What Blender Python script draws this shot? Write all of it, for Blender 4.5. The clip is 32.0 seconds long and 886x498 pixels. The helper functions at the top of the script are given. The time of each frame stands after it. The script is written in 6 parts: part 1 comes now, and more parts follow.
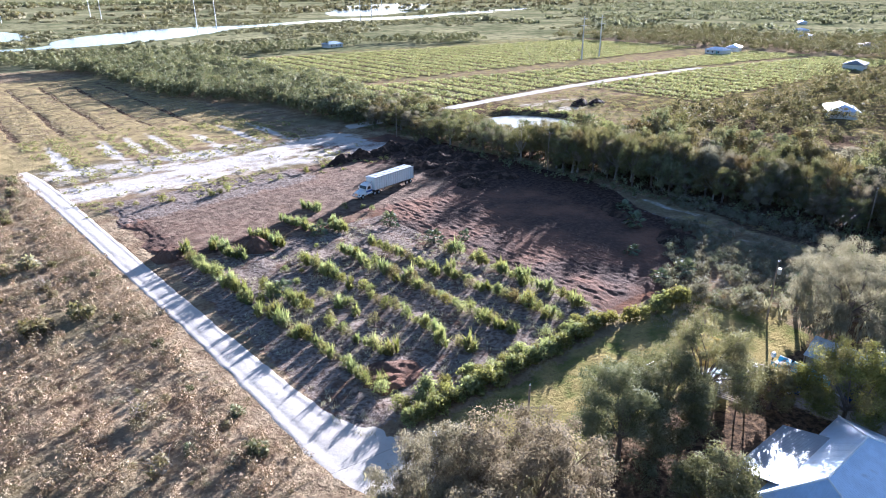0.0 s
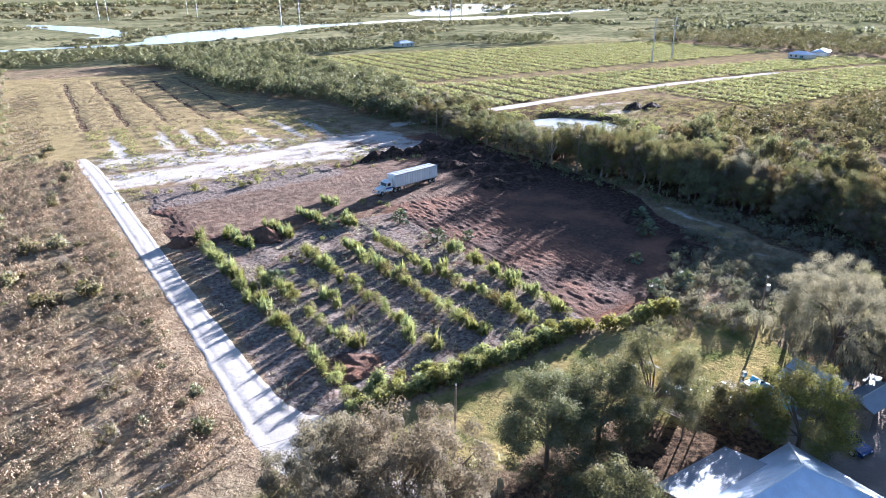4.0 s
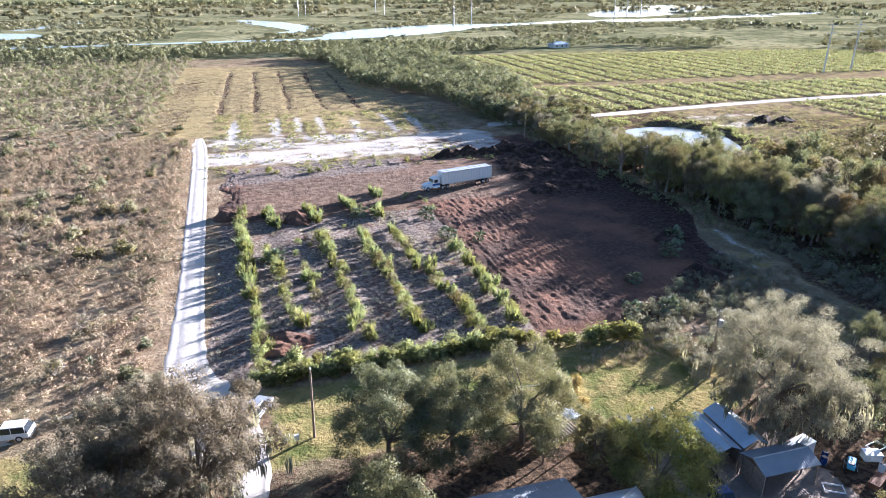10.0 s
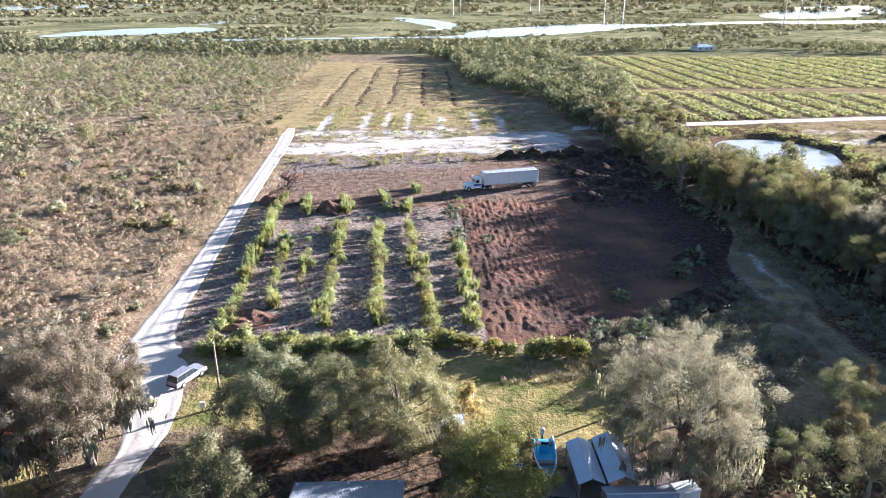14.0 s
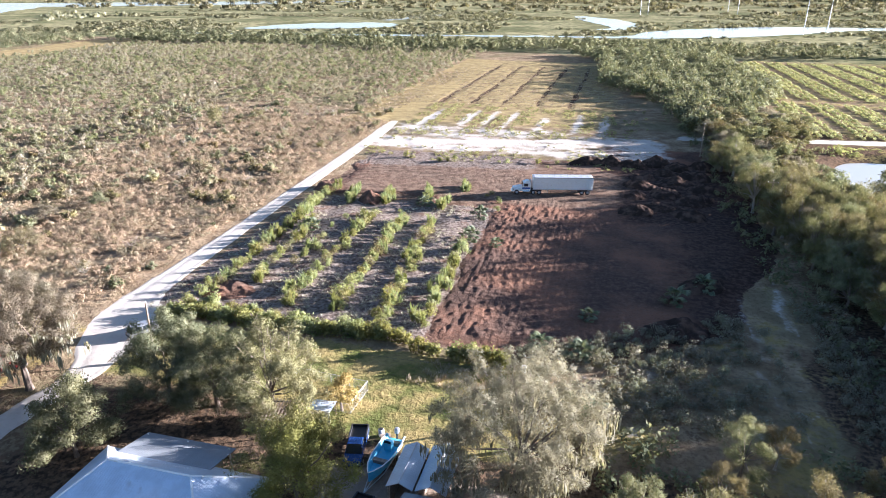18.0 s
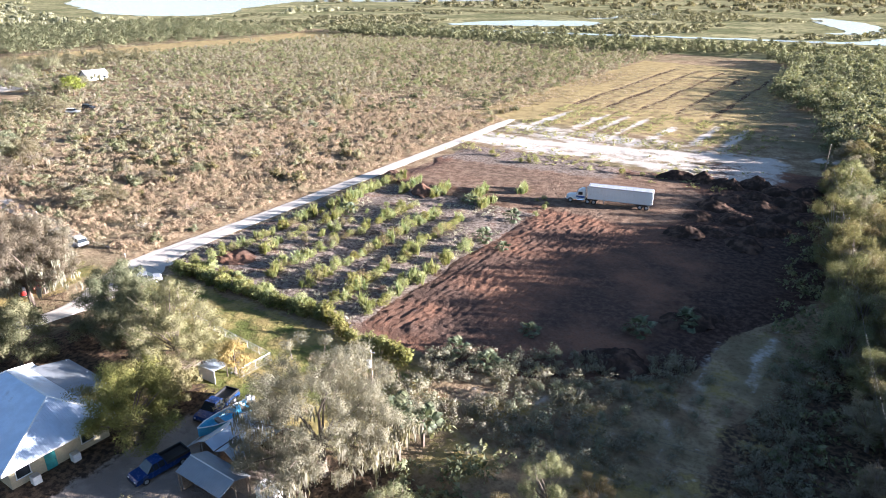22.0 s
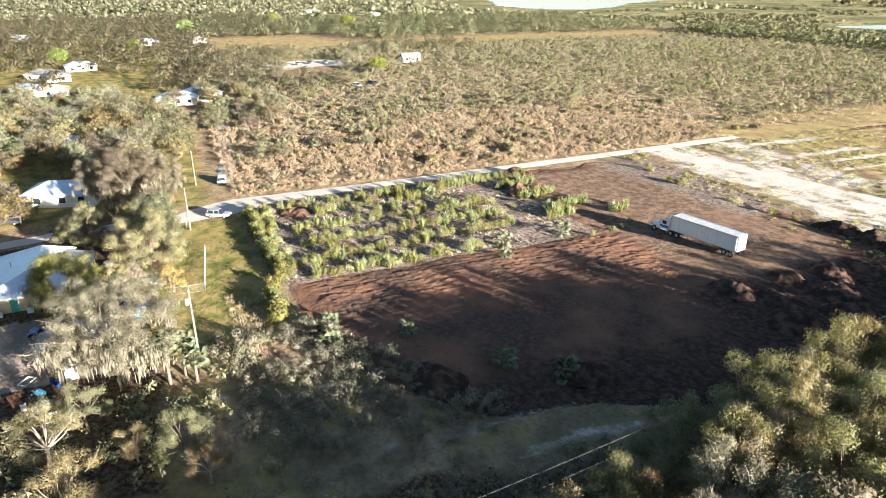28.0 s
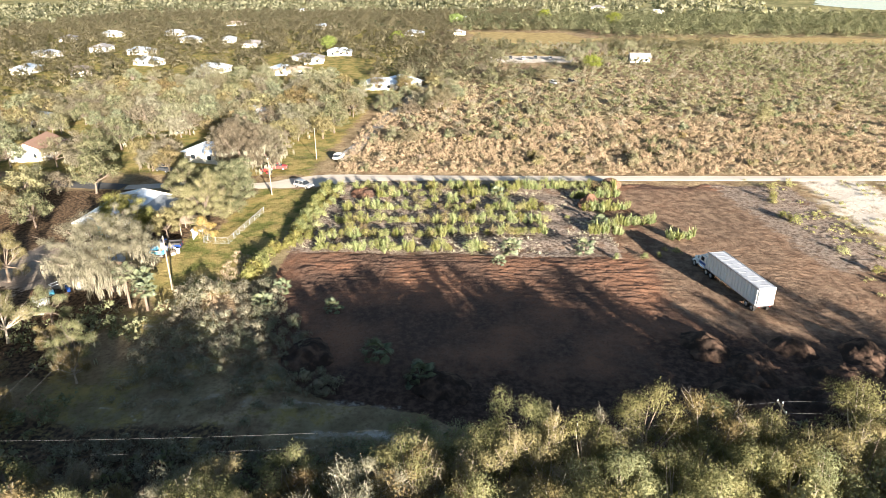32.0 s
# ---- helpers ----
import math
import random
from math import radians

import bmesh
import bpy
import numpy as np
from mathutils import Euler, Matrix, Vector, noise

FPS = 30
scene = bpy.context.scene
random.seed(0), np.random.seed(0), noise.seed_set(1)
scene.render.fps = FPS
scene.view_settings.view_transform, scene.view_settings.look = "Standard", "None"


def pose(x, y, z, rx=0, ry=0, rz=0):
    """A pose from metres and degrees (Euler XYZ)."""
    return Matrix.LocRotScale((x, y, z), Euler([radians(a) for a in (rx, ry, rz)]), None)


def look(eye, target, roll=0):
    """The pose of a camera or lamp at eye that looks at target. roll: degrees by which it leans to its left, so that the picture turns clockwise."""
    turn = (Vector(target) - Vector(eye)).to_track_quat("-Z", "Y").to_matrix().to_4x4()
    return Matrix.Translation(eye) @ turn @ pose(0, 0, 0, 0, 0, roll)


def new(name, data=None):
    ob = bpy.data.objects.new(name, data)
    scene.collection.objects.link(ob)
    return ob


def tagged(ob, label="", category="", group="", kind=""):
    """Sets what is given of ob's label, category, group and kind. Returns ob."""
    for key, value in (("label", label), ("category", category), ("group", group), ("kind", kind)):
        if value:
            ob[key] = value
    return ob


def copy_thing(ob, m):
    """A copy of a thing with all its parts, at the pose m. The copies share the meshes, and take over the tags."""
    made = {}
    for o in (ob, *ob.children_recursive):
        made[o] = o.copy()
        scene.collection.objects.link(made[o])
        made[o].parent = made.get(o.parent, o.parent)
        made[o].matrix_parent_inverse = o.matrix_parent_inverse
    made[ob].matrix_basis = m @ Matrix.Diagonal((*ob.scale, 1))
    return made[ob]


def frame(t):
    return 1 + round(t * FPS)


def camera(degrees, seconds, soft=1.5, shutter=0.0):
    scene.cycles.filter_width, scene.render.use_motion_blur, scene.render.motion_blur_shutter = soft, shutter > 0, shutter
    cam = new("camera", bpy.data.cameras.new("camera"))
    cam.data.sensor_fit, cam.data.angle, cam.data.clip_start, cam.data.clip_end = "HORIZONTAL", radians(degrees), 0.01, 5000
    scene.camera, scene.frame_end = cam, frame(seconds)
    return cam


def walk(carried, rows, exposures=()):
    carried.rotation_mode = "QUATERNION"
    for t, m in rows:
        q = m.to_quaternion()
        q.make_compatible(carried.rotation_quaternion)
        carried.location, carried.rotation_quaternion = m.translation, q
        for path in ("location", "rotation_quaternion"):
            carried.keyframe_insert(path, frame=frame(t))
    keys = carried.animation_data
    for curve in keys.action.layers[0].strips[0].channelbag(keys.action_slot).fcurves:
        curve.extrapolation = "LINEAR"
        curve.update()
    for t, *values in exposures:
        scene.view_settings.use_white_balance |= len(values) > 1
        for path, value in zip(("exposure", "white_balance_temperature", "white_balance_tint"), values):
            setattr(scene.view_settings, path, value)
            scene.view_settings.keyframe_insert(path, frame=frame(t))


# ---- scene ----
cam = camera(68.5, 32.0, soft=0.6)
EXPOSURE = 2.62
METRES, EYE, TILT, LEAN, TURN = 242.95, 43.0, 0.0, 0.0, -39.1
ROWS = [
    (0.0, 0.0, 0.0, 0.0, -0.13, -21.86, 0.32),
    (0.5, 0.0059, -0.0003, 0.0, 0.66, -21.86, 0.31),
    (1.0, 0.0121, -0.0006, -0.0, 1.51, -21.85, 0.3),
    (1.5, 0.0186, -0.0008, 0.0, 2.34, -21.84, 0.28),
    (2.0, 0.0254, -0.0008, -0.0, 3.26, -21.84, 0.27),
    (2.5, 0.0325, -0.0007, -0.0, 4.18, -21.83, 0.26),
    (3.0, 0.0399, -0.0005, 0.0, 5.12, -21.84, 0.25),
    (3.5, 0.0478, -0.0002, 0.0001, 6.14, -21.83, 0.24),
    (5.5, 0.0823, 0.0032, -0.0001, 10.72, -21.8, 0.24),
    (6.0, 0.0914, 0.0045, -0.0001, 11.96, -21.8, 0.22),
    (6.5, 0.1008, 0.0061, -0.0002, 13.25, -21.79, 0.21),
    (7.0, 0.1105, 0.0081, -0.0003, 14.55, -21.77, 0.2),
    (7.5, 0.1205, 0.0103, -0.0003, 15.91, -21.75, 0.2),
    (8.0, 0.1305, 0.0128, -0.0001, 17.3, -21.76, 0.17),
    (8.5, 0.1408, 0.0157, -0.0001, 18.71, -21.75, 0.14),
    (9.0, 0.1515, 0.0191, -0.0001, 20.18, -21.74, 0.14),
    (9.5, 0.1622, 0.0227, 0.0002, 21.7, -21.77, 0.12),
    (10.0, 0.1731, 0.0266, 0.0003, 23.23, -21.77, 0.07),
    (10.5, 0.1842, 0.031, 0.0005, 24.82, -21.79, 0.08),
    (11.0, 0.1956, 0.0359, 0.0008, 26.47, -21.8, 0.07),
    (11.5, 0.2071, 0.0413, 0.001, 28.13, -21.81, 0.08),
    (12.0, 0.2185, 0.0471, 0.0015, 29.86, -21.84, 0.03),
    (12.5, 0.2303, 0.0535, 0.0015, 31.63, -21.84, 0.05),
    (13.0, 0.2421, 0.0605, 0.0016, 33.39, -21.84, 0.07),
    (13.5, 0.2537, 0.0677, 0.002, 35.23, -21.87, 0.04),
    (14.0, 0.2655, 0.0757, 0.0023, 37.13, -21.89, 0.04),
    (14.5, 0.277, 0.0842, 0.0024, 39.04, -21.91, -0.01),
    (16.5, 0.3229, 0.1248, 0.0031, 47.14, -21.98, -0.04),
    (17.0, 0.334, 0.1364, 0.0033, 49.27, -22.02, -0.04),
    (17.5, 0.3449, 0.1485, 0.0035, 51.46, -22.05, -0.07),
    (18.0, 0.3556, 0.1614, 0.0039, 53.65, -22.07, -0.1),
    (18.5, 0.3658, 0.1748, 0.004, 55.86, -22.09, -0.09),
    (19.0, 0.3757, 0.1891, 0.0042, 58.17, -22.12, -0.09),
    (19.5, 0.3852, 0.204, 0.0042, 60.52, -22.14, -0.09),
    (20.0, 0.3941, 0.2195, 0.0045, 62.85, -22.19, -0.13),
    (20.5, 0.4026, 0.2357, 0.0048, 65.26, -22.21, -0.14),
    (21.0, 0.4107, 0.2525, 0.005, 67.75, -22.25, -0.14),
    (21.5, 0.4178, 0.2698, 0.0052, 70.23, -22.3, -0.19),
    (22.0, 0.4243, 0.288, 0.0051, 72.77, -22.3, -0.16),
    (22.5, 0.4301, 0.3067, 0.0053, 75.36, -22.33, -0.16),
    (23.0, 0.4351, 0.326, 0.0054, 77.96, -22.36, -0.17),
    (23.5, 0.4389, 0.3457, 0.0055, 80.66, -22.39, -0.16),
    (24.0, 0.442, 0.3647, 0.0056, 83.19, -22.43, -0.16),
    (24.5, 0.4444, 0.3854, 0.0058, 85.96, -22.47, -0.14),
    (25.0, 0.4461, 0.4066, 0.0059, 88.79, -22.5, -0.12),
    (25.5, 0.4461, 0.428, 0.0059, 91.63, -22.55, -0.12),
    (27.5, 0.4376, 0.5157, 0.0065, 103.41, -22.69, -0.11),
    (28.0, 0.4324, 0.538, 0.0067, 106.51, -22.74, -0.09),
    (28.5, 0.4258, 0.5604, 0.007, 109.61, -22.78, -0.06),
    (29.0, 0.4179, 0.5826, 0.0073, 112.75, -22.83, -0.03),
    (29.5, 0.4086, 0.6047, 0.0078, 115.97, -22.88, 0.01),
    (30.0, 0.398, 0.6266, 0.008, 119.18, -22.92, 0.06),
    (30.5, 0.386, 0.6481, 0.0081, 122.46, -22.94, 0.1),
    (31.0, 0.3725, 0.6692, 0.0081, 125.81, -22.97, 0.15),
    (31.5, 0.3577, 0.6896, 0.0082, 129.18, -23.01, 0.19),
    (32.0, 0.3415, 0.7095, 0.0084, 132.6, -23.04, 0.23),
]
walk(cam, [(t, pose(0, 0, EYE, TILT, LEAN, TURN) @ pose(METRES * x, METRES * y, METRES * z, 90 + pitch, roll, yaw)) for t, x, y, z, yaw, pitch, roll in ROWS],
     [(0.0, EXPOSURE + 0.22, 5000.0, 19.0), (8.0, EXPOSURE + 0.24, 5050.0, 19.0), (14.0, EXPOSURE + 0.28, 5250.0, 19.0), (23.0, EXPOSURE + 0.32, 5600.0, 18.0), (28.0, EXPOSURE + 0.2, 6100.0, 11.0), (32.0, EXPOSURE + 0.1, 6450.0, 10.0)])

# ---- world, sun and exposure ----
SUN_AZ, SUN_EL = 26.0, 10.8   # degrees from +x towards +y, and above the horizon
world = bpy.data.worlds.new("sky")
scene.world = world
world.use_nodes = True
wn = world.node_tree
sky = wn.nodes.new("ShaderNodeTexSky")
sky.sky_type, sky.sun_disc = "NISHITA", False
sky.sun_elevation, sky.sun_rotation = radians(SUN_EL), radians(90 - SUN_AZ)
sky.air_density, sky.dust_density, sky.ozone_density = 1.0, 0.7, 1.6
wn.links.new(sky.outputs[0], wn.nodes["Background"].inputs[0])
wn.nodes["Background"].inputs[1].default_value = 0.034
sun = new("sun", bpy.data.lights.new("sun", "SUN"))
sun.data.energy, sun.data.angle, sun.data.color = 5.0, radians(0.6), (1.0, 0.89, 0.75)
sun_dir = Vector((math.cos(radians(SUN_AZ)) * math.cos(radians(SUN_EL)), math.sin(radians(SUN_AZ)) * math.cos(radians(SUN_EL)), math.sin(radians(SUN_EL))))
sun.matrix_world = look(sun_dir * 300, (0, 0, 0))

# ---- materials ----


class Nodes:
    """A short way to write node trees."""

    def __init__(self, name):
        self.m = bpy.data.materials.new(name)
        self.m.use_nodes = True
        self.t = self.m.node_tree
        self.b = self.t.nodes["Principled BSDF"]
        self.out = self.t.nodes["Material Output"]

    def n(self, kind, **ins):
        node = self.t.nodes.new("ShaderNode" + kind)
        for key, v in ins.items():
            key = int(key[1:]) if key[0] == "i" and key[1:].isdigit() else key.replace("_", " ")
            self.put(node.inputs[key], v)
        return node

    def put(self, sock, v):
        if isinstance(v, bpy.types.NodeSocket):
            self.t.links.new(v, sock)
        elif isinstance(v, bpy.types.Node):
            self.t.links.new(v.outputs[0], sock)
        elif isinstance(v, tuple) and len(v) == 3 and sock.type == "RGBA":
            sock.default_value = (*v, 1)
        else:
            sock.default_value = v

    def math(self, op, a, b=0.0, c=0.0, clamp=False):
        node = self.n("Math", i0=a, i1=b, i2=c)
        node.operation, node.use_clamp = op, clamp
        return node.outputs[0]

    def mix(self, f, a, b, kind="MIX"):
        node = self.t.nodes.new("ShaderNodeMix")
        node.data_type, node.blend_type = "RGBA", kind
        self.put(node.inputs[0], f), self.put(node.inputs[6], a), self.put(node.inputs[7], b)
        return node.outputs[2]

    def noise(self, scale, detail=4.0, vec=None, rough=0.55):
        node = self.n("TexNoise", Scale=scale, Detail=detail, Roughness=rough)
        if vec is not None:
            self.put(node.inputs["Vector"], vec)
        return node.outputs[0]

    def place(self):
        return self.n("NewGeometry").outputs["Position"]

    def step(self, v, lo, hi):
        node = self.n("MapRange", i0=v, i1=lo, i2=hi)
        node.interpolation_type = "SMOOTHSTEP"
        return node.outputs[0]

    def bump(self, h, strength=0.5, distance=0.1):
        self.put(self.b.inputs["Normal"], self.n("Bump", Height=h, Strength=strength, Distance=distance))


def leaf_mat(name, dark, light, thin=0.4, dry=None, rough=0.8, glow=(1.0, 0.97, 0.62)):
    k = Nodes(name)
    isl = k.n("NewGeometry").outputs["Random Per Island"]
    obj = k.n("ObjectInfo").outputs["Random"]
    tone = k.math("ADD", k.math("MULTIPLY", isl, 0.2), k.math("MULTIPLY", k.step(k.noise(0.8, 3, k.place()), 0.3, 0.7), 0.8))
    c = k.mix(tone, dark, light)
    speck = k.noise(2.6, 4, k.place(), 0.7)
    c = k.mix(k.math("MULTIPLY", k.step(speck, 0.48, 0.68), 0.45), c, tuple(0.6 * x for x in dark))
    if dry:
        c = k.mix(k.math("MULTIPLY", k.step(k.noise(0.35, 2, k.place()), 0.45, 0.7), 0.8), c, dry)
    hsv = k.n("HueSaturation", Hue=k.math("MULTIPLY_ADD", obj, 0.05, 0.475), Saturation=k.math("MULTIPLY_ADD", obj, -0.25, 0.95),
              Value=k.math("MULTIPLY_ADD", obj, 0.4, 0.85), Color=c)
    k.put(k.b.inputs["Base Color"], hsv)
    k.b.inputs["Roughness"].default_value = rough
    k.b.inputs["Specular IOR Level"].default_value = 0.06
    tr = k.n("BsdfTranslucent", Color=k.mix(1.0, hsv.outputs[0], glow, "MULTIPLY"))
    ms = k.n("MixShader", i0=thin, i1=k.b.outputs[0], i2=tr.outputs[0])
    k.put(k.out.inputs["Surface"], ms.outputs[0])
    return k.m


def plain(name, col, rough=0.6, metal=0.0, vary=0.25, scale=3.0, bump=0.0, dirt=None, spec=0.5):
    """Paint, metal, wood and the like: two scales of variation, wear and fine relief."""
    k = Nodes(name)
    p = k.n("TexCoord").outputs["Object"]
    a, b = k.noise(scale, 5, p), k.noise(scale * 7, 3, p)
    v = k.math("ADD", k.math("MULTIPLY", a, 0.7), k.math("MULTIPLY", b, 0.3))
    c = k.mix(k.step(v, 0.3, 0.7), tuple(x * (1 - vary) for x in col), tuple(min(1, x * (1 + vary * 0.6)) for x in col))
    if dirt:
        c = k.mix(k.math("MULTIPLY", k.step(a, 0.5, 0.72), 0.6), c, dirt)
    k.put(k.b.inputs["Base Color"], c)
    k.put(k.b.inputs["Roughness"], k.math("MULTIPLY_ADD", a, 0.25, rough - 0.12))
    k.b.inputs["Metallic"].default_value = metal
    k.b.inputs["Specular IOR Level"].default_value = spec
    if bump:
        k.bump(v, bump, 0.05)
    return k.m


def bark_mat(name, col):
    k = Nodes(name)
    p = k.n("Mapping", Vector=k.n("TexCoord").outputs["Object"], Scale=(6, 6, 1.2))
    a = k.noise(2.0, 6, p.outputs[0])
    k.put(k.b.inputs["Base Color"], k.mix(k.step(a, 0.3, 0.7), tuple(x * 0.55 for x in col), col))
    k.b.inputs["Roughness"].default_value = 0.9
    k.bump(a, 0.6, 0.05)
    return k.m


SOIL, SOIL_RED, GREY, SAND = (0.078, 0.052, 0.041), (0.205, 0.108, 0.068), (0.255, 0.21, 0.175), (0.50, 0.455, 0.395)


def tyre_marks(k, p):
    """Curved wheel tracks where the truck turns: 0 to 1."""
    out = None
    for centre, gap in (((81.0, 130.0, 0.0), 1.15), ((62.0, 112.0, 0.0), 1.3), ((44.0, 132.0, 0.0), 1.2)):
        far = k.n("VectorMath", i0=p, i1=centre)
        far.operation = "DISTANCE"
        d = k.math("ADD", far.outputs["Value"], k.math("MULTIPLY", k.noise(0.12, 2, p), 3.0))
        line = k.step(k.math("PINGPONG", d, gap / 2), gap * 0.3, gap * 0.48)
        near = k.math("SUBTRACT", 1.0, k.step(far.outputs["Value"], 14.0, 24.0))
        m = k.math("MULTIPLY", k.math("MULTIPLY", line, near), k.step(k.noise(0.2, 3, p), 0.42, 0.6))
        out = m if out is None else k.math("MAXIMUM", out, m)
    return out


def soil_colour(k, p):
    """Tilled dark brown earth with redder, drier crests, darker wheel tracks and a darkened eastern strip."""
    c = k.mix(k.step(k.noise(0.09, 5, p), 0.38, 0.66), SOIL, SOIL_RED)
    c = k.mix(k.math("MULTIPLY", k.step(k.noise(1.3, 5, p, 0.65), 0.42, 0.68), 0.6), c, (0.17, 0.11, 0.08))
    c = k.mix(k.math("MULTIPLY", k.step(k.noise(4.5, 3, p, 0.6), 0.5, 0.75), 0.5), c, (0.035, 0.02, 0.015))
    c = k.mix(k.math("MULTIPLY", tyre_marks(k, p), 0.55), c, (0.055, 0.034, 0.026))
    worn, dark_soil = k.n("Attribute"), k.n("Attribute")
    worn.attribute_name, dark_soil.attribute_name = "worn", "dark_soil"
    ragged = k.math("MULTIPLY_ADD", k.noise(0.35, 5, p, 0.65), 1.2, -0.6)
    dust = k.mix(k.step(k.noise(0.5, 6, p, 0.7), 0.36, 0.64), (0.10, 0.068, 0.048), (0.25, 0.178, 0.124))
    c = k.mix(k.math("MULTIPLY", k.step(k.math("ADD", worn.outputs["Fac"], ragged), 0.3, 0.7), 0.75), c, dust)
    ash = k.n("Attribute")
    ash.attribute_name = "grey"
    c = k.mix(k.math("MULTIPLY", k.step(k.math("ADD", ash.outputs["Fac"], ragged), 0.35, 0.7), 0.9), c, k.mix(k.step(k.noise(1.4, 6, p, 0.65), 0.36, 0.62), (0.10, 0.074, 0.058), GREY))
    # dark heap earth, which also carries the woods' shade along the eastern strip
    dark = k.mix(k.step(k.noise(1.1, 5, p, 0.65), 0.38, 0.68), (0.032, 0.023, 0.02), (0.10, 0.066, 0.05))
    return k.mix(k.math("MULTIPLY", k.step(k.math("ADD", dark_soil.outputs["Fac"], ragged), 0.15, 0.9), 0.85), c, dark)


def sand_colour(k, p):
    c = k.mix(k.step(k.noise(0.25, 6, p, 0.65), 0.35, 0.7), SAND, (0.46, 0.41, 0.355))
    return k.mix(k.math("MULTIPLY", k.step(k.noise(2.2, 4, p), 0.5, 0.75), 0.5), c, (0.40, 0.34, 0.28))


def ground_mat():
    k = Nodes("ground")
    p = k.place()
    fine, mid, big = k.noise(1.6, 6, p, 0.65), k.noise(0.22, 5, p, 0.6), k.noise(0.03, 4, p)
    wob = k.math("ADD", k.math("MULTIPLY_ADD", fine, 0.55, -0.275), k.math("MULTIPLY_ADD", mid, 0.9, -0.45))

    def mask(name, lo=0.42, hi=0.58):
        a = k.n("Attribute")
        a.attribute_name = name
        return k.step(k.math("ADD", a.outputs["Fac"], wob), lo, hi)

    dry = k.mix(k.step(mid, 0.35, 0.65), (0.20, 0.142, 0.086), (0.345, 0.265, 0.165))
    dry = k.mix(k.math("MULTIPLY", k.step(fine, 0.45, 0.62), 0.55), dry, (0.11, 0.07, 0.05))
    dry = k.mix(k.math("MULTIPLY", k.step(big, 0.45, 0.62), 0.55), dry, (0.14, 0.13, 0.07))
    lawn = k.mix(k.step(mid, 0.35, 0.62), (0.105, 0.118, 0.036), (0.28, 0.22, 0.09))
    lawn = k.mix(k.math("MULTIPLY", k.step(fine, 0.5, 0.7), 0.5), lawn, (0.12, 0.085, 0.05))
    marsh = k.mix(k.step(k.noise(0.012, 6, p, 0.7), 0.38, 0.62), (0.14, 0.14, 0.07), (0.30, 0.27, 0.145))
    marsh = k.mix(k.math("MULTIPLY", k.step(k.noise(0.12, 4, p), 0.5, 0.6), 0.8), marsh, (0.085, 0.09, 0.046))
    past = k.mix(k.step(mid, 0.3, 0.7), (0.24, 0.185, 0.088), (0.34, 0.265, 0.132))
    litter_shade = k.mix(k.step(fine, 0.4, 0.6), (0.05, 0.038, 0.028), (0.145, 0.098, 0.062))
    grey = k.mix(k.step(fine, 0.36, 0.62), (0.10, 0.074, 0.058), GREY)
    grey = k.mix(k.math("MULTIPLY", k.step(mid, 0.52, 0.68), 0.7), grey, (0.12, 0.07, 0.045))
    yard = k.mix(k.step(mid, 0.4, 0.6), (0.23, 0.185, 0.15), (0.33, 0.27, 0.215))
    c = k.mix(mask("marsh"), dry, marsh)
    c = k.mix(mask("pasture"), c, past)
    c = k.mix(mask("litter_shade"), c, litter_shade)
    c = k.mix(mask("lawn"), c, lawn)
    c = k.mix(mask("soil"), c, soil_colour(k, p))
    c = k.mix(mask("grey"), c, grey)
    c = k.mix(mask("yard"), c, yard)
    c = k.mix(mask("sand", 0.34, 0.68), c, sand_colour(k, p))
    k.put(k.b.inputs["Base Color"], c)
    k.b.inputs["Roughness"].default_value = 0.95
    k.b.inputs["Specular IOR Level"].default_value = 0.0
    k.bump(k.math("ADD", fine, k.math("MULTIPLY", mid, 2.0)), 0.9, 0.35)
    return k.m


def soil_mat(name="tilled_soil", dark_soil=False):
    k = Nodes(name)
    p = k.place()
    c = k.mix(k.step(k.noise(0.6, 5, p), 0.4, 0.7), (0.036, 0.026, 0.021), (0.12, 0.077, 0.056)) if dark_soil else soil_colour(k, p)
    k.put(k.b.inputs["Base Color"], c)
    k.b.inputs["Roughness"].default_value = 0.95
    k.b.inputs["Specular IOR Level"].default_value = 0.03
    k.bump(k.math("ADD", k.noise(1.8, 6, p, 0.7), k.math("MULTIPLY", k.noise(9.0, 3, p), 0.2)), 0.8, 0.3)
    return k.m


def sand_mat():
    k = Nodes("white_sand")
    p = k.place()
    k.put(k.b.inputs["Base Color"], sand_colour(k, p))
    k.b.inputs["Roughness"].default_value = 0.95
    k.b.inputs["Specular IOR Level"].default_value = 0.03
    k.bump(k.noise(1.2, 6, p, 0.65), 0.4, 0.12)
    return k.m


# The reflection of the bright sky is put into the water's pale base colour.
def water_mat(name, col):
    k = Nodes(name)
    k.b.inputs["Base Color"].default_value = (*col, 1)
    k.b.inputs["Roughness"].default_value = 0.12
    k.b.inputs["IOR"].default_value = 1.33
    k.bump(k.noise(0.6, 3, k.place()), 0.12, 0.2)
    return k.m


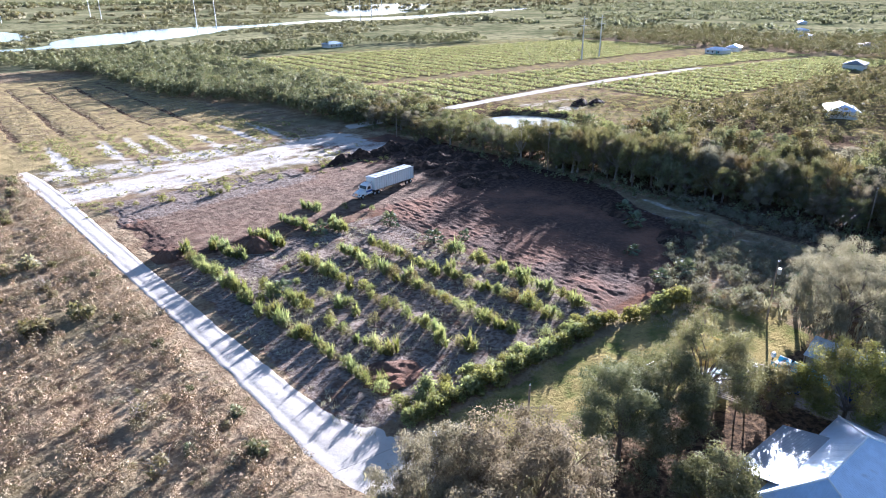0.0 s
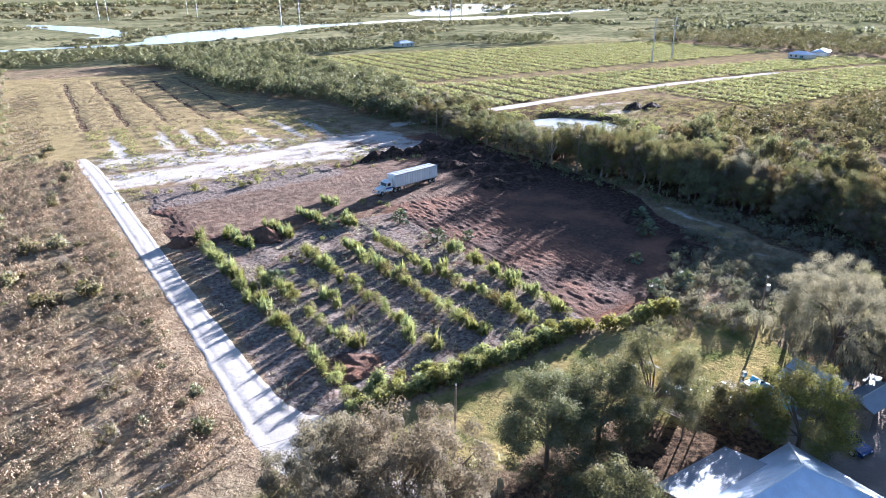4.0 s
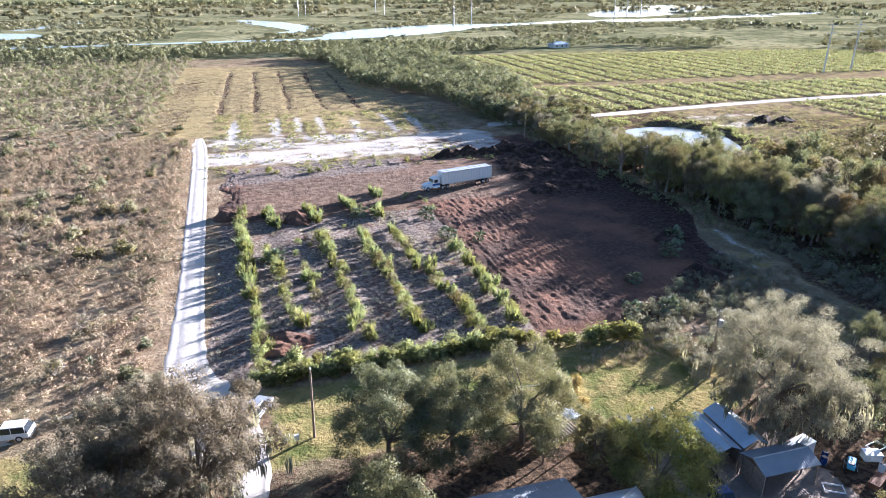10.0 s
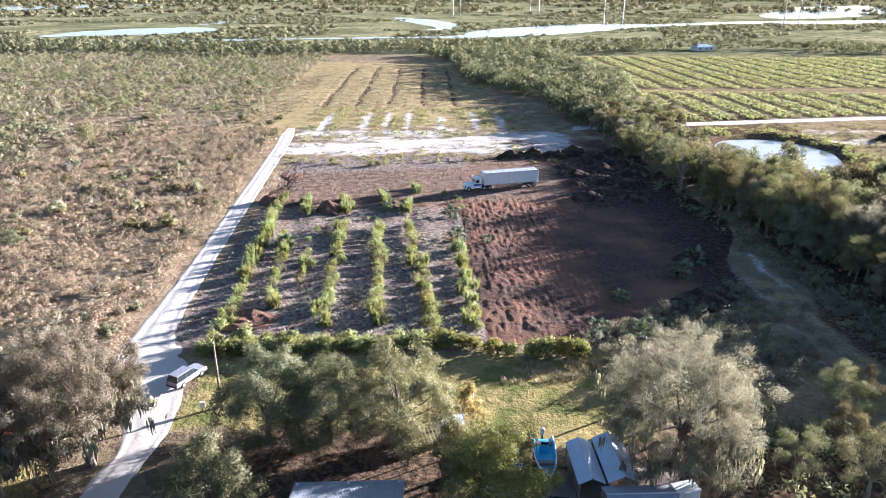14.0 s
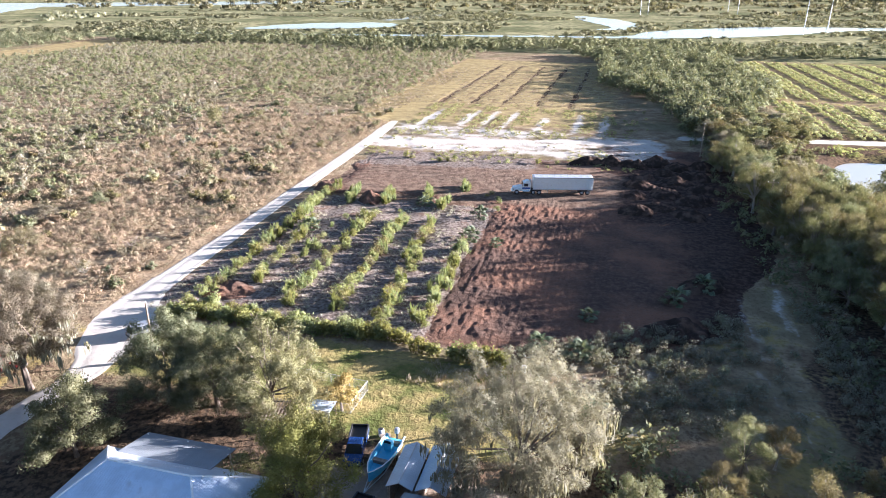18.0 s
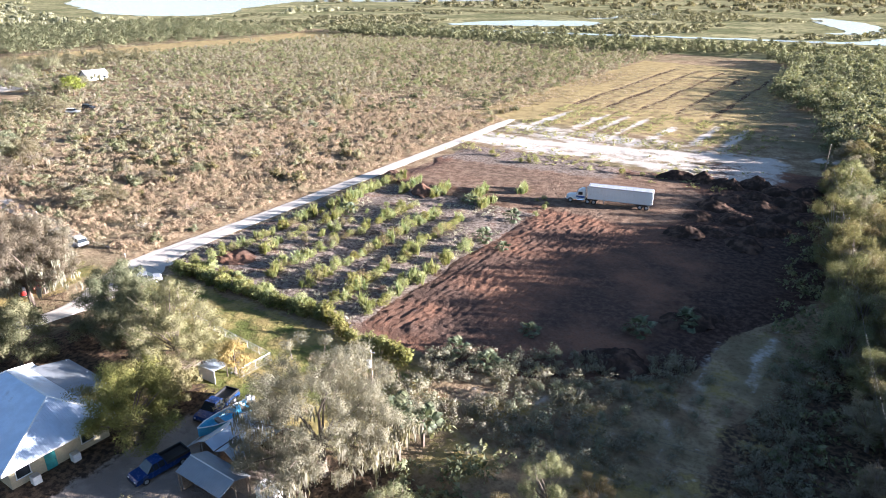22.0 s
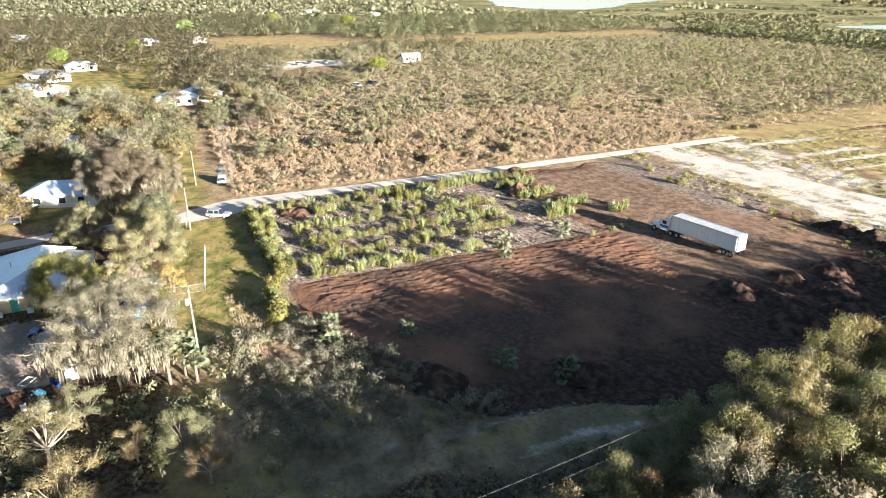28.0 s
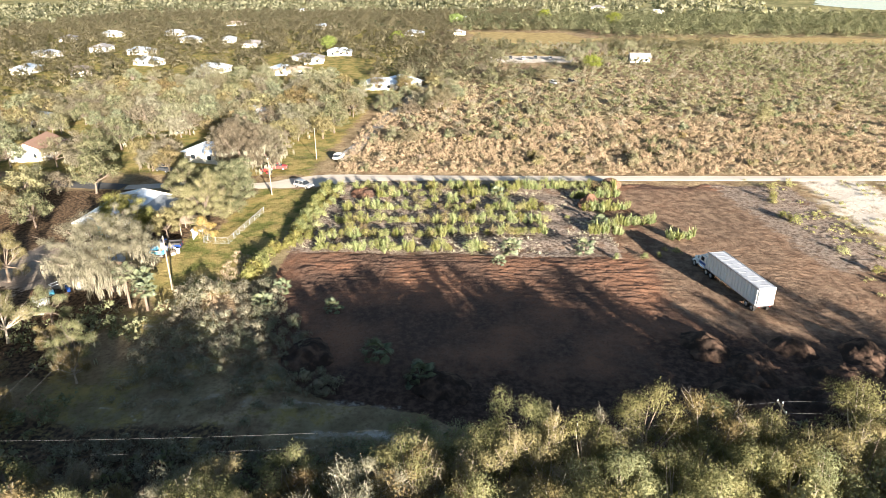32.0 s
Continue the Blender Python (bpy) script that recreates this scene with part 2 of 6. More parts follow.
M = dict(
    ground=ground_mat(), soil=soil_mat(), dark_soil=soil_mat("dark_peat", True), sand=sand_mat(), water=water_mat("sky_pale_river", (0.42, 0.47, 0.50)), pond=water_mat("sky_pale_pond", (0.36, 0.35, 0.32)),
    bark=bark_mat("bark", (0.17, 0.13, 0.10)), pale_bark=bark_mat("pale_bark", (0.36, 0.31, 0.25)),
    oak=leaf_mat("oak_leaves", (0.095, 0.108, 0.052), (0.27, 0.27, 0.145), 0.36),
    grey_oak=leaf_mat("grey_oak_leaves", (0.185, 0.165, 0.11), (0.285, 0.256, 0.172), 0.5, None, 0.85, (1.0, 0.94, 0.74)),
    olive=leaf_mat("olive_leaves", (0.125, 0.108, 0.04), (0.265, 0.22, 0.085), 0.32, (0.235, 0.185, 0.085)),
    yellow=leaf_mat("yellow_green_leaves", (0.12, 0.125, 0.03), (0.33, 0.325, 0.06), 0.38, (0.2, 0.165, 0.065)),
    gold=leaf_mat("golden_leaves", (0.33, 0.275, 0.075), (0.52, 0.45, 0.16), 0.35),
    moss=leaf_mat("hanging_moss", (0.2, 0.18, 0.128), (0.33, 0.298, 0.218), 0.45, None, 0.9),
    shrub=leaf_mat("shrub_leaves", (0.14, 0.16, 0.04), (0.37, 0.365, 0.11), 0.48),
    reed=leaf_mat("cane_leaves", (0.165, 0.209, 0.055), (0.345, 0.34, 0.13), 0.42),
    palm=leaf_mat("palm_fronds", (0.075, 0.098, 0.05), (0.19, 0.215, 0.115), 0.2, None, 0.6),
    scrub=leaf_mat("scrub_leaves", (0.20, 0.188, 0.10), (0.31, 0.285, 0.165), 0.5, (0.28, 0.225, 0.13)),
    dead_scrub=leaf_mat("grey_scrub", (0.27, 0.238, 0.172), (0.36, 0.32, 0.235), 0.5),
    green_scrub=leaf_mat("green_scrub", (0.15, 0.16, 0.062), (0.26, 0.26, 0.11), 0.5),
    straw=leaf_mat("dry_grass", (0.29, 0.208, 0.12), (0.49, 0.372, 0.215), 0.1, (0.22, 0.205, 0.11), 0.9),
    pale_grass=leaf_mat("pale_grass", (0.27, 0.235, 0.16), (0.50, 0.435, 0.305), 0.25, None, 0.9),
    marsh_leaf=leaf_mat("mangrove_leaves", (0.125, 0.125, 0.065), (0.25, 0.235, 0.13), 0.4),
    # distance haze is put into these paler, low-contrast oak leaf colours
    hazy_leaf=leaf_mat("hazy_oak_leaves", (0.24, 0.222, 0.134), (0.315, 0.29, 0.178), 0.6),
    wood_green=leaf_mat("thicket_leaves", (0.105, 0.115, 0.042), (0.30, 0.285, 0.12), 0.34),
    tussock=leaf_mat("tussock_grass", (0.17, 0.156, 0.104), (0.33, 0.295, 0.208), 0.3, (0.25, 0.27, 0.16), 0.9),
    fresh=leaf_mat("fresh_green_leaves", (0.15, 0.21, 0.03), (0.30, 0.37, 0.06), 0.4),
    twig=leaf_mat("bare_twigs", (0.20, 0.162, 0.12), (0.39, 0.33, 0.255), 0.07, None, 0.9),
    crop=leaf_mat("crop_leaves", (0.2, 0.215, 0.07), (0.47, 0.44, 0.17), 0.34),
    woods=leaf_mat("woodland_leaves", (0.085, 0.098, 0.04), (0.27, 0.265, 0.12), 0.32, (0.20, 0.17, 0.09)),
)

# ---- mesh tools ----
rng = np.random.default_rng(7)


def mesh_of(name, v, f, mat, smooth=False, normals=None):
    """A mesh from an array of points and either an array of equal faces or a list of faces; normals round leaf clumps."""
    me = bpy.data.meshes.new(name)
    v = np.asarray(v, dtype=np.float32)
    if isinstance(f, np.ndarray):
        n, s = f.shape
        me.vertices.add(len(v)), me.loops.add(n * s), me.polygons.add(n)
        me.vertices.foreach_set("co", v.ravel())
        me.loops.foreach_set("vertex_index", f.ravel().astype(np.int32))
        me.polygons.foreach_set("loop_start", np.arange(0, n * s, s, dtype=np.int32))
        me.update(calc_edges=True)
    else:
        me.from_pydata([tuple(p) for p in v], [], f)
    if normals is not None:
        me.attributes.new("custom_normal", "FLOAT_VECTOR", "POINT").data.foreach_set("vector", np.ascontiguousarray(normals, dtype=np.float32).ravel())
    if smooth or normals is not None:
        me.polygons.foreach_set("use_smooth", np.ones(len(me.polygons), dtype=bool))
    me.materials.append(mat)
    return me


def solid(name, shape, mat, parent=None, label="", smooth=False, at=None):
    """Links a shape (points, faces), or a mesh that is there already, as one object, under a thing or alone."""
    ob = new(name, shape if isinstance(shape, bpy.types.Mesh) else mesh_of(name, shape[0], shape[1], mat, smooth))
    if parent is not None:
        ob.parent = parent
    if at is not None:
        ob.matrix_basis = at
    if label:
        tagged(ob, label)
    return ob


part = solid


def thing(name, m, label, category, group=""):
    ob = new(name)
    ob.matrix_basis = m
    return tagged(ob, label, category, group)


def joined(shapes):
    vs, fs, k = [], [], 0
    for v, f in shapes:
        v = np.asarray(v, dtype=float)
        vs.append(v)
        fs += [tuple(int(i) + k for i in q) for q in f]
        k += len(v)
    return np.concatenate(vs), fs


def box(x0, x1, y0, y1, z0, z1, b=0.0):
    """A box between two corners, with its upright and top edges bevelled by b."""
    if not b:
        v = [(x, y, z) for z in (z0, z1) for x, y in ((x0, y0), (x1, y0), (x1, y1), (x0, y1))]
        return np.array(v), [(3, 2, 1, 0), (4, 5, 6, 7), (0, 1, 5, 4), (1, 2, 6, 5), (2, 3, 7, 6), (3, 0, 4, 7)]

    def ring(i, z):
        a, c, d, e = x0 + i, x1 - i, y0 + i, y1 - i
        return [(a + b, d, z), (c - b, d, z), (c, d + b, z), (c, e - b, z), (c - b, e, z), (a + b, e, z), (a, e - b, z), (a, d + b, z)]
    return loft([ring(b, z0), ring(0, z0 + b), ring(0, z1 - b), ring(b, z1)])


def loft(rings, caps=True):
    n = len(rings[0])
    v = np.array([p for r in rings for p in r], dtype=float)
    f = [(i * n + j, i * n + (j + 1) % n, (i + 1) * n + (j + 1) % n, (i + 1) * n + j) for i in range(len(rings) - 1) for j in range(n)]
    if caps:
        f += [tuple(range(n - 1, -1, -1)), tuple((len(rings) - 1) * n + j for j in range(n))]
    return v, f


def tube(points, radii, n=6, caps=True):
    pts = [Vector(p) for p in points]
    rings = []
    for i, p in enumerate(pts):
        d = (pts[min(i + 1, len(pts) - 1)] - pts[max(i - 1, 0)]).normalized()
        a = d.cross(Vector((0, 0, 1)) if abs(d.z) < 0.9 else Vector((1, 0, 0))).normalized()
        b = d.cross(a)
        r = radii[i] if isinstance(radii, (list, tuple)) else radii
        rings.append([p + (a * math.cos(t) + b * math.sin(t)) * r for t in (2 * math.pi * j / n for j in range(n))])
    return loft(rings, caps)


def moved(shape, m):
    v = np.asarray(shape[0], dtype=float)
    a = np.array(m)
    return v @ a[:3, :3].T + a[:3, 3], shape[1]


def unit(n):
    d = rng.normal(size=(n, 3))
    return d / np.linalg.norm(d, axis=1)[:, None]


def leaf_quads(p, size, face=None, long=1.7):
    """One ragged three-cornered leaf spray at each point; face: the way it looks."""
    n = len(p)
    nrm = unit(n) * 0.75 + (0 if face is None else face)
    nrm /= np.linalg.norm(nrm, axis=1)[:, None] + 1e-6
    d = np.cross(nrm, unit(n))
    d /= np.linalg.norm(d, axis=1)[:, None] + 1e-6
    s = np.cross(nrm, d)
    z = np.asarray(size * rng.uniform(0.6, 1.3, n))[:, None]
    v = np.stack([p - d * z * long * 0.5 - s * z * 0.3, p + d * z * long * 0.5 - s * z * 0.3, p + d * z * rng.uniform(-0.4, 0.4, (n, 1)) + s * z * 0.6], 1).reshape(-1, 3)
    return v, np.arange(3 * n).reshape(n, 3), np.repeat(nrm, 3, 0)


def clumps(n, w, h, z0):
    """Centres of foliage clumps, gathered into the lobes of an uneven crown."""
    m = n if n < 60 else n // 6
    if m == n:
        d = unit(n)
        d[:, 2] = np.abs(d[:, 2]) * 1.2 - 0.45
        c = d * rng.uniform(0.5, 1.0, n)[:, None] * np.array([w / 2, w / 2, h * 0.74])
    else:
        i = np.arange(m) + 0.5
        z, a = 0.97 - 1.5 * i / m, 2.4 * i + rng.normal(0, 0.25, m)
        q = np.sqrt(np.maximum(0.0, 1 - z * z))
        d = np.stack([q * np.cos(a), q * np.sin(a), np.where(z > 0, z, z * 0.85)], 1) * rng.uniform(0.62, 0.92, m)[:, None]
        k = rng.integers(0, m, n)
        c = (d * np.array([w / 2, w / 2, h * 0.66]))[k] + unit(n) * np.array([1, 1, 0.85]) * (0.15 * w * rng.uniform(0.35, 1.0, n) ** 0.5 * rng.uniform(0.75, 1.25, m)[k])[:, None]
    c[:, 2] = np.maximum(c[:, 2] + z0 + h * 0.36, 0.25 * z0 + 0.3)
    return c


def foliage(c, rad, per, size, flat=0.75, whole=0.0):
    """Leaf sprays round each clump's dense heart; whole: how far the shading follows the crown instead of its clumps."""
    n = len(c)
    rad = rad * rng.uniform(0.65, 1.25, n)
    d = unit(n * per)
    k = np.repeat(np.arange(n), per)
    r = rng.uniform(0.2, 1.1, n * per) ** 0.6
    p = c[k] + d * (r * rad[k])[:, None] * np.array([1, 1, flat])
    v, f, nrm = leaf_quads(p, size * (2.0 - 1.05 * r), d * 0.6 + np.array([0, 0, 0.15]))
    soft = np.repeat(d, 3, 0) * 0.8 + nrm * 0.4 + np.array([0, 0, 0.12])
    if whole:
        heart = c.mean(0) - np.array([0, 0, 0.3 * np.ptp(c[:, 2])])
        round_off = (v - heart) / np.maximum(np.abs(v - heart).max(0), 0.1)
        soft = soft * (1 - whole) + whole * (round_off / (np.linalg.norm(round_off, axis=1)[:, None] + 1e-6) + np.array([0, 0, 0.15]))
    return v, f, soft / np.linalg.norm(soft, axis=1)[:, None]


def limbs(c, trunk_top, r0, base_z=0.0, wob=0.12):
    """A trunk that rises from the ground and forks towards the clumps."""
    h = trunk_top
    bx, by = rng.normal(0, 0.06 * h, 2)
    shapes = [tube([(0, 0, base_z - 0.2), (0.1 * bx, 0.1 * by, h * 0.1), (bx * 0.6, by * 0.6, h * 0.6), (bx, by, h)], [r0 * 1.45, r0, r0 * 0.8, r0 * 0.65], 7)]
    for q in c:
        mid = np.array([bx, by, h]) * 0.5 + q * 0.5 + rng.normal(0, wob * h, 3) * np.array([1, 1, 0.4])
        mid[2] = max(mid[2], h * 0.7)
        shapes.append(tube([(bx * 0.9, by * 0.9, h * rng.uniform(0.75, 0.98)), mid, q], [r0 * 0.42, r0 * 0.25, r0 * 0.07], 5))
    return shapes


def strands(c, n, length, width=0.09):
    """Hanging tufts of moss, tapered to a ragged point."""
    m = max(6, n // 14)
    tuft = c[rng.integers(0, len(c), m)] + rng.normal(0, 0.8, (m, 3)) * np.array([1, 1, 0.5])
    k = rng.integers(0, m, n)
    p = tuft[k] + rng.normal(0, 0.22, (n, 3))
    a = rng.uniform(0, 2 * np.pi, n)
    s = np.stack([np.cos(a), np.sin(a), 0 * a], 1) * (width * rng.uniform(0.6, 1.5, n))[:, None]
    ln = (length * rng.uniform(0.3, 1.1, n) * rng.uniform(0.3, 1.2, m)[k])[:, None] * np.array([0, 0, 1])
    sway = rng.normal(0, 0.08, (n, 3)) * np.array([1, 1, 0])
    v = np.stack([p - s * 0.5, p - ln * 0.45 - s + sway, p - ln, p - ln * 0.4 + s + sway], 1).reshape(-1, 3)
    return v, np.arange(4 * n).reshape(n, 4)


def tree_meshes(w, h, trunk, n, rad, per, size, leaf, bark="bark", moss=0, moss_len=1.8, r0=None, bare=0, split=False):
    """The meshes of one kind of tree: trunk with limbs, crown and, where it has it, moss."""
    c = clumps(n, w, h - trunk, trunk)
    wood = limbs(c[:: max(1, n // 14)], max(trunk * 1.15, h * 0.3), r0 or 0.022 * h + 0.05)
    if split:
        meshes = [("trunk", mesh_of("trunk", *wood[0], M[bark]))] + [("limb", mesh_of("limb", *q, M[bark])) for q in wood[1:]]
    else:
        meshes = [("trunk", mesh_of("trunk", *wood[0], M[bark])), ("branchwork", mesh_of("branchwork", *joined(wood[1:]), M[bark]))]
    v, f, nrm = foliage(c, rad, per, size)
    meshes.append(("crown", mesh_of("crown", v, f, M[leaf], normals=nrm)))
    if bare:
        k = rng.integers(0, n, bare)
        a = c[k] * np.array([0.8, 0.8, 0.9])
        b = c[k] * np.array([1.12, 1.12, 1.0]) + rng.normal(0, 0.5, (bare, 3)) + np.array([0, 0, 0.5])
        meshes.append(("brushwood", mesh_of("brushwood", *joined([tube([p, (p + q) / 2 + rng.normal(0, 0.2, 3), q], [0.035, 0.022, 0.008], 3, False) for p, q in zip(a, b)]), M["twig"])))
    if moss:
        meshes.append(("moss", mesh_of("moss", *strands(c[c[:, 2] < np.percentile(c[:, 2], 55)] - np.array([0, 0, rad * 0.5]), moss, moss_len), M["moss"])))
    return meshes


def plant(name, meshes, x, y, label, category="tree", group="", s=1.0, turn=None, z=0.0, sz=None):
    ob = thing(name, Matrix.Translation((x, y, z)) @ Matrix.Rotation(rng.uniform(0, 6.28) if turn is None else turn, 4, "Z"), label, category, group)
    ob.scale = (s, s, sz or s)
    for n, me in meshes:
        o = part(n, me, None, ob)
        if n in ("crown", "moss", "brushwood", "branchwork", "foliage", "stalk"):
            o["kind"] = "stuff"
    return ob


def stuff(name, spots, shapes, mat, label, category, scale=(0.7, 1.3), stretch=0.2, kind="stuff"):
    """Many alike small growths joined in one mesh: each shape is (points, quads) round its own foot."""
    vs, fs, ns, k = [], [], [], 0
    pick = rng.integers(0, len(shapes), len(spots))
    for i, (v, f, *nrm) in enumerate(shapes):
        q = spots[pick == i]
        if not len(q):
            continue
        a, s = rng.uniform(0, 6.28, len(q)), rng.uniform(*scale, len(q)) * (q[:, 3] if q.shape[1] > 3 else 1)
        sz = s * rng.uniform(1 - stretch, 1 + stretch, len(q))
        x = v[None, :, 0] * np.cos(a)[:, None] - v[None, :, 1] * np.sin(a)[:, None]
        y = v[None, :, 0] * np.sin(a)[:, None] + v[None, :, 1] * np.cos(a)[:, None]
        p = np.stack([x * s[:, None] + q[:, 0:1], y * s[:, None] + q[:, 1:2], v[None, :, 2] * sz[:, None] + (q[:, 2:3] if q.shape[1] > 2 else 0)], 2)
        vs.append(p.reshape(-1, 3))
        if nrm:
            u = nrm[0]
            ca, sa = np.cos(a)[:, None], np.sin(a)[:, None]
            ns.append(np.stack([u[None, :, 0] * ca - u[None, :, 1] * sa, u[None, :, 0] * sa + u[None, :, 1] * ca, np.broadcast_to(u[None, :, 2], x.shape)], 2).reshape(-1, 3))
        fs.append((f[None] + (np.arange(len(q)) * len(v))[:, None, None]).reshape(-1, f.shape[1]) + k)
        k += len(q) * len(v)
    ob = new(name, mesh_of(name, np.concatenate(vs), np.concatenate(fs), M[mat], normals=np.concatenate(ns) if ns else None))
    return tagged(ob, label, category, kind=kind)


def scatter(x0, x1, y0, y1, gap, jit=0.45, keep=None):
    """Spots on a shaken grid, with those left out for which keep(x, y) is false."""
    gx, gy = np.meshgrid(np.arange(x0, x1, gap), np.arange(y0, y1, gap))
    p = np.stack([gx.ravel(), gy.ravel()], 1) + rng.uniform(-jit, jit, (gx.size, 2)) * gap
    return p[keep(p[:, 0], p[:, 1])] if keep else p


def vnoise(x, y, cell, seed=0):
    """Smooth noise from 0 to 1 in numpy."""
    def h(i, j):
        s = np.sin(i * 127.1 + j * 311.7 + seed * 74.7) * 43758.5453
        return s - np.floor(s)
    u, v = x / cell, y / cell
    i, j = np.floor(u), np.floor(v)
    a, b = u - i, v - j
    a, b = a * a * (3 - 2 * a), b * b * (3 - 2 * b)
    return (h(i, j) * (1 - a) + h(i + 1, j) * a) * (1 - b) + (h(i, j + 1) * (1 - a) + h(i + 1, j + 1) * a) * b


def fbm(x, y, cell, seed=0):
    return 0.55 * vnoise(x, y, cell, seed) + 0.3 * vnoise(x, y, cell / 2.1, seed + 1) + 0.15 * vnoise(x, y, cell / 4.3, seed + 2)


def ramp(d, w):
    return np.clip(d / w + 0.5, 0, 1)


def rect(x, y, x0, x1, y0, y1, w):
    return ramp(np.minimum(np.minimum(x - x0, x1 - x), np.minimum(y - y0, y1 - y)), w)

# ---- ground ----


def axis(parts):
    """Coordinates from stretches (start, end, gap)."""
    return np.unique(np.concatenate([np.arange(a, b, g) for a, b, g in parts]))


gx = axis([(-3000, -600, 120), (-600, -160, 12), (-160, 10, 2.0), (10, 130, 1.0), (130, 260, 2.0), (260, 620, 10), (620, 3001, 120)])
gy = axis([(-1200, -300, 60), (-300, 10, 4), (10, 60, 1.1), (60, 200, 1.3), (200, 450, 2.0), (450, 1000, 14), (1000, 4001, 100)])
X, Y = np.meshgrid(gx, gy)
edge = 5 * (fbm(X, Y, 14, 3) - 0.5)
east = 116 - 9 * ramp(70 - Y, 50)          # the woods' edge
soil = rect(X, Y, 27.5, 400, 47.5, 151, 3) * ramp(east + 2 + 5 * ramp(Y - 85, 20) - X + edge, 3) * ramp(Y - 47.5 - 0.62 * np.maximum(X - 88, 0) + edge, 3)
soil = np.maximum(soil, 0.9 * rect(X, Y, 90, 118, 140, 172, 6))
orchard = rect(X, Y, 27.5, 70, 47.5, 106, 5)
headland = 0.78 * rect(X, Y, 26, 78, 133, 152, 10) * (0.45 + fbm(X, Y, 12, 9))
track = np.maximum(ramp(4.5 - np.abs(Y - (161 + 0.24 * (X - 24))), 7), 0.9 * ramp(2.2 - np.abs(Y - (156 + 0.06 * (X - 24))), 4)) * rect(X, Y, 18, 106, 100, 230, 8) * (0.30 + 0.85 * fbm(X, Y * 2.0, 11, 14))
sand = rect(X, Y, 20, 110, 152, 190, 8) * (0.19 + 0.68 * fbm(X, Y * 1.8, 15, 4))
sand = np.maximum(sand, track)
lines = sum(ramp(1.9 + 1.6 * (vnoise(X, Y, 5, 3) - 0.5) - np.abs(X - c - 0.02 * (Y - 220)), 3.2) for c in (28.8, 42.6, 50, 57.4, 69, 81, 90))
sand = np.maximum(sand, lines * rect(X, Y, 22, 96, 184, 222, 12) * (0.25 + 0.9 * fbm(X, Y, 12, 6)))
sand = np.maximum(sand, 0.42 * rect(X, Y, 86, 120, 34, 62, 10) * ramp(fbm(X, Y, 2.2, 8) - 0.66, 0.08))
fleck = ramp(0.9 - np.abs(X - 113 + 0.5 * np.sin(Y * 0.4)), 1.8) * ramp(np.minimum(Y - 42, 75 - Y), 4) + ramp(1.2 - np.abs(X - 118.6 + 0.6 * np.sin(Y * 0.3)), 1.8) * ramp(np.minimum(Y - 59, 82 - Y), 4) + sum(ramp(r - np.hypot(X - a, (Y - b) * 1.4), 2.4) for a, b, r in ((100, 48, 2.2), (92, 45, 2.0), (97, 36, 1.6), (94, 34, 1.3), (110, 39, 1.8), (104, 53, 1.5)))
sand = np.maximum(sand, np.minimum(fleck, 1) * np.clip(0.3 + 0.38 * vnoise(X, Y, 1.7, 28), 0, 0.6))
sand = np.maximum(sand, ramp(3.0 - np.abs(Y - 193 - 0.12 * (X - 150) + 0.0006 * np.maximum(X - 200, 0) ** 2), 2.5) * rect(X, Y, 112, 352, 100, 300, 4))
sand = np.maximum(sand, 0.7 * rect(X, Y, 180, 222, 158, 184, 10) * fbm(X, Y, 10, 5))
sand = np.maximum(sand, 0.95 * rect(X, Y, -222, -192, 84, 132, 5))
ditch = sum(ramp(1.0 - np.abs(X - c - 0.01 * (Y - 300) + 2.4 * (fbm(X, Y, 16, 67) - 0.5)), 2.2) * (0.35 + fbm(X, Y, 9, 68)) for c in (24, 37, 50, 63, 76)) * rect(X, Y, 10, 90, 232, 372, 10)
lawn = np.maximum(np.maximum(rect(X, Y, 34, 62, 31, 45.5, 5), rect(X, Y, 60, 87, 27, 45.5, 5)) * 0.85, 0.5 * rect(X, Y, 84, 93, 30, 44, 5))
lawn = np.maximum(lawn, 0.65 * rect(X, Y, -420, 26, -300, 42, 8))
lawn = np.maximum(lawn, (0.2 + 0.45 * fbm(X, Y, 8, 73)) * rect(X, Y, 90, 124, 26, 86, 6) * ramp(1 - soil, 0.6))
lawn = np.maximum(lawn, 0.5 * rect(X, Y, 215, 900, -100, 175, 20))
yard = np.maximum(rect(X, Y, 68, 86, 2, 24, 4), 0.4 * rect(X, Y, 84, 100, 2, 14, 4))
litter_shade = np.maximum(ramp(X - east - 11 + 2 * edge, 6) * rect(X, Y, 96, 185, -40, 210, 8), rect(X, Y, 36, 112, -30, 31, 6) * 0.7)
litter_shade = np.maximum(litter_shade, rect(X, Y, 20, 70, 8, 34, 6) * 0.5)
litter_shade = np.maximum(litter_shade, ditch)
lawn = np.maximum(lawn, 0.46 * rect(X, Y, 152, 470, 130, 440, 8))
# leaf brown in this corner also darkens the ground to deepen its shade
litter_shade = np.maximum(litter_shade, (0.1 + 0.45 * fbm(X, Y, 7, 74)) * rect(X, Y, 90, 130, 26, 86, 6))
litter_shade = np.maximum(litter_shade, 0.6 * rect(X, Y, 200, 900, -150, 175, 20))
marsh = np.maximum(ramp(Y - 455 + 0.12 * X, 30), ramp(-420 - X, 40))
marsh = np.maximum(marsh, ramp(X - 480 - 0.3 * Y, 60))
marsh = np.maximum(marsh, 0.46 * rect(X, Y, -420, 12, 190, 450, 60))
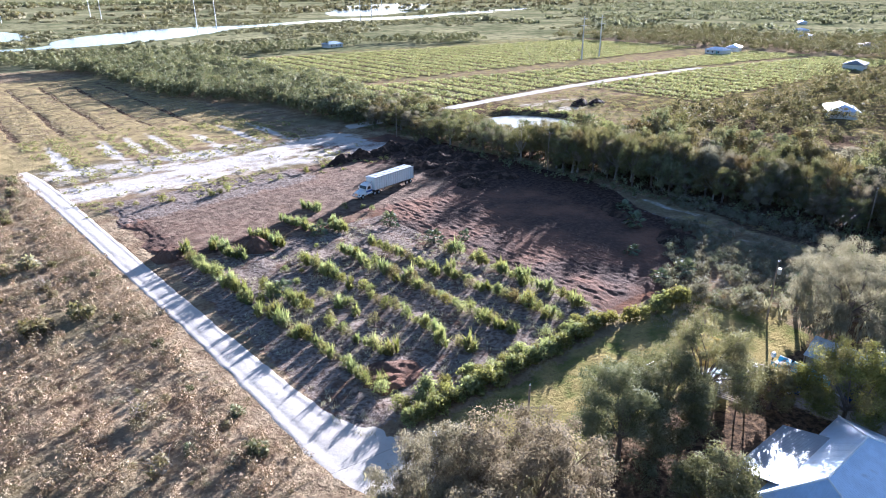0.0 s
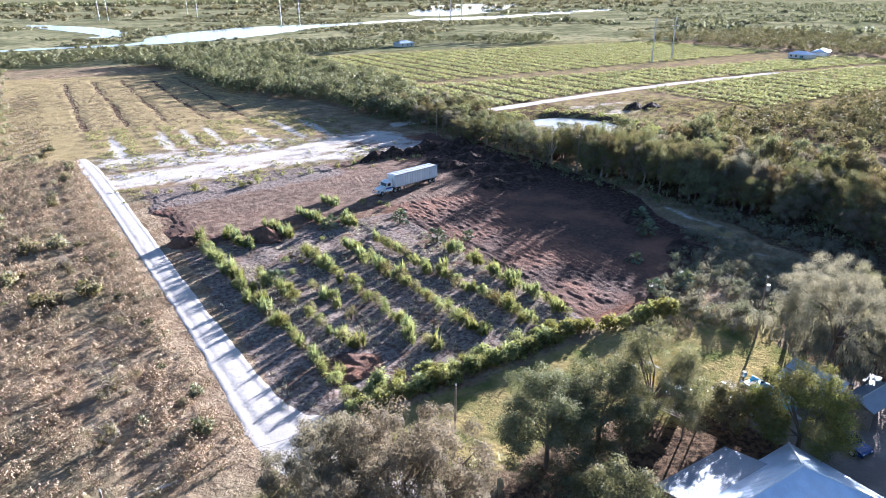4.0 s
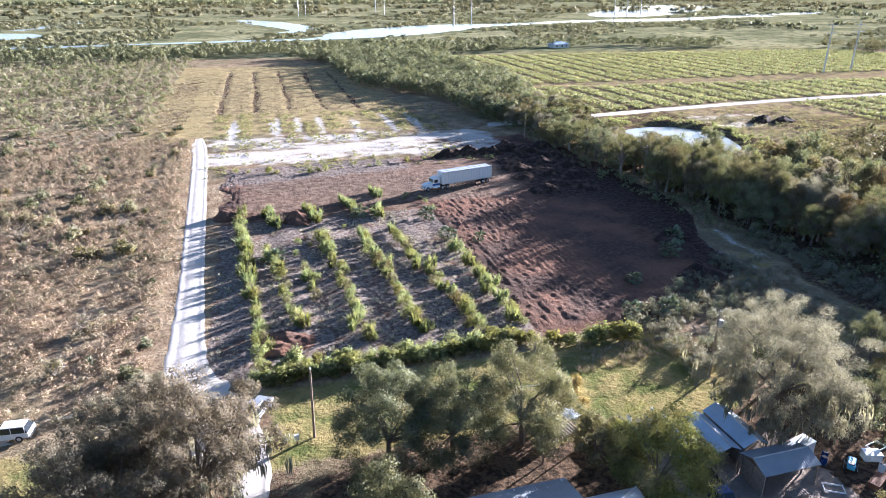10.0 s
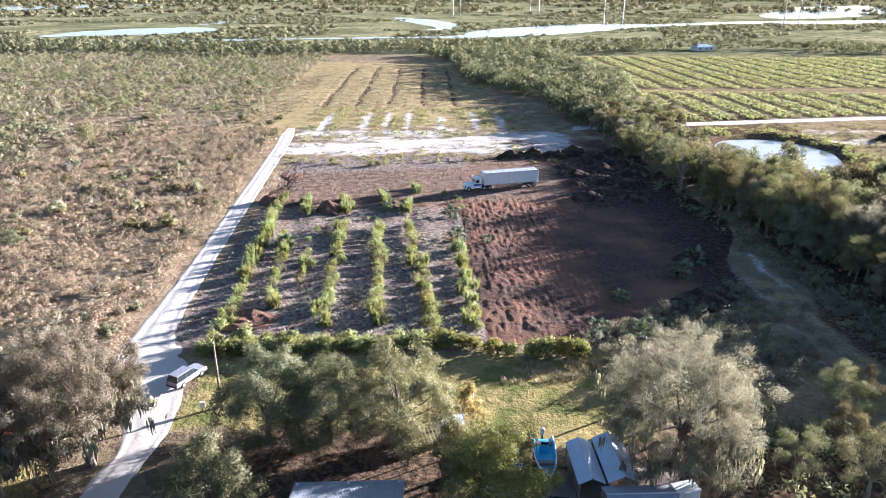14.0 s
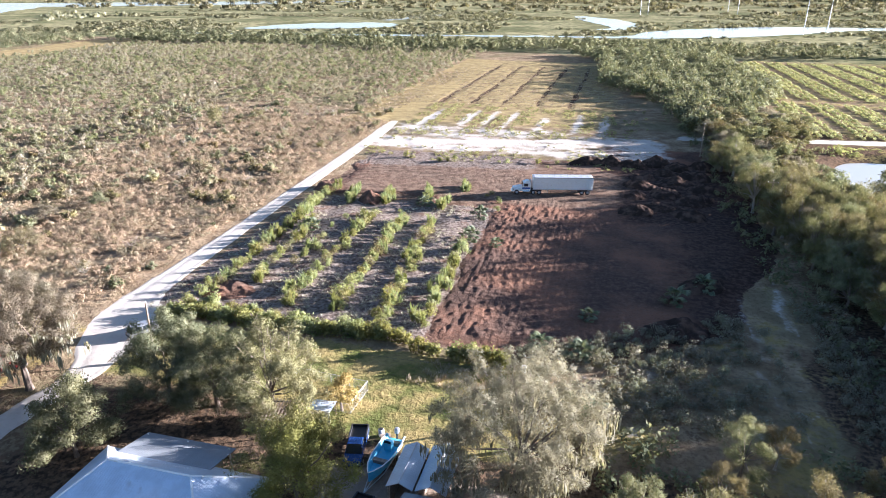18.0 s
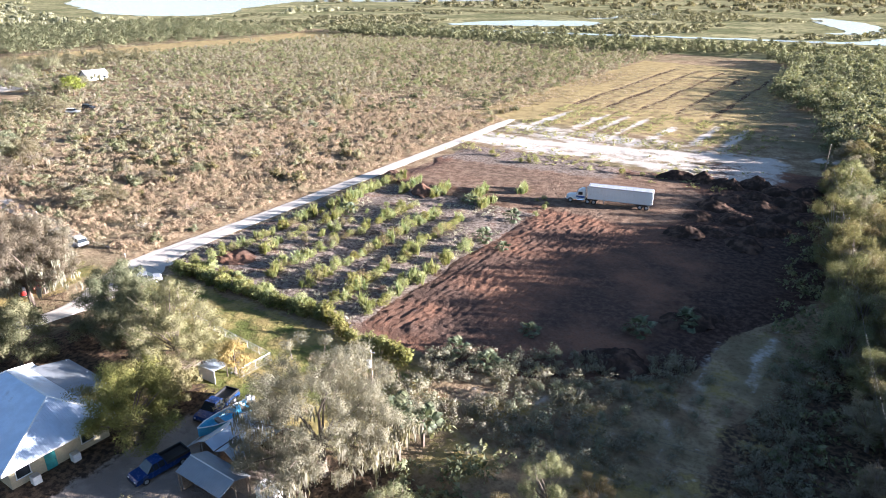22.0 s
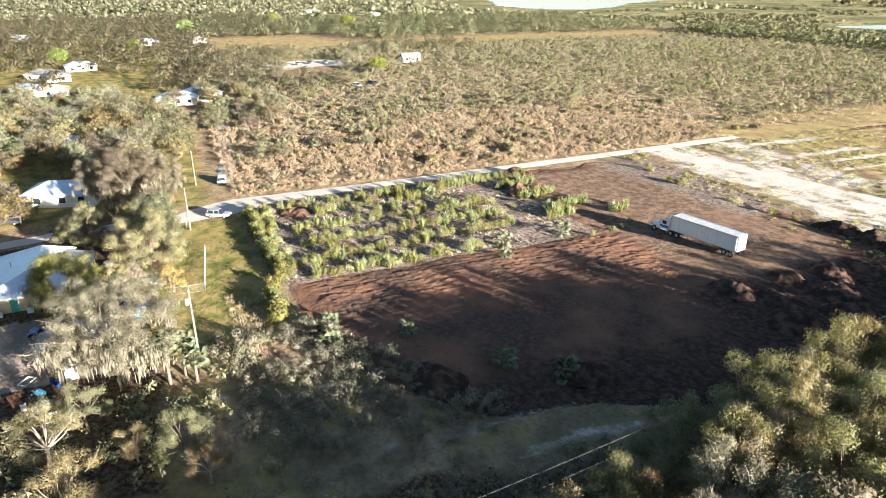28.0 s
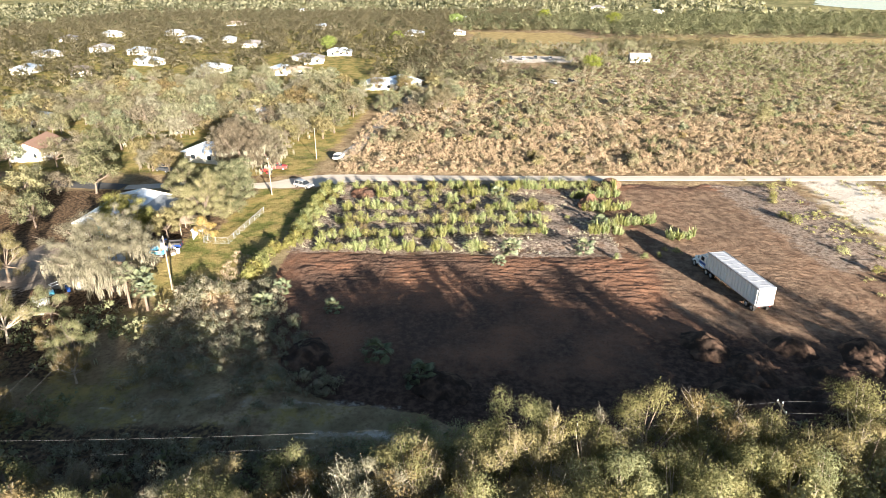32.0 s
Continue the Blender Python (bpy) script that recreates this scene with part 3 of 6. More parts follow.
past = np.maximum(rect(X + 26 * (fbm(X, Y, 60, 77) - 0.5), Y, -338, -286, 70, 470, 14), rect(X, Y, 4, 96, 190, 400, 10) * 0.56)
past = np.maximum(past, rect(X, Y, -1, 20, 188, 400, 5))
past = np.maximum(past, rect(X + 14 * (fbm(X, Y, 40, 78) - 0.5), Y - 0.2 * (X + 310), -385, -226, 82, 158, 12))
high = 0.28 * (fbm(X, Y, 7, 1) - 0.5) + 0.5 * (fbm(X, Y, 30, 2) - 0.5)
high *= ramp(1.0 - np.maximum(soil, track), 0.5) * 0.8 + 0.2
high -= 0.35 * ditch
high -= 1.6 * ramp(1 - np.hypot((X - 163) / 15, (Y - 152) / 20), 0.5)
high += 0.7 * ramp(0.28 - np.abs(np.hypot((X - 163) / 15, (Y - 152) / 20) - 1.42), 0.3) * ramp(Y - 150, 25)
rows_h = 0.16 * np.sin(X * 2 * np.pi / 7.6) * orchard
high += rows_h - 0.12 * ramp(soil - 0.2, 0.3) * ramp(X - 69.5, 2) * ramp(Y - 47, 4)
lane_x = np.interp(Y, [0, 15, 27, 38, 44, 52, 75, 105, 160, 190], [35, 31.6, 32.2, 29.8, 27.2, 25.3, 24.2, 22.9, 20.6, 18.5])
high *= 1 - 0.97 * ramp(4.2 - np.abs(X - lane_x), 3) * rect(X, Y, 0, 50, -5, 195, 4)
near = rect(X, Y, -420, 480, -260, 460, 40)
high *= near
n_y, n_x = X.shape
idx = np.arange(n_x * n_y).reshape(n_y, n_x)
quads = np.stack([idx[:-1, :-1], idx[:-1, 1:], idx[1:, 1:], idx[1:, :-1]], 2).reshape(-1, 4)
me = mesh_of("ground", np.stack([X, Y, high], 2).reshape(-1, 3), quads, M["ground"], True)
# the southern dark strip puts the woods' shade into the soil colour
for key, a in (("soil", soil), ("grey", np.maximum(orchard * 0.9, headland)), ("sand", sand), ("lawn", lawn), ("litter_shade", litter_shade), ("marsh", marsh), ("pasture", past), ("yard", yard), ("worn", rect(X, Y, 26, 92, 106, 152, 8)), ("dark_soil", np.maximum(rect(X, Y, 95, 130, 103, 152, 6), rect(X, Y, 103.5, 130, 55, 110, 16)))):
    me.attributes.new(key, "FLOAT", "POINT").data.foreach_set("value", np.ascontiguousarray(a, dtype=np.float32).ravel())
tagged(new("ground", me), "dry flat land with grass, bare soil, sand and marsh", "ground", kind="structure")


def spline(pts, step):
    """Points along a smooth line through those given."""
    p = [Vector(q) for q in pts]
    p = [p[0] * 2 - p[1]] + p + [p[-1] * 2 - p[-2]]
    out = []
    for i in range(1, len(p) - 2):
        n = max(2, int((p[i + 1] - p[i]).length / step))
        for j in range(n):
            t = j / n
            out.append(0.5 * (2 * p[i] + (p[i + 1] - p[i - 1]) * t + (2 * p[i - 1] - 5 * p[i] + 4 * p[i + 1] - p[i + 2]) * t * t + (3 * p[i] - p[i - 1] - 3 * p[i + 1] + p[i + 2]) * t ** 3))
    return out + [p[-2]]


def ribbon(pts, step, across, z, ragged=0.0, profile=None, seed=0):
    """A strip along a line of (x, y, half width)."""
    line = spline(pts, step)
    v, n = [], across + 1
    for i, p in enumerate(line):
        d = line[min(i + 1, len(line) - 1)] - line[max(i - 1, 0)]
        s = Vector((-d.y, d.x, 0)).normalized()
        for j in range(n):
            u = 2 * j / across - 1
            wob = ragged * (noise.noise((p.x * 0.35, p.y * 0.35, seed + (5 if u < 0 else 9))) + 0.6 * noise.noise((p.x * 1.3, p.y * 1.3, seed))) * abs(u) ** 3
            q = Vector((p.x, p.y, 0)) + s * u * (p.z + wob)
            v.append((q.x, q.y, z + (profile(u, p) if profile else 0)))
    f = np.array([(i * n + j, i * n + j + 1, (i + 1) * n + j + 1, (i + 1) * n + j) for i in range(len(line) - 1) for j in range(across)])
    return np.array(v), f


def ruts(u, p):
    a = abs(u)
    return -0.05 * math.exp(-((a - 0.5) / 0.16) ** 2) - 0.12 * max(0, a - 0.8) / 0.2 + 0.03 * noise.noise((p.x, p.y, 3 * u))


ROAD = [(18.4, 192, 1.2), (19.2, 180, 2.3), (20.6, 160, 2.2), (22.9, 105, 2.1), (24.2, 75, 2.15), (25.2, 52, 3.0), (27.0, 45.5, 5.4), (29.4, 39.5, 5.2), (31.8, 33.5, 3.2), (32.4, 28.5, 2.1), (31.6, 23, 2.0), (31.6, 15, 2.0), (33.6, 7, 2.0), (35, 0, 1.8)]
tagged(solid("road", ribbon(ROAD, 1.0, 16, 0.07, 0.3, ruts), M["sand"], smooth=True), "white sand lane with wheel tracks between scrub and field", "road", kind="structure")
LANE = [(28.5, 42.5, 4.4), (21, 43.6, 3.6), (8, 44.6, 2.2), (-13.5, 47, 2.0), (-48, 49.2, 1.9), (-97, 54.4, 1.8), (-125, 60, 1.6)]
tagged(solid("side_road", ribbon(LANE, 1.5, 10, 0.045, 0.5, ruts, 4), M["sand"], smooth=True), "pale sandy side lane leading to the houses", "road", kind="structure")

# ---- tilled field and the driven ground north of it ----
FX, FY = np.meshgrid(np.arange(26.5, 119, 0.3), np.arange(46.5, 152, 0.32))
bent = FX + 0.6 * fbm(FX, FY, 10, 21) + 0.45 * fbm(FX, FY, 1.9, 22)
broken = np.clip(2.2 * fbm(FX * 0.6, FY * 0.45, 1.3, 33) - 0.45, 0, 1.3)
clod = np.abs(2 * vnoise(FX + 0.3 * FY, FY * 0.6, 0.7, 4) - 1)
rough = 0.62 + 0.38 * ramp(90 - FX + 8 * (fbm(FX, FY, 15, 5) - 0.5), 12)
Z = rough * (0.085 * (0.5 + 0.5 * np.sin(bent * 2 * np.pi / 0.98)) ** 1.6 * broken + 0.27 * (fbm(1.7 * FX, 0.5 * FY, 1.1, 7) - 0.5) + 0.22 * (clod - 0.4) * (0.3 + fbm(FX, FY, 4, 61)))
tilled = np.minimum(FY - 50 - 0.62 * np.maximum(FX - 89, 0), np.minimum(np.minimum(FX - 69.5 - 0.8 * np.sin(FY * 0.3), 108.5 + 0.09 * (FY - 50) + 5 * ramp(FY - 85, 20) - FX), np.minimum(FY - 49.3 - 0.5 * np.sin(FX * 0.5), 118 - FY)))
driven = np.minimum(np.minimum(FX - 28.5 + 0.045 * (FY - 108), 117.5 - FX), np.minimum(FY - 108 + 0.1 * np.maximum(FX - 60, 0), 149.5 - FY))
use = ramp(driven - 4 - np.maximum(FX - 88, 0), 6)
ring = np.hypot(FX - 81, FY - 130) + 1.5 * fbm(FX, FY, 6, 51)
wheels = np.sin(ring * 2 * np.pi / 1.1) * ramp(15 - np.abs(ring - 4), 6) + np.sin((FY - 0.2 * FX + 2 * fbm(FX, FY, 9, 52)) * 2 * np.pi / 1.3) * ramp(8 - np.abs(FY - 126 - 0.05 * FX), 6) * ramp(70 - FX, 20)
Z = Z * (1 - 0.75 * use) + use * (0.035 * wheels * (0.3 + fbm(FX, FY, 4, 53)) + 0.12 * (fbm(FX, FY, 1.6, 54) - 0.5))
Z += 0.5 * np.clip(fbm(FX, FY, 3.2, 55) - 0.3, 0, 1) * rect(FX, FY + 0.12 * (60 - FX), 30, 84, 141, 148, 4)
inside = np.maximum(tilled + (1.5 + 4 * ramp(FX - 90, 8)) * (fbm(FX, FY, 5, 11) - 0.5), driven + 7 * (fbm(FX, FY, 9, 12) - 0.55))
Z = Z * ramp(inside - 0.8, 2.2) + 0.10 * ramp(inside - 1.2, 3.4) - 0.22 * ramp(0.2 - inside, 2.2)
FI = np.arange(FX.size).reshape(FX.shape)
fq = np.stack([FI[:-1, :-1], FI[:-1, 1:], FI[1:, 1:], FI[1:, :-1]], 2).reshape(-1, 4)
fq = fq[(inside[:-1, :-1] > -1.2).ravel()]
field = tagged(solid("tilled_field", (np.stack([FX, FY, Z], 2).reshape(-1, 3), fq), M["soil"], smooth=True), "freshly tilled reddish-brown field in furrows and clods", "field", kind="structure")
# dark heap earth northeast; the second strip darkens soil where the woods shade it
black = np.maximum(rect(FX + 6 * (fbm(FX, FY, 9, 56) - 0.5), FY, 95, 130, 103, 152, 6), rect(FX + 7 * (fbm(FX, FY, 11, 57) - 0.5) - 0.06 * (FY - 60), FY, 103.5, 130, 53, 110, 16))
for key, a in (("worn", use), ("dark_soil", black), ("grey", 0.85 * rect(FX, FY - 0.12 * (FX - 40), 26, 74, 134, 150, 7))):
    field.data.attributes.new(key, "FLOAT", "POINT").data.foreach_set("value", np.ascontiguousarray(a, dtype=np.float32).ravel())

# ---- water ----


def pool(name, pts, z, mat, label, step=4, ragged=1.0):
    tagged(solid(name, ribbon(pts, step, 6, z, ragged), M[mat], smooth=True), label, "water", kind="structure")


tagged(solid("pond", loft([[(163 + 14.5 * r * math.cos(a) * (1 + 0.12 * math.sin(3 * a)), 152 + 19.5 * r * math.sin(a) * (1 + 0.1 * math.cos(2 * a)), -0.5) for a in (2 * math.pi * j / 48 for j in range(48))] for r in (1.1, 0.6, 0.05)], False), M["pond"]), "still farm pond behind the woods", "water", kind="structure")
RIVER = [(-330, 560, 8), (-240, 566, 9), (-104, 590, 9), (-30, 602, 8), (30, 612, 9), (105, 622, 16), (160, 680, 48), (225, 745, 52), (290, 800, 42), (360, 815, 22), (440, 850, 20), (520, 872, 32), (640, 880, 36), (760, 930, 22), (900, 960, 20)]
pool("river", RIVER, 0.2, "water", "river, pale with reflected sky, winding through the marsh", 12, 6)
pool("river_arm_1", [(-300, 640, 10), (-262, 690, 44), (-215, 740, 60), (-196, 790, 18)], 0.2, "water", "side arm of the river in the marsh", 8, 8)
pool("river_arm_2", [(-215, 850, 8), (-202, 930, 14), (-194, 1030, 14), (-180, 1120, 8)], 0.2, "water", "narrow creek in the marsh", 10, 4)
pool("river_arm_3", [(30, 1050, 8), (58, 960, 26), (84, 860, 24), (96, 760, 14), (70, 725, 8)], 0.2, "water", "bend of a creek in the marsh", 10, 4)
pool("river_arm_4", [(600, 990, 14), (670, 1060, 60), (820, 1230, 90), (1050, 1500, 110), (1300, 1700, 60)], 0.2, "water", "broad reach of the river", 20, 12)
pool("river_arm_5", [(820, 1000, 10), (960, 1020, 34), (1120, 1080, 14)], 0.2, "water", "far reach of the river", 20, 8)
BAY = [(-700, 585, 30), (-790, 632, 92), (-930, 722, 125), (-1150, 900, 215), (-1400, 1130, 290)]
pool("lake_arm", BAY, 0.3, "water", "bay behind the far suburb", 20, 14)
pool("lake", [(-2000, 1000, 140), (-1500, 1180, 170), (-1180, 1330, 180), (-900, 1600, 160), (-700, 1900, 90)], 0.25, "water", "wide bay on the horizon", 40, 20)

# ---- trees near the camera ----
big_moss = tree_meshes(18.5, 15.2, 3.0, 270, 1.25, 400, 0.08, "grey_oak", moss=3400, moss_len=2.0, r0=0.55, bare=170, split=True)
plant("live_oak", big_moss, 86.6, 24.8, "large grey live oak draped with hanging moss over the sheds", turn=0.6, s=0.86, sz=0.86)
road_moss = tree_meshes(15, 16, 4.0, 185, 1.3, 420, 0.105, "grey_oak", moss=2000, moss_len=1.9, r0=0.5, bare=50, split=True)
plant("live_oak", road_moss, 28.8, 26.2, "tall grey live oak with hanging moss beside the sand lane", turn=1.9, s=0.86, sz=0.92)
plant("live_oak", road_moss, 24.0, 30.2, "grey live oak with hanging moss at the lane's corner", turn=4.1, s=0.68, sz=0.8)
plant("live_oak", road_moss, 22.5, 22.0, "mossy grey live oak west of the sand lane", turn=0.9, s=0.8, sz=0.85)
round_oak = [tree_meshes(9.6, 10.6, 0.4, 150, 1.1, 380, 0.085, "oak", split=True), tree_meshes(9.8, 10.6, 0.4, 150, 1.1, 380, 0.085, "oak", split=True)]
plant("oak", round_oak[0], 45.6, 29.2, "round dark green oak on the lawn's edge", group="oaks by the lawn", turn=0.3)
plant("oak", round_oak[1], 52.0, 28.8, "round dark green oak between two others", group="oaks by the lawn", turn=2.0, s=0.97)
olive_oak = tree_meshes(10.4, 11, 1.2, 130, 1.1, 380, 0.082, "olive", bare=160, split=True)
plant("oak", olive_oak, 59.2, 28.6, "olive and gold oak thinning into winter beside the arbour", group="oaks by the lawn", turn=1.0)
dark_bush = tree_meshes(5.8, 6.6, 0.6, 40, 0.9, 260, 0.105, "olive", split=True)
plant("small_tree", dark_bush, 65.0, 23.8, "dull olive bushy tree beside the arbour", turn=0.5)
lime = tree_meshes(9.4, 10, 1.2, 130, 1.1, 360, 0.085, "yellow", split=True)
plant("tree", lime, 67.6, 17.4, "yellow-green leafy tree by the metal-roofed house", turn=2.2)
small_oak = tree_meshes(7.0, 7.4, 0.6, 90, 1.0, 340, 0.085, "oak", split=True)
plant("small_tree", small_oak, 43.0, 17.8, "bushy grey-green tree in front of the house", turn=0.2, s=1.15)
gold = tree_meshes(4.0, 5.6, 0.8, 30, 0.7, 110, 0.11, "gold", split=True)
plant("small_tree", gold, 65.8, 31.6, "slender golden-leaved young tree on the lawn", turn=0.2)

# ---- woods east of the field ----
sorts = (("olive", "pale_bark", 0, 160), ("woods", "bark", 30, 30), ("olive", "bark", 0, 120), ("wood_green", "bark", 0, 20), ("grey_oak", "bark", 60, 260), ("wood_green", "pale_bark", 0, 12))
mixed = [tree_meshes(7.8, 10.5, 1.4, 66, 1.1, 250, 0.078, leaf, bark, moss, 1.4, None, bare) for leaf, bark, moss, bare in sorts]
coarse = [tree_meshes(7.8, 10.5, 1.4, 34, 1.3, 80, 0.22, leaf, bark, moss // 3, 1.4, None, bare // 3) for leaf, bark, moss, bare in sorts]
kinds = ["thin olive-leaved woodland tree with pale twigs", "dark green woodland tree with a full crown", "olive woodland tree with dry tips", "green woodland tree in a dense stand", "grey woodland tree with hanging moss", "yellow-green leafy woodland tree"]


def in_woods(x, y):
    e = np.interp(y, [34, 64, 76, 100, 130, 150, 200], [130, 129, 126, 123.5, 121, 120, 118]) + 0.8 * np.sin(y * 0.4)
    far = np.where((y > 118) & (y < 178), 139 + 0 * y, np.where(y > 110, 150, 172))
    away = np.hypot(x - 173, y - 81) > 13
    return (x > e) & (x < far) & away


spots = np.concatenate([scatter(108, 142, 26, 120, 3.8, 0.45, in_woods), scatter(142, 176, 26, 120, 6.2, 0.42, in_woods), scatter(108, 176, 120, 215, 5.2, 0.42, in_woods)])
for x, y in spots[:298]:
    i = int(rng.integers(0, 6))
    edge_tree = x < np.interp(y, [34, 64, 76, 100, 130, 150, 200], [143, 142, 139, 136, 128, 126, 124])
    low_wood = (0.96 if x < 128 and y < 150 else 0.72) if y > 120 else (1.06 if y < 90 else 1.0)
    front = float(np.interp(y, [66, 78, 90], [0.66, 0.86, 1.0])) if x < np.interp(y, [34, 64, 76, 100], [136, 135, 131, 127]) else 1.0
    plant("woodland_tree", (mixed if edge_tree else coarse)[i], x, y, kinds[i], group="woods beside the field", s=rng.uniform(0.8, 1.1) * (0.5 + 0.5 * front), sz=rng.uniform(0.85, 1.15) * low_wood * front)
# woods added mostly out of view in the south, to shade the grassy track
for x, y in scatter(119, 172, -26, 25, 6.6, 0.42):
    i = int(rng.integers(0, 6))
    plant("woodland_tree", coarse[i], x, y, kinds[i], group="woods beside the field", s=rng.uniform(0.85, 1.1), sz=rng.uniform(0.85, 1.15))
for x, y, s in ((107.0, 31.5, 0.66), (104.6, 27.0, 0.45), (110.5, 33.5, 0.48), (97, 22, 0.6), (102, 19, 0.75), (112, 22, 0.8), (119, 30, 0.5), (84, 6.5, 0.85), (94, 8, 0.8), (106, 8, 0.85), (118, 15, 0.9)):
    i = int(rng.integers(0, 3))
    plant("woodland_tree", mixed[i], x, y, kinds[i], group="trees along the grassy track", s=s, sz=s * 1.02)


# ---- shrubs ----


def bush(w, h, n, size, flat=0.9):
    c = clumps(max(4, n // 40), w * 0.75, h * 0.8, 0.08 * h)
    v, f, nrm = foliage(c, w * 0.27, 40, size, flat)
    v[:, 2] = np.maximum(v[:, 2], 0.02)
    return v, f, nrm


def leafy(shape, leaf):
    return mesh_of("foliage", shape[0], shape[1], M[leaf], normals=shape[2])


def cane(w, h, n, width=0.1):
    """Arching blades that spring from several uneven feet and nod at their tips."""
    m = 6
    feet = rng.normal(0, w * 0.2, (m, 2))
    tall = rng.uniform(0.45, 1.15, m)
    k = rng.integers(0, m, n)
    a, r = rng.uniform(0, 6.28, n), rng.uniform(0, 1, n) ** 0.7
    foot = np.stack([feet[k, 0] + np.cos(a) * r * 0.12, feet[k, 1] + np.sin(a) * r * 0.12, 0 * a], 1)
    out = np.stack([np.cos(a), np.sin(a), 0 * a], 1) * (0.08 + 0.5 * r * rng.uniform(0.3, 1.5, n))[:, None] * w * 0.5
    hh = (h * tall[k] * rng.uniform(0.4, 1.1, n))[:, None] * np.array([0, 0, 1])
    s = np.stack([-np.sin(a), np.cos(a), 0 * a], 1) * (width * rng.uniform(0.5, 1.5, n))[:, None]
    nod = rng.uniform(0.55, 1.15, n)[:, None]
    v = np.stack([foot, foot + out * 0.4 + hh * 0.7 - s, foot + out * 1.3 + hh * nod, foot + out * 0.5 + hh * 0.7 + s], 1).reshape(-1, 3)
    return v, np.arange(4 * n).reshape(n, 4)


def blades(w, h, n, width=0.03):
    """A soft mound of thin dry blades."""
    a, r = rng.uniform(0, 6.28, n), rng.uniform(0, 1, n) ** 0.6
    foot = np.stack([np.cos(a) * r * w * 0.42, np.sin(a) * r * w * 0.42, 0 * a - 0.03], 1)
    b = a + rng.normal(0, 0.9, n)
    lean = np.stack([np.cos(b), np.sin(b), 0 * b], 1) * (w * rng.uniform(0.05, 0.4, n))[:, None]
    tip = foot + lean + np.array([0, 0, 1]) * (h * rng.uniform(0.5, 1.05, n) * (1 - 0.45 * r))[:, None]
    s = np.stack([-np.sin(b), np.cos(b), 0 * b], 1) * (width * rng.uniform(0.6, 1.5, n))[:, None]
    return np.stack([foot - s, foot + s, tip], 1).reshape(-1, 3), np.arange(3 * n).reshape(n, 3)


def stems(n, w, h, r=0.025):
    return joined([tube([(0, 0, -0.1), (x * 0.4, y * 0.4, h * 0.35), (x, y, h * 0.75)], [r * 1.4, r, r * 0.4], 4, False) for x, y in rng.normal(0, w * 0.2, (n, 2))])


def bush_meshes(w, h, n, size, leaf):
    return [("stalk", mesh_of("stalk", *stems(7, w, h), M["bark"])), ("foliage", leafy(bush(w, h, n, size), leaf))]


def cane_meshes(w, h, n, leaf, width=0.09):
    return [("stalk", mesh_of("stalk", *stems(8, w * 0.7, h * 0.8), M["bark"])), ("foliage", mesh_of("foliage", *cane(w, h, n, width), M[leaf]))]


citrus = [bush_meshes(rng.uniform(1.8, 2.6), rng.uniform(1.5, 2.3), int(rng.uniform(450, 850)), 0.09, leaf) for leaf in ("shrub", "shrub", "shrub", "crop", "olive", "reed")]
canes = [cane_meshes(2.0, 2.1, 330, "reed", 0.045) for _ in range(4)]
broad = [bush_meshes(2.6, 2.4, 640, 0.17, "shrub") for _ in range(3)]
ROWS_OF_SHRUBS = [((31.0, 110), (34.4, 52), 0.98), ((36.4, 88), (39.2, 58), 0.88), ((41.6, 84), (42.2, 66), 0.5), ((46.4, 95), (47.6, 52), 0.92), ((52.9, 94), (55.4, 52), 0.95), ((59.1, 93.5), (62.9, 51), 0.97), ((67.7, 82), (69.0, 51), 0.78)]
for (x0, y0), (x1, y1), full in ROWS_OF_SHRUBS:
    n = int(abs(y1 - y0) / 1.2)
    for i in range(n):
        if rng.uniform() > full:
            continue
        u = (i + rng.uniform(-0.3, 0.3)) / n
        x, y = x0 + (x1 - x0) * u + rng.normal(0, 0.42), y0 + (y1 - y0) * u
        s = rng.uniform(0.75, 1.35)
        if rng.uniform() < 0.7:
            plant("shrub", citrus[int(rng.integers(0, 6))], x, y, "leafy green shrub growing in a field row", "shrub", "shrubs in the field rows", s, sz=s * rng.uniform(0.7, 1.35))
        else:
            plant("cane_clump", canes[int(rng.integers(0, 4))], x, y, "pale green clump of upright cane leaves in a field row", "shrub", "cane clumps in the field rows", s)
for x0, y0, x1, y1 in ((36.6, 111, 38.3, 100.5), (44.6, 112, 46.2, 102.5), (52.6, 115.5, 54.8, 106), (60.4, 120.5, 61.0, 115.5), (58.4, 107.5, 58.8, 101.5)):
    n = max(2, int(abs(y1 - y0) / 1.1))
    for i in range(n):
        u = (i + 0.5) / n
        plant("cane_clump", canes[int(rng.integers(0, 4))], x0 + (x1 - x0) * u + rng.normal(0, 0.3), y0 + (y1 - y0) * u, "tall yellow-green clump of cane leaves at the field's head", "shrub", "cane clumps at the field's head", rng.uniform(0.85, 1.25))
for x, y, s in ((70.2, 104.6, 0.8), (69.8, 109.4, 0.75), (69.2, 111.8, 0.7), (67.0, 115.4, 0.85), (66.2, 113.6, 0.6), (50.8, 98.4, 0.7), (41.5, 92, 0.8), (43.4, 90, 0.7), (45, 88, 0.75), (40.8, 86.5, 0.8), (43, 94, 0.6)):
    plant("shrub", citrus[int(rng.integers(0, 6))], x, y, "scattered leafy shrub on the grey soil at the rows' end", "shrub", "scattered shrubs by the rows", s, sz=s * 0.8)
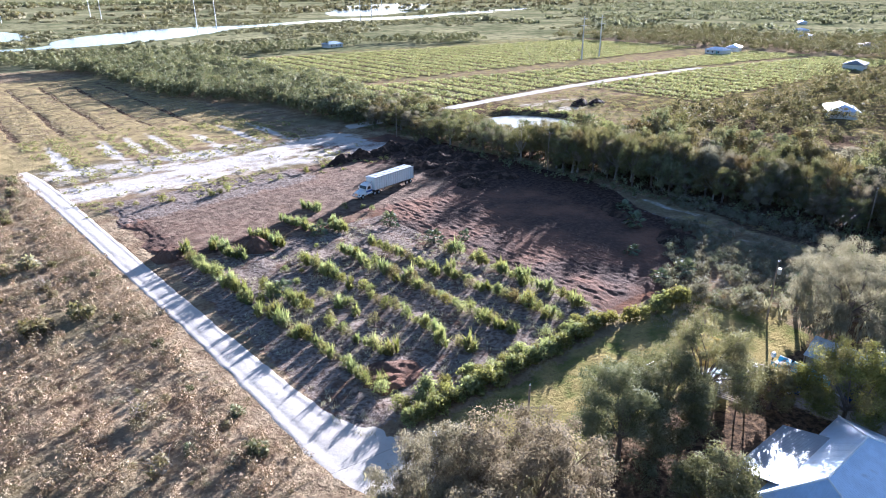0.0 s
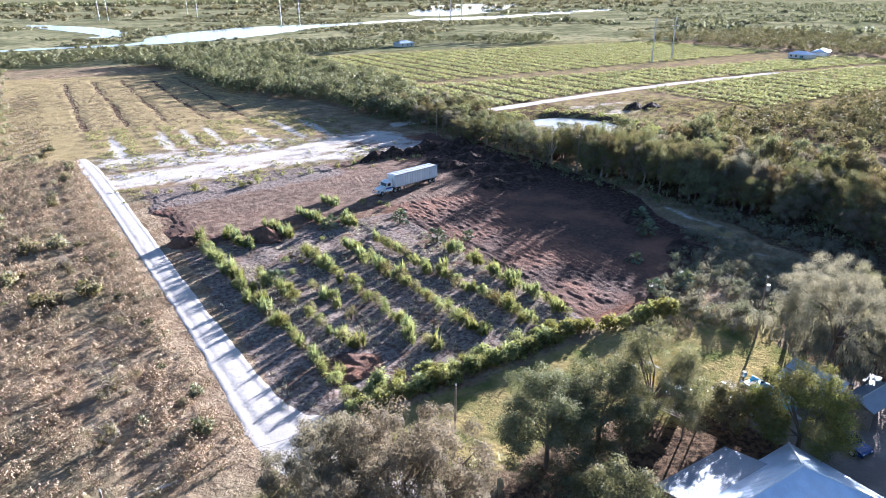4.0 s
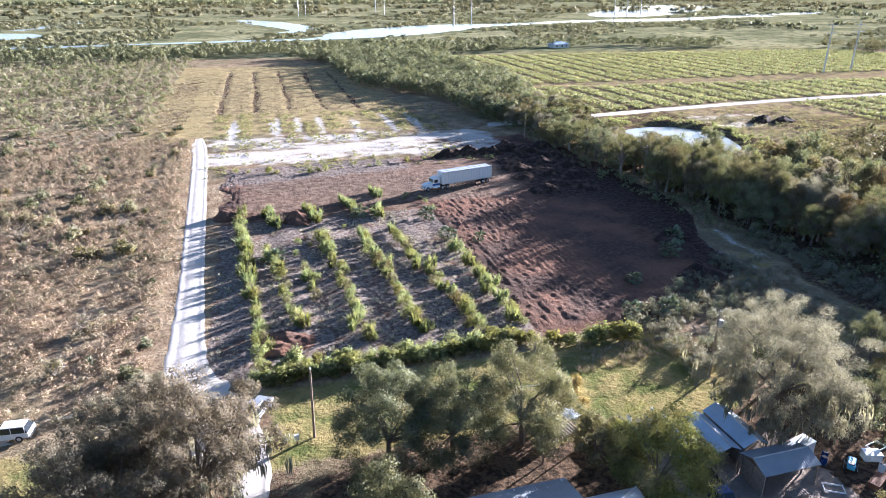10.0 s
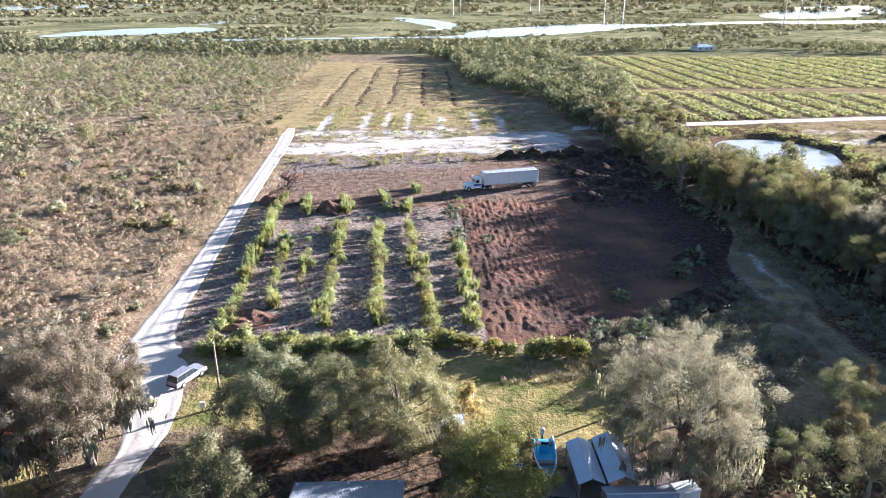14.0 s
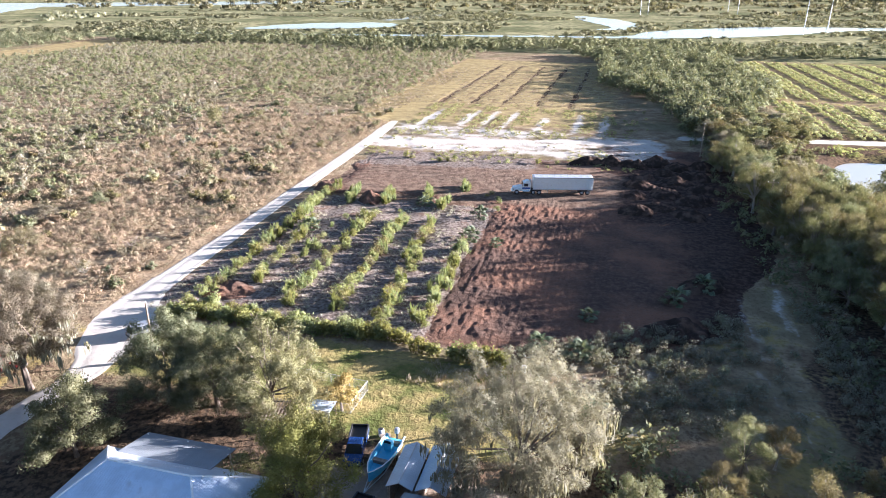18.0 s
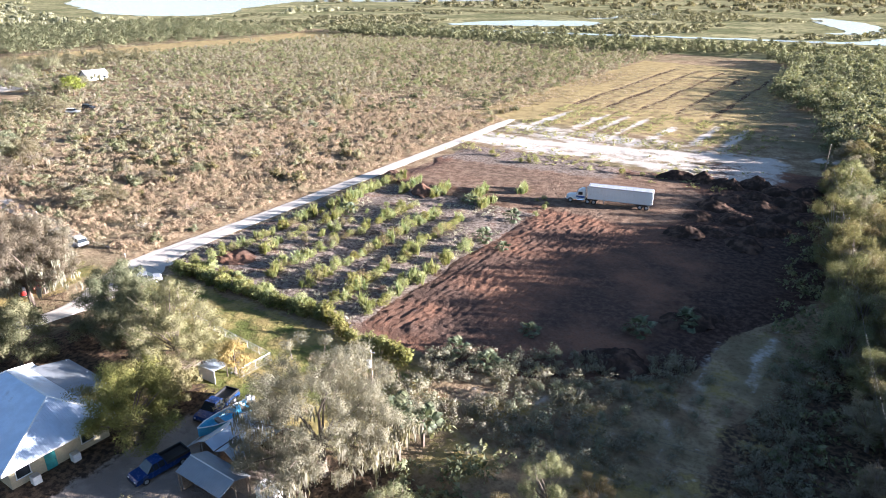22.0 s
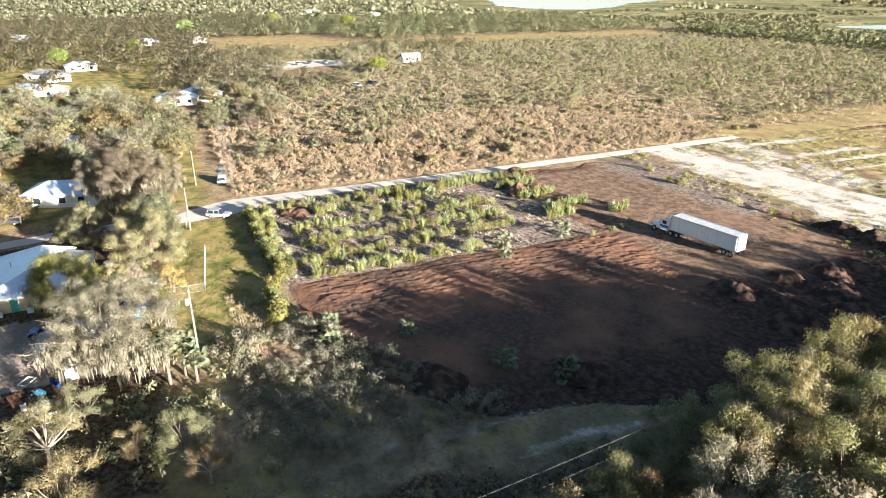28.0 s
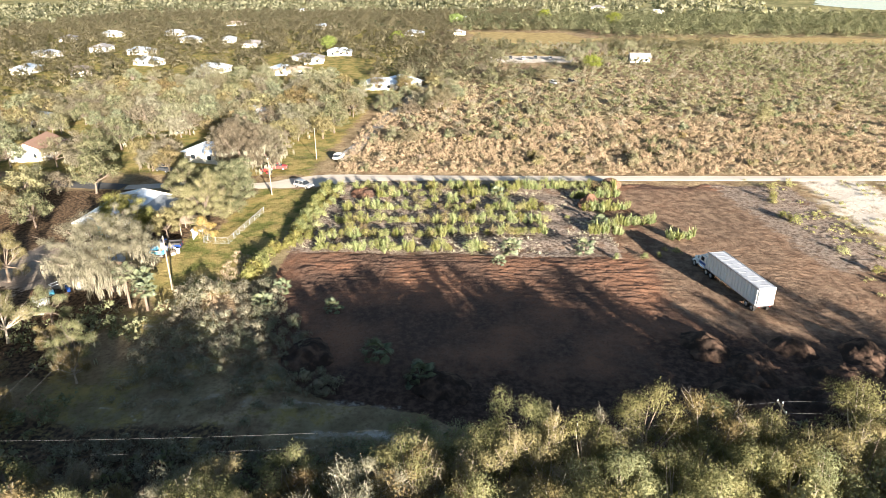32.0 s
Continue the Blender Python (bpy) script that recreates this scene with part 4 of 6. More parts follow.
for i in range(30):
    x = 33 + 36 * (i + rng.uniform(-0.3, 0.3)) / 30
    plant("hedge_shrub", broad[int(rng.integers(0, 3))], x, 46.6 + rng.normal(0, 0.4) + 0.02 * (x - 33), "broad-leaved bright green shrub in the hedge", "shrub", "hedge along the lawn", rng.uniform(0.85, 1.2))
for x, y, s in ((70.5, 45.6, 1.15), (72.6, 45.2, 1.0), (75.4, 45.0, 1.1), (77.4, 45.2, 1.25), (79.6, 45.0, 1.35), (81.4, 44.6, 1.2), (38, 50, 1.1), (36.5, 49, 0.9), (44.5, 50, 0.8), (52, 49, 1.0), (61, 48.6, 1.0), (65, 48, 1.05)):
    plant("hedge_shrub", broad[int(rng.integers(0, 3))], x, y, "bright green leafy shrub by the field's corner", "shrub", "hedge along the lawn", s)

for i in range(18):
    x = 33.5 + 35 * (i + rng.uniform(-0.4, 0.4)) / 18
    plant("shrub", citrus[int(rng.integers(0, 4))], x, 49.2 + rng.normal(0, 0.7), "yellow-green leafy shrub behind the hedge", "shrub", "shrubs behind the hedge", rng.uniform(0.7, 1.25))

# ---- palms ----


def frond_mesh(length, spread=2.3, n=19):
    """A fan leaf on its stalk, in pleated fingers that droop at the tips."""
    v, f = [], []
    stalk = length * 0.5
    for j in range(n):
        a = spread * (j / (n - 1) - 0.5)
        d, s = Vector((math.cos(a), math.sin(a), 0)), Vector((-math.sin(a), math.cos(a), 0)) * length * 0.026
        o, k = Vector((stalk, 0, 0)), len(v)
        ln = length * 0.55 * (1 - 0.18 * abs(a))
        v += [o, o + d * ln * 0.55 - s + Vector((0, 0, -0.02)), o + d * ln + Vector((0, 0, -0.22 * length)), o + d * ln * 0.55 + s + Vector((0, 0, 0.03))]
        f.append((k, k + 1, k + 2, k + 3))
    k = len(v)
    v += [(0, -0.03, 0), (stalk, -0.02, 0), (stalk, 0.02, 0), (0, 0.03, 0)]
    return mesh_of("frond", v, f + [(k, k + 1, k + 2, k + 3)], M["palm"])


fronds = [frond_mesh(1.9), frond_mesh(1.6, 2.6, 17)]


def palm(x, y, trunk, label, n=18, s=1.0, group=""):
    ob = thing("palm", pose(x, y, 0), label, "palm", group)
    r = 0.17 if trunk > 1 else 0.22
    part("trunk", tube([(0, 0, -0.1), (0.04, 0, trunk * 0.5), (0, 0.05, trunk + 0.15)], [r * 1.25, r, r * 0.95], 8), M["bark"], ob)
    for i in range(n):
        tilt = 75 - 105 * (i / n) + rng.uniform(-8, 8)
        m = Matrix.Translation((0, 0, trunk + 0.1)) @ Matrix.Rotation(2.4 * i + rng.uniform(-0.2, 0.2), 4, "Z") @ Matrix.Rotation(-radians(tilt), 4, "Y") @ Matrix.Scale(s * rng.uniform(0.8, 1.1), 4)
        part("frond", fronds[i % 2], None, ob, at=m)
    return ob


for x, y, h, s in ((67.5, 99.3, 0.7, 0.95), (68.3, 86.6, 0.6, 1.0), (54.4, 104.2, 0.5, 0.95), (103.3, 68.6, 0.7, 1.0), (91.2, 60.2, 0.35, 0.75), (85.2, 51.0, 0.4, 0.8), (90.6, 49.8, 0.5, 0.95), (73.6, 84.5, 0.3, 0.7), (37.2, 84.5, 0.4, 0.9), (108, 74.5, 0.6, 0.95)):
    palm(x, y, h * 1.2, "young fan palm growing in the bare field", 20, s * 1.25, "palms in the field")
for x, y, h, s in ((90.4, 32.2, 4.2, 1.15), (92.4, 33.4, 3.2, 1.1), (91.6, 30.4, 5.2, 1.1), (122, 213, 5.5, 1.3)):
    palm(x, y, h, "cabbage palm with a full round head of fan leaves", 24, s)

# ---- mounds ----


def mound(x, y, w, d, h, label, turn=0.0, mat="dark_soil"):
    """A heap of tipped earth: lumpy, ragged at the foot and covered in clods."""
    n = 36
    gx, gy = np.meshgrid(np.linspace(-1, 1, n), np.linspace(-1, 1, n))
    wx, wy = gx * w + x, gy * d + y
    r = np.hypot(gx, gy) * (1 + 0.7 * (fbm(wx, wy, 2.4, 5) - 0.5))
    body = np.clip(1 - r * r, 0, 1) ** 1.25
    z = h * body * (0.5 + 1.0 * fbm(wx, wy, 2.0, 3)) + np.clip(2.5 * body, 0, 1) * (0.3 * np.abs(2 * vnoise(wx, wy, 0.8, 8) - 1) + 0.3 * (fbm(wx, wy, 1.1, 9) - 0.5)) - 0.2 * (body <= 0)
    i = np.arange(n * n).reshape(n, n)
    q = np.stack([i[:-1, :-1], i[:-1, 1:], i[1:, 1:], i[1:, :-1]], 2).reshape(-1, 4)
    ob = solid("soil_mound", (np.stack([gx * w, gy * d, z], 2).reshape(-1, 3), q), M[mat], at=pose(x, y, 0, 0, 0, turn))
    tagged(ob, label, "mound", "soil mounds")


mound(28.7, 110.5, 2.8, 2.5, 1.7, "heap of reddish-brown soil beside the lane", 0, "soil")
mound(42.4, 104.0, 3.0, 2.6, 1.8, "heap of reddish-brown soil among the cane clumps", 0, "soil")
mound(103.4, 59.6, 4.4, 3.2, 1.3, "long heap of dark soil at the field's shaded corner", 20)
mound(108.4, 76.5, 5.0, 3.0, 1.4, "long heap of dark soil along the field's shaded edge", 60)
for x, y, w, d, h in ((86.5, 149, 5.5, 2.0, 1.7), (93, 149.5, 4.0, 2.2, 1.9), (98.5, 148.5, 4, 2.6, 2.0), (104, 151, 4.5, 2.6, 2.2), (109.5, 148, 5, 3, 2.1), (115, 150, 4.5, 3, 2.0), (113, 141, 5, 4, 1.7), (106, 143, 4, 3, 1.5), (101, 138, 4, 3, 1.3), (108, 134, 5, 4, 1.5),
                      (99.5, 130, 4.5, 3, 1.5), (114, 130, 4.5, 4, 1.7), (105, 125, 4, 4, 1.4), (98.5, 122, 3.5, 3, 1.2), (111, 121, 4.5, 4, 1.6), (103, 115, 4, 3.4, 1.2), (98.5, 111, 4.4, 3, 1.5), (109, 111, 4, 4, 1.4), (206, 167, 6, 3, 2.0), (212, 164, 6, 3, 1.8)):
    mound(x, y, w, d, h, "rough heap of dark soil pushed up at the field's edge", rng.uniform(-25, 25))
mound(37.0, 56.0, 4.2, 3.4, 0.8, "low heap of reddish soil beside the hedge", 0, "soil")

# ---- scrub west of the lane ----
tuft = [foliage(clumps(4, 1.3, 1.0, 0.1), 0.45, 34, 0.075, 1.0, 0.4) for _ in range(8)]
near_scrub = lambda x, y: (np.abs(x - 9.2 - 0.4 * np.sin(y * 0.1)) > 0.45) & (np.abs(x - 11.3 - 0.4 * np.sin(y * 0.1)) > 0.45) & (x < 22.2 - 0.032 * (y - 60) - rng.uniform(0.2, 1.5, len(x)))
p = scatter(-46, 22, 45.5, 190, 1.12, 0.5, near_scrub)
p = p[0.6 * fbm(p[:, 0], p[:, 1], 3.5, 31) + 0.4 * fbm(p[:, 0], p[:, 1], 17, 32) + 0.25 * (vnoise(p[:, 0], p[:, 1], 1.1, 5) - 0.5) > 0.38]
stuff("dry_grass", p, tuft, "straw", "dry brown grass tufts covering the abandoned ground", "grass", (0.35, 1.45), 0.35)
p = scatter(-140, 16, 45.5, 330, 2.9, 0.5, lambda x, y: (x < 12) & ((x < -46) | (y > 190)))
stuff("dry_grass", p, [blades(3.0, 0.9, 26, 0.1) for _ in range(4)], "straw", "far dry grass between the scrub bushes", "grass", (0.6, 1.3))
clod = [foliage(clumps(5, 1.5, 0.8, 0.05), 0.45, 52, 0.075, 0.75, 0.4) for _ in range(6)]
p = scatter(-50, 21, 46, 190, 2.3, 0.5, near_scrub)
p = p[(fbm(p[:, 0], p[:, 1], 9, 36) + 0.3 * (vnoise(p[:, 0], p[:, 1], 2.5, 6) - 0.5) > 0.40) & (np.abs(p[:, 0] - 2.0) > 0.8)]
k = rng.uniform(0, 1, len(p)) < 0.72
stuff("dry_grass", p[k], clod, "straw", "golden dry mounds of grass in the abandoned grove", "grass", (0.3, 0.95), 0.3)
stuff("weeds", p[~k], clod, "scrub", "low dull green weeds among the dry grass", "weeds", (0.35, 0.95), 0.3)
scrubs = [bush_meshes(2.6, 1.9, 260, 0.24, leaf) for leaf in ("olive", "scrub", "oak")]
twiggy = [[("branchwork", mesh_of("branchwork", *joined([tube([(0, 0, -0.1), rng.normal(0, 0.5, 3) * (1, 1, 0) + (0, 0, 0.8), rng.normal(0, 1.0, 3) * (1, 1, 0.4) + (0, 0, 1.9)], [0.05, 0.03, 0.012], 3, False) for _ in range(22)]), M["twig"])),
           ("foliage", leafy(bush(2.4, 2.0, 60, 0.18), "scrub"))] for _ in range(3)]
p = scatter(-75, 18, 47, 210, 6.4, 0.5, lambda x, y: (x < 15) & (fbm(x, y, 26, 12) + 0.0016 * (y - 60) - 0.0016 * x + rng.uniform(-0.22, 0.22, len(x)) > 0.53))
for x, y in p[:290]:
    k = rng.uniform()
    if k < 0.72:
        plant("scrub_bush", scrubs[int(rng.integers(0, 3))], x, y, "dull green bush in the dry abandoned grove", "bush", "bushes in the dry grove", rng.uniform(0.55, 1.6))
    else:
        plant("bare_bush", twiggy[int(rng.integers(0, 3))], x, y, "half-dead bush of bare grey twigs", "bush", "bushes in the dry grove", rng.uniform(0.6, 1.2))
for x, y, s in ((18.8, 52.5, 0.95), (19.6, 60, 0.7), (18, 81, 0.6), (17.4, 68, 0.5), (15.5, 92, 0.55), (16.8, 110, 0.5), (13.5, 57, 0.6)):
    plant("scrub_bush", scrubs[2], x, y, "green bush beside the sand lane", "bush", "bushes in the dry grove", s)
low = [foliage(clumps(int(rng.integers(3, 8)), rng.uniform(1.6, 3.2), rng.uniform(1.3, 3.0), 0.2), rng.uniform(0.45, 0.8), 40, 0.15, 0.75, 0.35) for _ in range(10)]
p = scatter(-284, 8, 52, 455, 4.0, 0.5, lambda x, y: ((x < np.interp(y, [50, 60, 82, 122, 187, 205], [-6, -10, -22, -40, -52, -46]) + 26 * (fbm(x, y, 11, 15) - 0.5)) | (y > 205)) & (x < 4 - 0.02 * (y - 200)) & (y > 55 - 0.09 * x) & (fbm(x, y, 30, 13) + 0.3 * (fbm(x, y, 8, 14) - 0.5) + 0.0006 * (y - 150) - 0.0012 * (x + 60) > 0.30 + 0.13 * ramp(np.interp(y, [60, 120, 200], [-45, -98, -125]) - x, 30)) & (rng.uniform(0, 1, len(x)) > 0.1) & ~((x < -150) & (x > -226) & (y > 80) & (y < 126)))
k = rng.uniform(0, 1, len(p)) + 0.25 * (fbm(p[:, 0], p[:, 1], 25, 14) - 0.5) + 0.24 * np.clip((p[:, 1] - 190) / 120, 0, 1) * np.clip((p[:, 0] + 190) / 90, 0, 1)
for lo, hi, mat, label in ((-1, 0.4, "scrub", "dense far scrub of dull olive bushes"), (0.4, 0.72, "dead_scrub", "half-bare grey-beige bushes of the far scrub"), (0.72, 0.9, "green_scrub", "yellow-green bushes among the far scrub"), (0.9, 2, "oak", "dark green bushes among the far scrub")):
    stuff("scrub", p[(k >= lo) & (k < hi)], low, mat, label, "scrub", (0.55, 1.8))
plant("small_tree", bush_meshes(6.5, 8.0, 1600, 0.22, "olive"), -38, 170, "tall golden-brown bush rising from the scrub", turn=0.1)

# ---- woods and marsh far off ----
crown = [foliage(clumps(14, 8, 6.5, 1.2), 1.6, 26, 0.38, 0.75, 0.55) for _ in range(6)]


def belt(x, y):
    left = np.interp(y, [190, 215, 241, 296, 400, 445], [116, 112, 112, 84, 84, 60])
    right = np.interp(y, [190, 212, 288, 432, 445], [124, 140, 160, 150, 150])
    return (x > left) & (x < right)


stuff("woods", scatter(55, 165, 192, 446, 5.2, 0.45, belt), crown, "woods", "belt of woodland between the sandy field and the crop rows", "woods", (0.75, 1.25))
north = scatter(-330, 420, 432, 545, 7.5, 0.5, lambda x, y: (y > 452 - 0.02 * x + 12 * np.sin(x * 0.03)) & (y < 500 + 40 * fbm(x, y, 80, 3) - np.clip(x - 100, 0, 120) * 0.25) & ~((x > 235) & (x < 330) & (y < 470)))
stuff("woods", north, [foliage(clumps(12, 8, 6.5, 1.2), 1.7, 18, 0.48, 0.75, 0.85) for _ in range(6)], "woods", "dark line of woods before the marsh", "woods", (0.7, 1.15))
mang = [foliage(clumps(7, 9, 2.4, 0.1), 2.0, 7, 1.0, 0.5, 0.85) for _ in range(5)]


def off_water(x, y, line, gap):
    ok = np.ones(len(x), dtype=bool)
    for a, b in zip(line[:-1], line[1:]):
        d = np.array([b[0] - a[0], b[1] - a[1]])
        t = np.clip(((x - a[0]) * d[0] + (y - a[1]) * d[1]) / (d @ d), 0, 1)
        ok &= np.hypot(x - a[0] - t * d[0], y - a[1] - t * d[1]) > a[2] + (b[2] - a[2]) * t + gap
    return ok


def dry_land(x, y):
    ok = off_water(x, y, RIVER, 4) & off_water(x, y, BAY, 45)
    ok &= np.hypot((x + 230) / 75, (y - 720) / 90) > 1
    ok &= np.hypot((x - 70) / 38, (y - 870) / 160) > 1
    ok &= np.hypot((x - 690) / 130, (y - 1080) / 110) > 1
    return ok & (fbm(x, y, 95, 41) + 0.35 * (fbm(x, y, 30, 43) - 0.5) > 0.50)


stuff("marsh_bushes", scatter(-650, 900, 520, 1150, 11, 0.5, dry_land), mang, "marsh_leaf", "mangrove bushes scattered over the marsh", "marsh", (0.5, 1.2))
stuff("marsh_bushes", scatter(640, 1900, -200, 1150, 27, 0.5, dry_land), mang, "marsh_leaf", "far wooded marsh to the east", "marsh", (1.0, 2.4))
stuff("marsh_bushes", scatter(-1400, 1800, 1150, 2300, 42, 0.5, dry_land), mang, "marsh_leaf", "far mangrove woods on the horizon", "marsh", (1.4, 3.2))
stuff("woods", scatter(-1500, -640, -600, 900, 26, 0.5, lambda x, y: ((fbm(x, y, 90, 44) > 0.4) | (y < 380)) & off_water(x, y, BAY, 75)), mang, "hazy_leaf", "far wooded suburb", "woods", (1.2, 2.4))
stuff("woods", scatter(-640, -120, -700, -330, 22, 0.5), mang, "hazy_leaf", "far wooded suburb to the south", "woods", (1.0, 2.0))
stuff("woods", scatter(-1500, 2200, 2250, 2500, 30, 0.5), mang, "woods", "line of woods on the horizon", "woods", (2.5, 4.5))

# ---- suburb trees ----
sub = [tree_meshes(10, 8.5, 2.0, 40, 1.4, 80, 0.19, leaf, "bark", moss, 1.8) for leaf, moss in (("grey_oak", 90), ("hazy_leaf", 50), ("oak", 0), ("hazy_leaf", 40), ("olive", 0))]
sub_kind = ["grey live oak with hanging moss among the houses", "spreading grey live oak among the houses", "dark green oak among the houses", "dull green tree among the houses", "olive-brown tree among the houses"]


def open_ground(x, y):
    ok = ~((x > 24) & (x < 38) & (y > -120)) & ~((np.abs(y - 46) < 7) & (x > -110))
    for hx, hy, r in CLEAR:
        ok &= np.hypot(x - hx, y - hy) > r
    return ok


CLEAR = [(56, 14, 13), (11, 12, 12), (-10, -36, 12), (7.8, -36, 10), (-2, -4, 11), (77, 14, 12), (20, 33, 9), (84, 20, 9), (48, 28, 9), (60, 28, 7), (67, 18, 7), (41, 18, 6)]
p = scatter(-112, 66, -72, 44, 7.8, 0.45, open_ground)
p = p[(fbm(p[:, 0], p[:, 1], 34, 51) > 0.34) & ~((p[:, 0] > 36) & (p[:, 1] > 8))]
rng.shuffle(p)
for x, y in p[:275]:
    i = int(rng.integers(0, 5))
    plant("oak", sub[i], x, y, sub_kind[i], group="oaks among the houses", s=rng.uniform(0.65, 1.15))
p = scatter(-120, -40, 50, 72, 9, 0.45)
for x, y in p:
    i = int(rng.integers(0, 5))
    plant("oak", sub[i], x, y, sub_kind[i], group="oaks along the side lane", s=rng.uniform(0.6, 0.95))
for x, y, s in ((-137, 80, 0.9), (-125, 84, 0.8), (-124, 92, 0.75), (-217, 142, 1.1), (-123, 108, 0.9), (-158, 131, 0.8), (-187, 129, 1.0), (-212, 132, 1.1), (-170, 144, 0.9), (-189, 90, 0.9), (-240, 168, 1.0), (-232, 150, 1.0), (-246, 146, 1.1), (-10.5, 56, 0.62), (-6.5, 60.5, 0.66), (-16, 75, 0.5), (-12, 85, 0.45)):
    i = int(rng.integers(0, 4))
    plant("oak", sub[i], x, y, "grey-green oak standing alone over the dry scrub", group="oaks over the scrub", s=s, sz=s * 0.9)
fresh_tree = tree_meshes(10, 9, 1.6, 46, 1.5, 110, 0.19, "fresh")
for x, y, g in ((-434, 56, 1.5), (-246, -16, 1.15), (-158, 134, 1.0), (-446, 195, 1.5), (-300, 20, 1.0), (-520, 140, 1.4)):
    plant("shade_tree", fresh_tree, x, y, "bright green leafy tree among the grey oaks", "tree", "green trees of the suburb", s=g)
far_oak = [foliage(clumps(18, 11, 7.5, 1.0), 1.8, 22, 0.4, 0.75, 0.9) for _ in range(8)]
p = scatter(-640, 60, -330, 140, 13, 0.48, lambda x, y: ((x < -114) | (y < -74)) & (fbm(x, y, 60, 61) > 0.29) & ~((x > -260) & (y > 60)) & ~((x > -388) & (x < -225) & (y > 66)))
stuff("woods", p, far_oak, "hazy_leaf", "grey-green oaks spread over the far suburb", "woods", (0.65, 1.2))
p = scatter(-560, -262, 60, 470, 11, 0.45, lambda x, y: (x < -338) & ((x < -388) | (y > 168)))
stuff("woods", p, far_oak, "woods", "row of dark oaks behind the pasture", "woods", (0.7, 1.2))
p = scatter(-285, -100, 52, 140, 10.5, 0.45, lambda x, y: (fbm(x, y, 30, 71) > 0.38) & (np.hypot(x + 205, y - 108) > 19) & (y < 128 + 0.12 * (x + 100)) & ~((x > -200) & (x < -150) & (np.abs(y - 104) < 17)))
stuff("woods", p, far_oak, "hazy_leaf", "oaks round the sandy yard", "woods", (0.6, 1.0))
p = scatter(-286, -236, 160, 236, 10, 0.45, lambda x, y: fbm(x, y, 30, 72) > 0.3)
stuff("woods", p, far_oak, "hazy_leaf", "grey oaks before the long pasture", "woods", (0.6, 1.05))
p = scatter(178, 640, -40, 430, 11.5, 0.48, lambda x, y: (fbm(x, y, 55, 81) > 0.33) & ~((x < 470) & (y > 128)) | ((x > 470) & (y > 128) & (fbm(x, y, 60, 82) > 0.30)))
p = p[(np.hypot(p[:, 0] - 173, p[:, 1] - 81) > 26) & (np.hypot(p[:, 0] - 270, p[:, 1] - 94) > 12)]
stuff("woods", p, far_oak, "woods", "trees and woods east of the crop field", "woods", (0.6, 1.1))
p = scatter(178, 360, 95, 150, 9, 0.45, lambda x, y: y < 128)
stuff("woods", p, far_oak, "olive", "olive trees south of the crop field", "woods", (0.45, 0.85))

# ---- crop rows ----
leafrow = [foliage(np.array([[0, 0, 0.5], [0.2, 0.5, 0.42]]), 0.55, 7, 0.34, 0.75, 0.5) for _ in range(4)]
for y0, y1 in ((198, 268), (276, 428)):
    rows = []
    for i in range(78):
        x = 155 + (i // 3) * 12.4 + (i % 3) * 2.9
        bank = 193 + 0.12 * (x - 150) - 0.0006 * max(0, x - 200) ** 2
        lo = y0 if y0 > 210 else (198 if x < 245 else 140)
        ys = np.arange(lo + rng.uniform(0, 3), y1 - 0.11 * (x - 160), 1.15)
        ys = ys[(rng.uniform(0, 1, len(ys)) > 0.1) & (np.abs(ys - bank) > 5)]
        rows.append(np.stack([x + rng.normal(0, 0.2, len(ys)), ys], 1))
    stuff("crop", np.concatenate(rows), leafrow, "crop", "long rows of low yellow-green crop plants", "crop", (0.85, 1.4))

# ---- rough grass by the woods and field edges ----
p = scatter(84, 127, 36, 92, 1.45, 0.5, lambda x, y: (fbm(x, y, 7, 15) > 0.30) & (y < 51.5 + 0.62 * np.maximum(x - 88, 0)) & (np.abs(x - 113) > 1.1) & (np.abs(x - 118.6) > 1.4) & (np.abs(x - 115.8) > 1.2) & ((y > 38) | (x < 92)))
stuff("rough_grass", p, [foliage(clumps(5, 1.3, 1.0, 0.12), 0.55, 52, 0.085, 0.9, 0.55) for _ in range(8)], "tussock", "dull rough grass in rounded tussocks in the shaded corner", "grass", (0.7, 1.5))
p = scatter(72, 96, 39.5, 44, 1.2, 0.5)
stuff("rough_grass", p, [blades(1.5, 0.9, 44, 0.04) for _ in range(4)], "straw", "straw-coloured grass along the lawn's edge", "grass", (0.4, 1.1))
p = scatter(22, 104, 142, 233, 1.5, 0.5, lambda x, y: (fbm(x, y, 8, 16) > 0.45) & (np.abs(y - (158 + 0.28 * (x - 24))) > 4) & ((y > 172) | (y < 153) | (fbm(x, y, 5, 18) > 0.6)) & (np.abs(np.mod(x - 28.8, 7.3) - 3.6) < 2.6))
stuff("rough_grass", p, [foliage(clumps(4, 1.4, 0.4, 0.03), 0.42, 16, 0.13) for _ in range(6)], "crop", "patchy low green weeds on the white sand", "weeds", (0.4, 1.0))
p = scatter(5, 95, 232, 375, 2.3, 0.5)
stuff("dry_grass", p, [blades(2.2, 0.45, 20, 0.1) for _ in range(4)], "straw", "dry grass on the far field", "grass", (0.4, 1.0))
p = scatter(28, 69, 48, 106, 1.25, 0.5, lambda x, y: fbm(x, y, 6, 17) > 0.42)
stuff("weeds", p, [blades(1.2, 0.5, 24, 0.04) for _ in range(4)], "pale_grass", "small pale weeds and stalks between the shrub rows", "weeds", (0.4, 1.2))
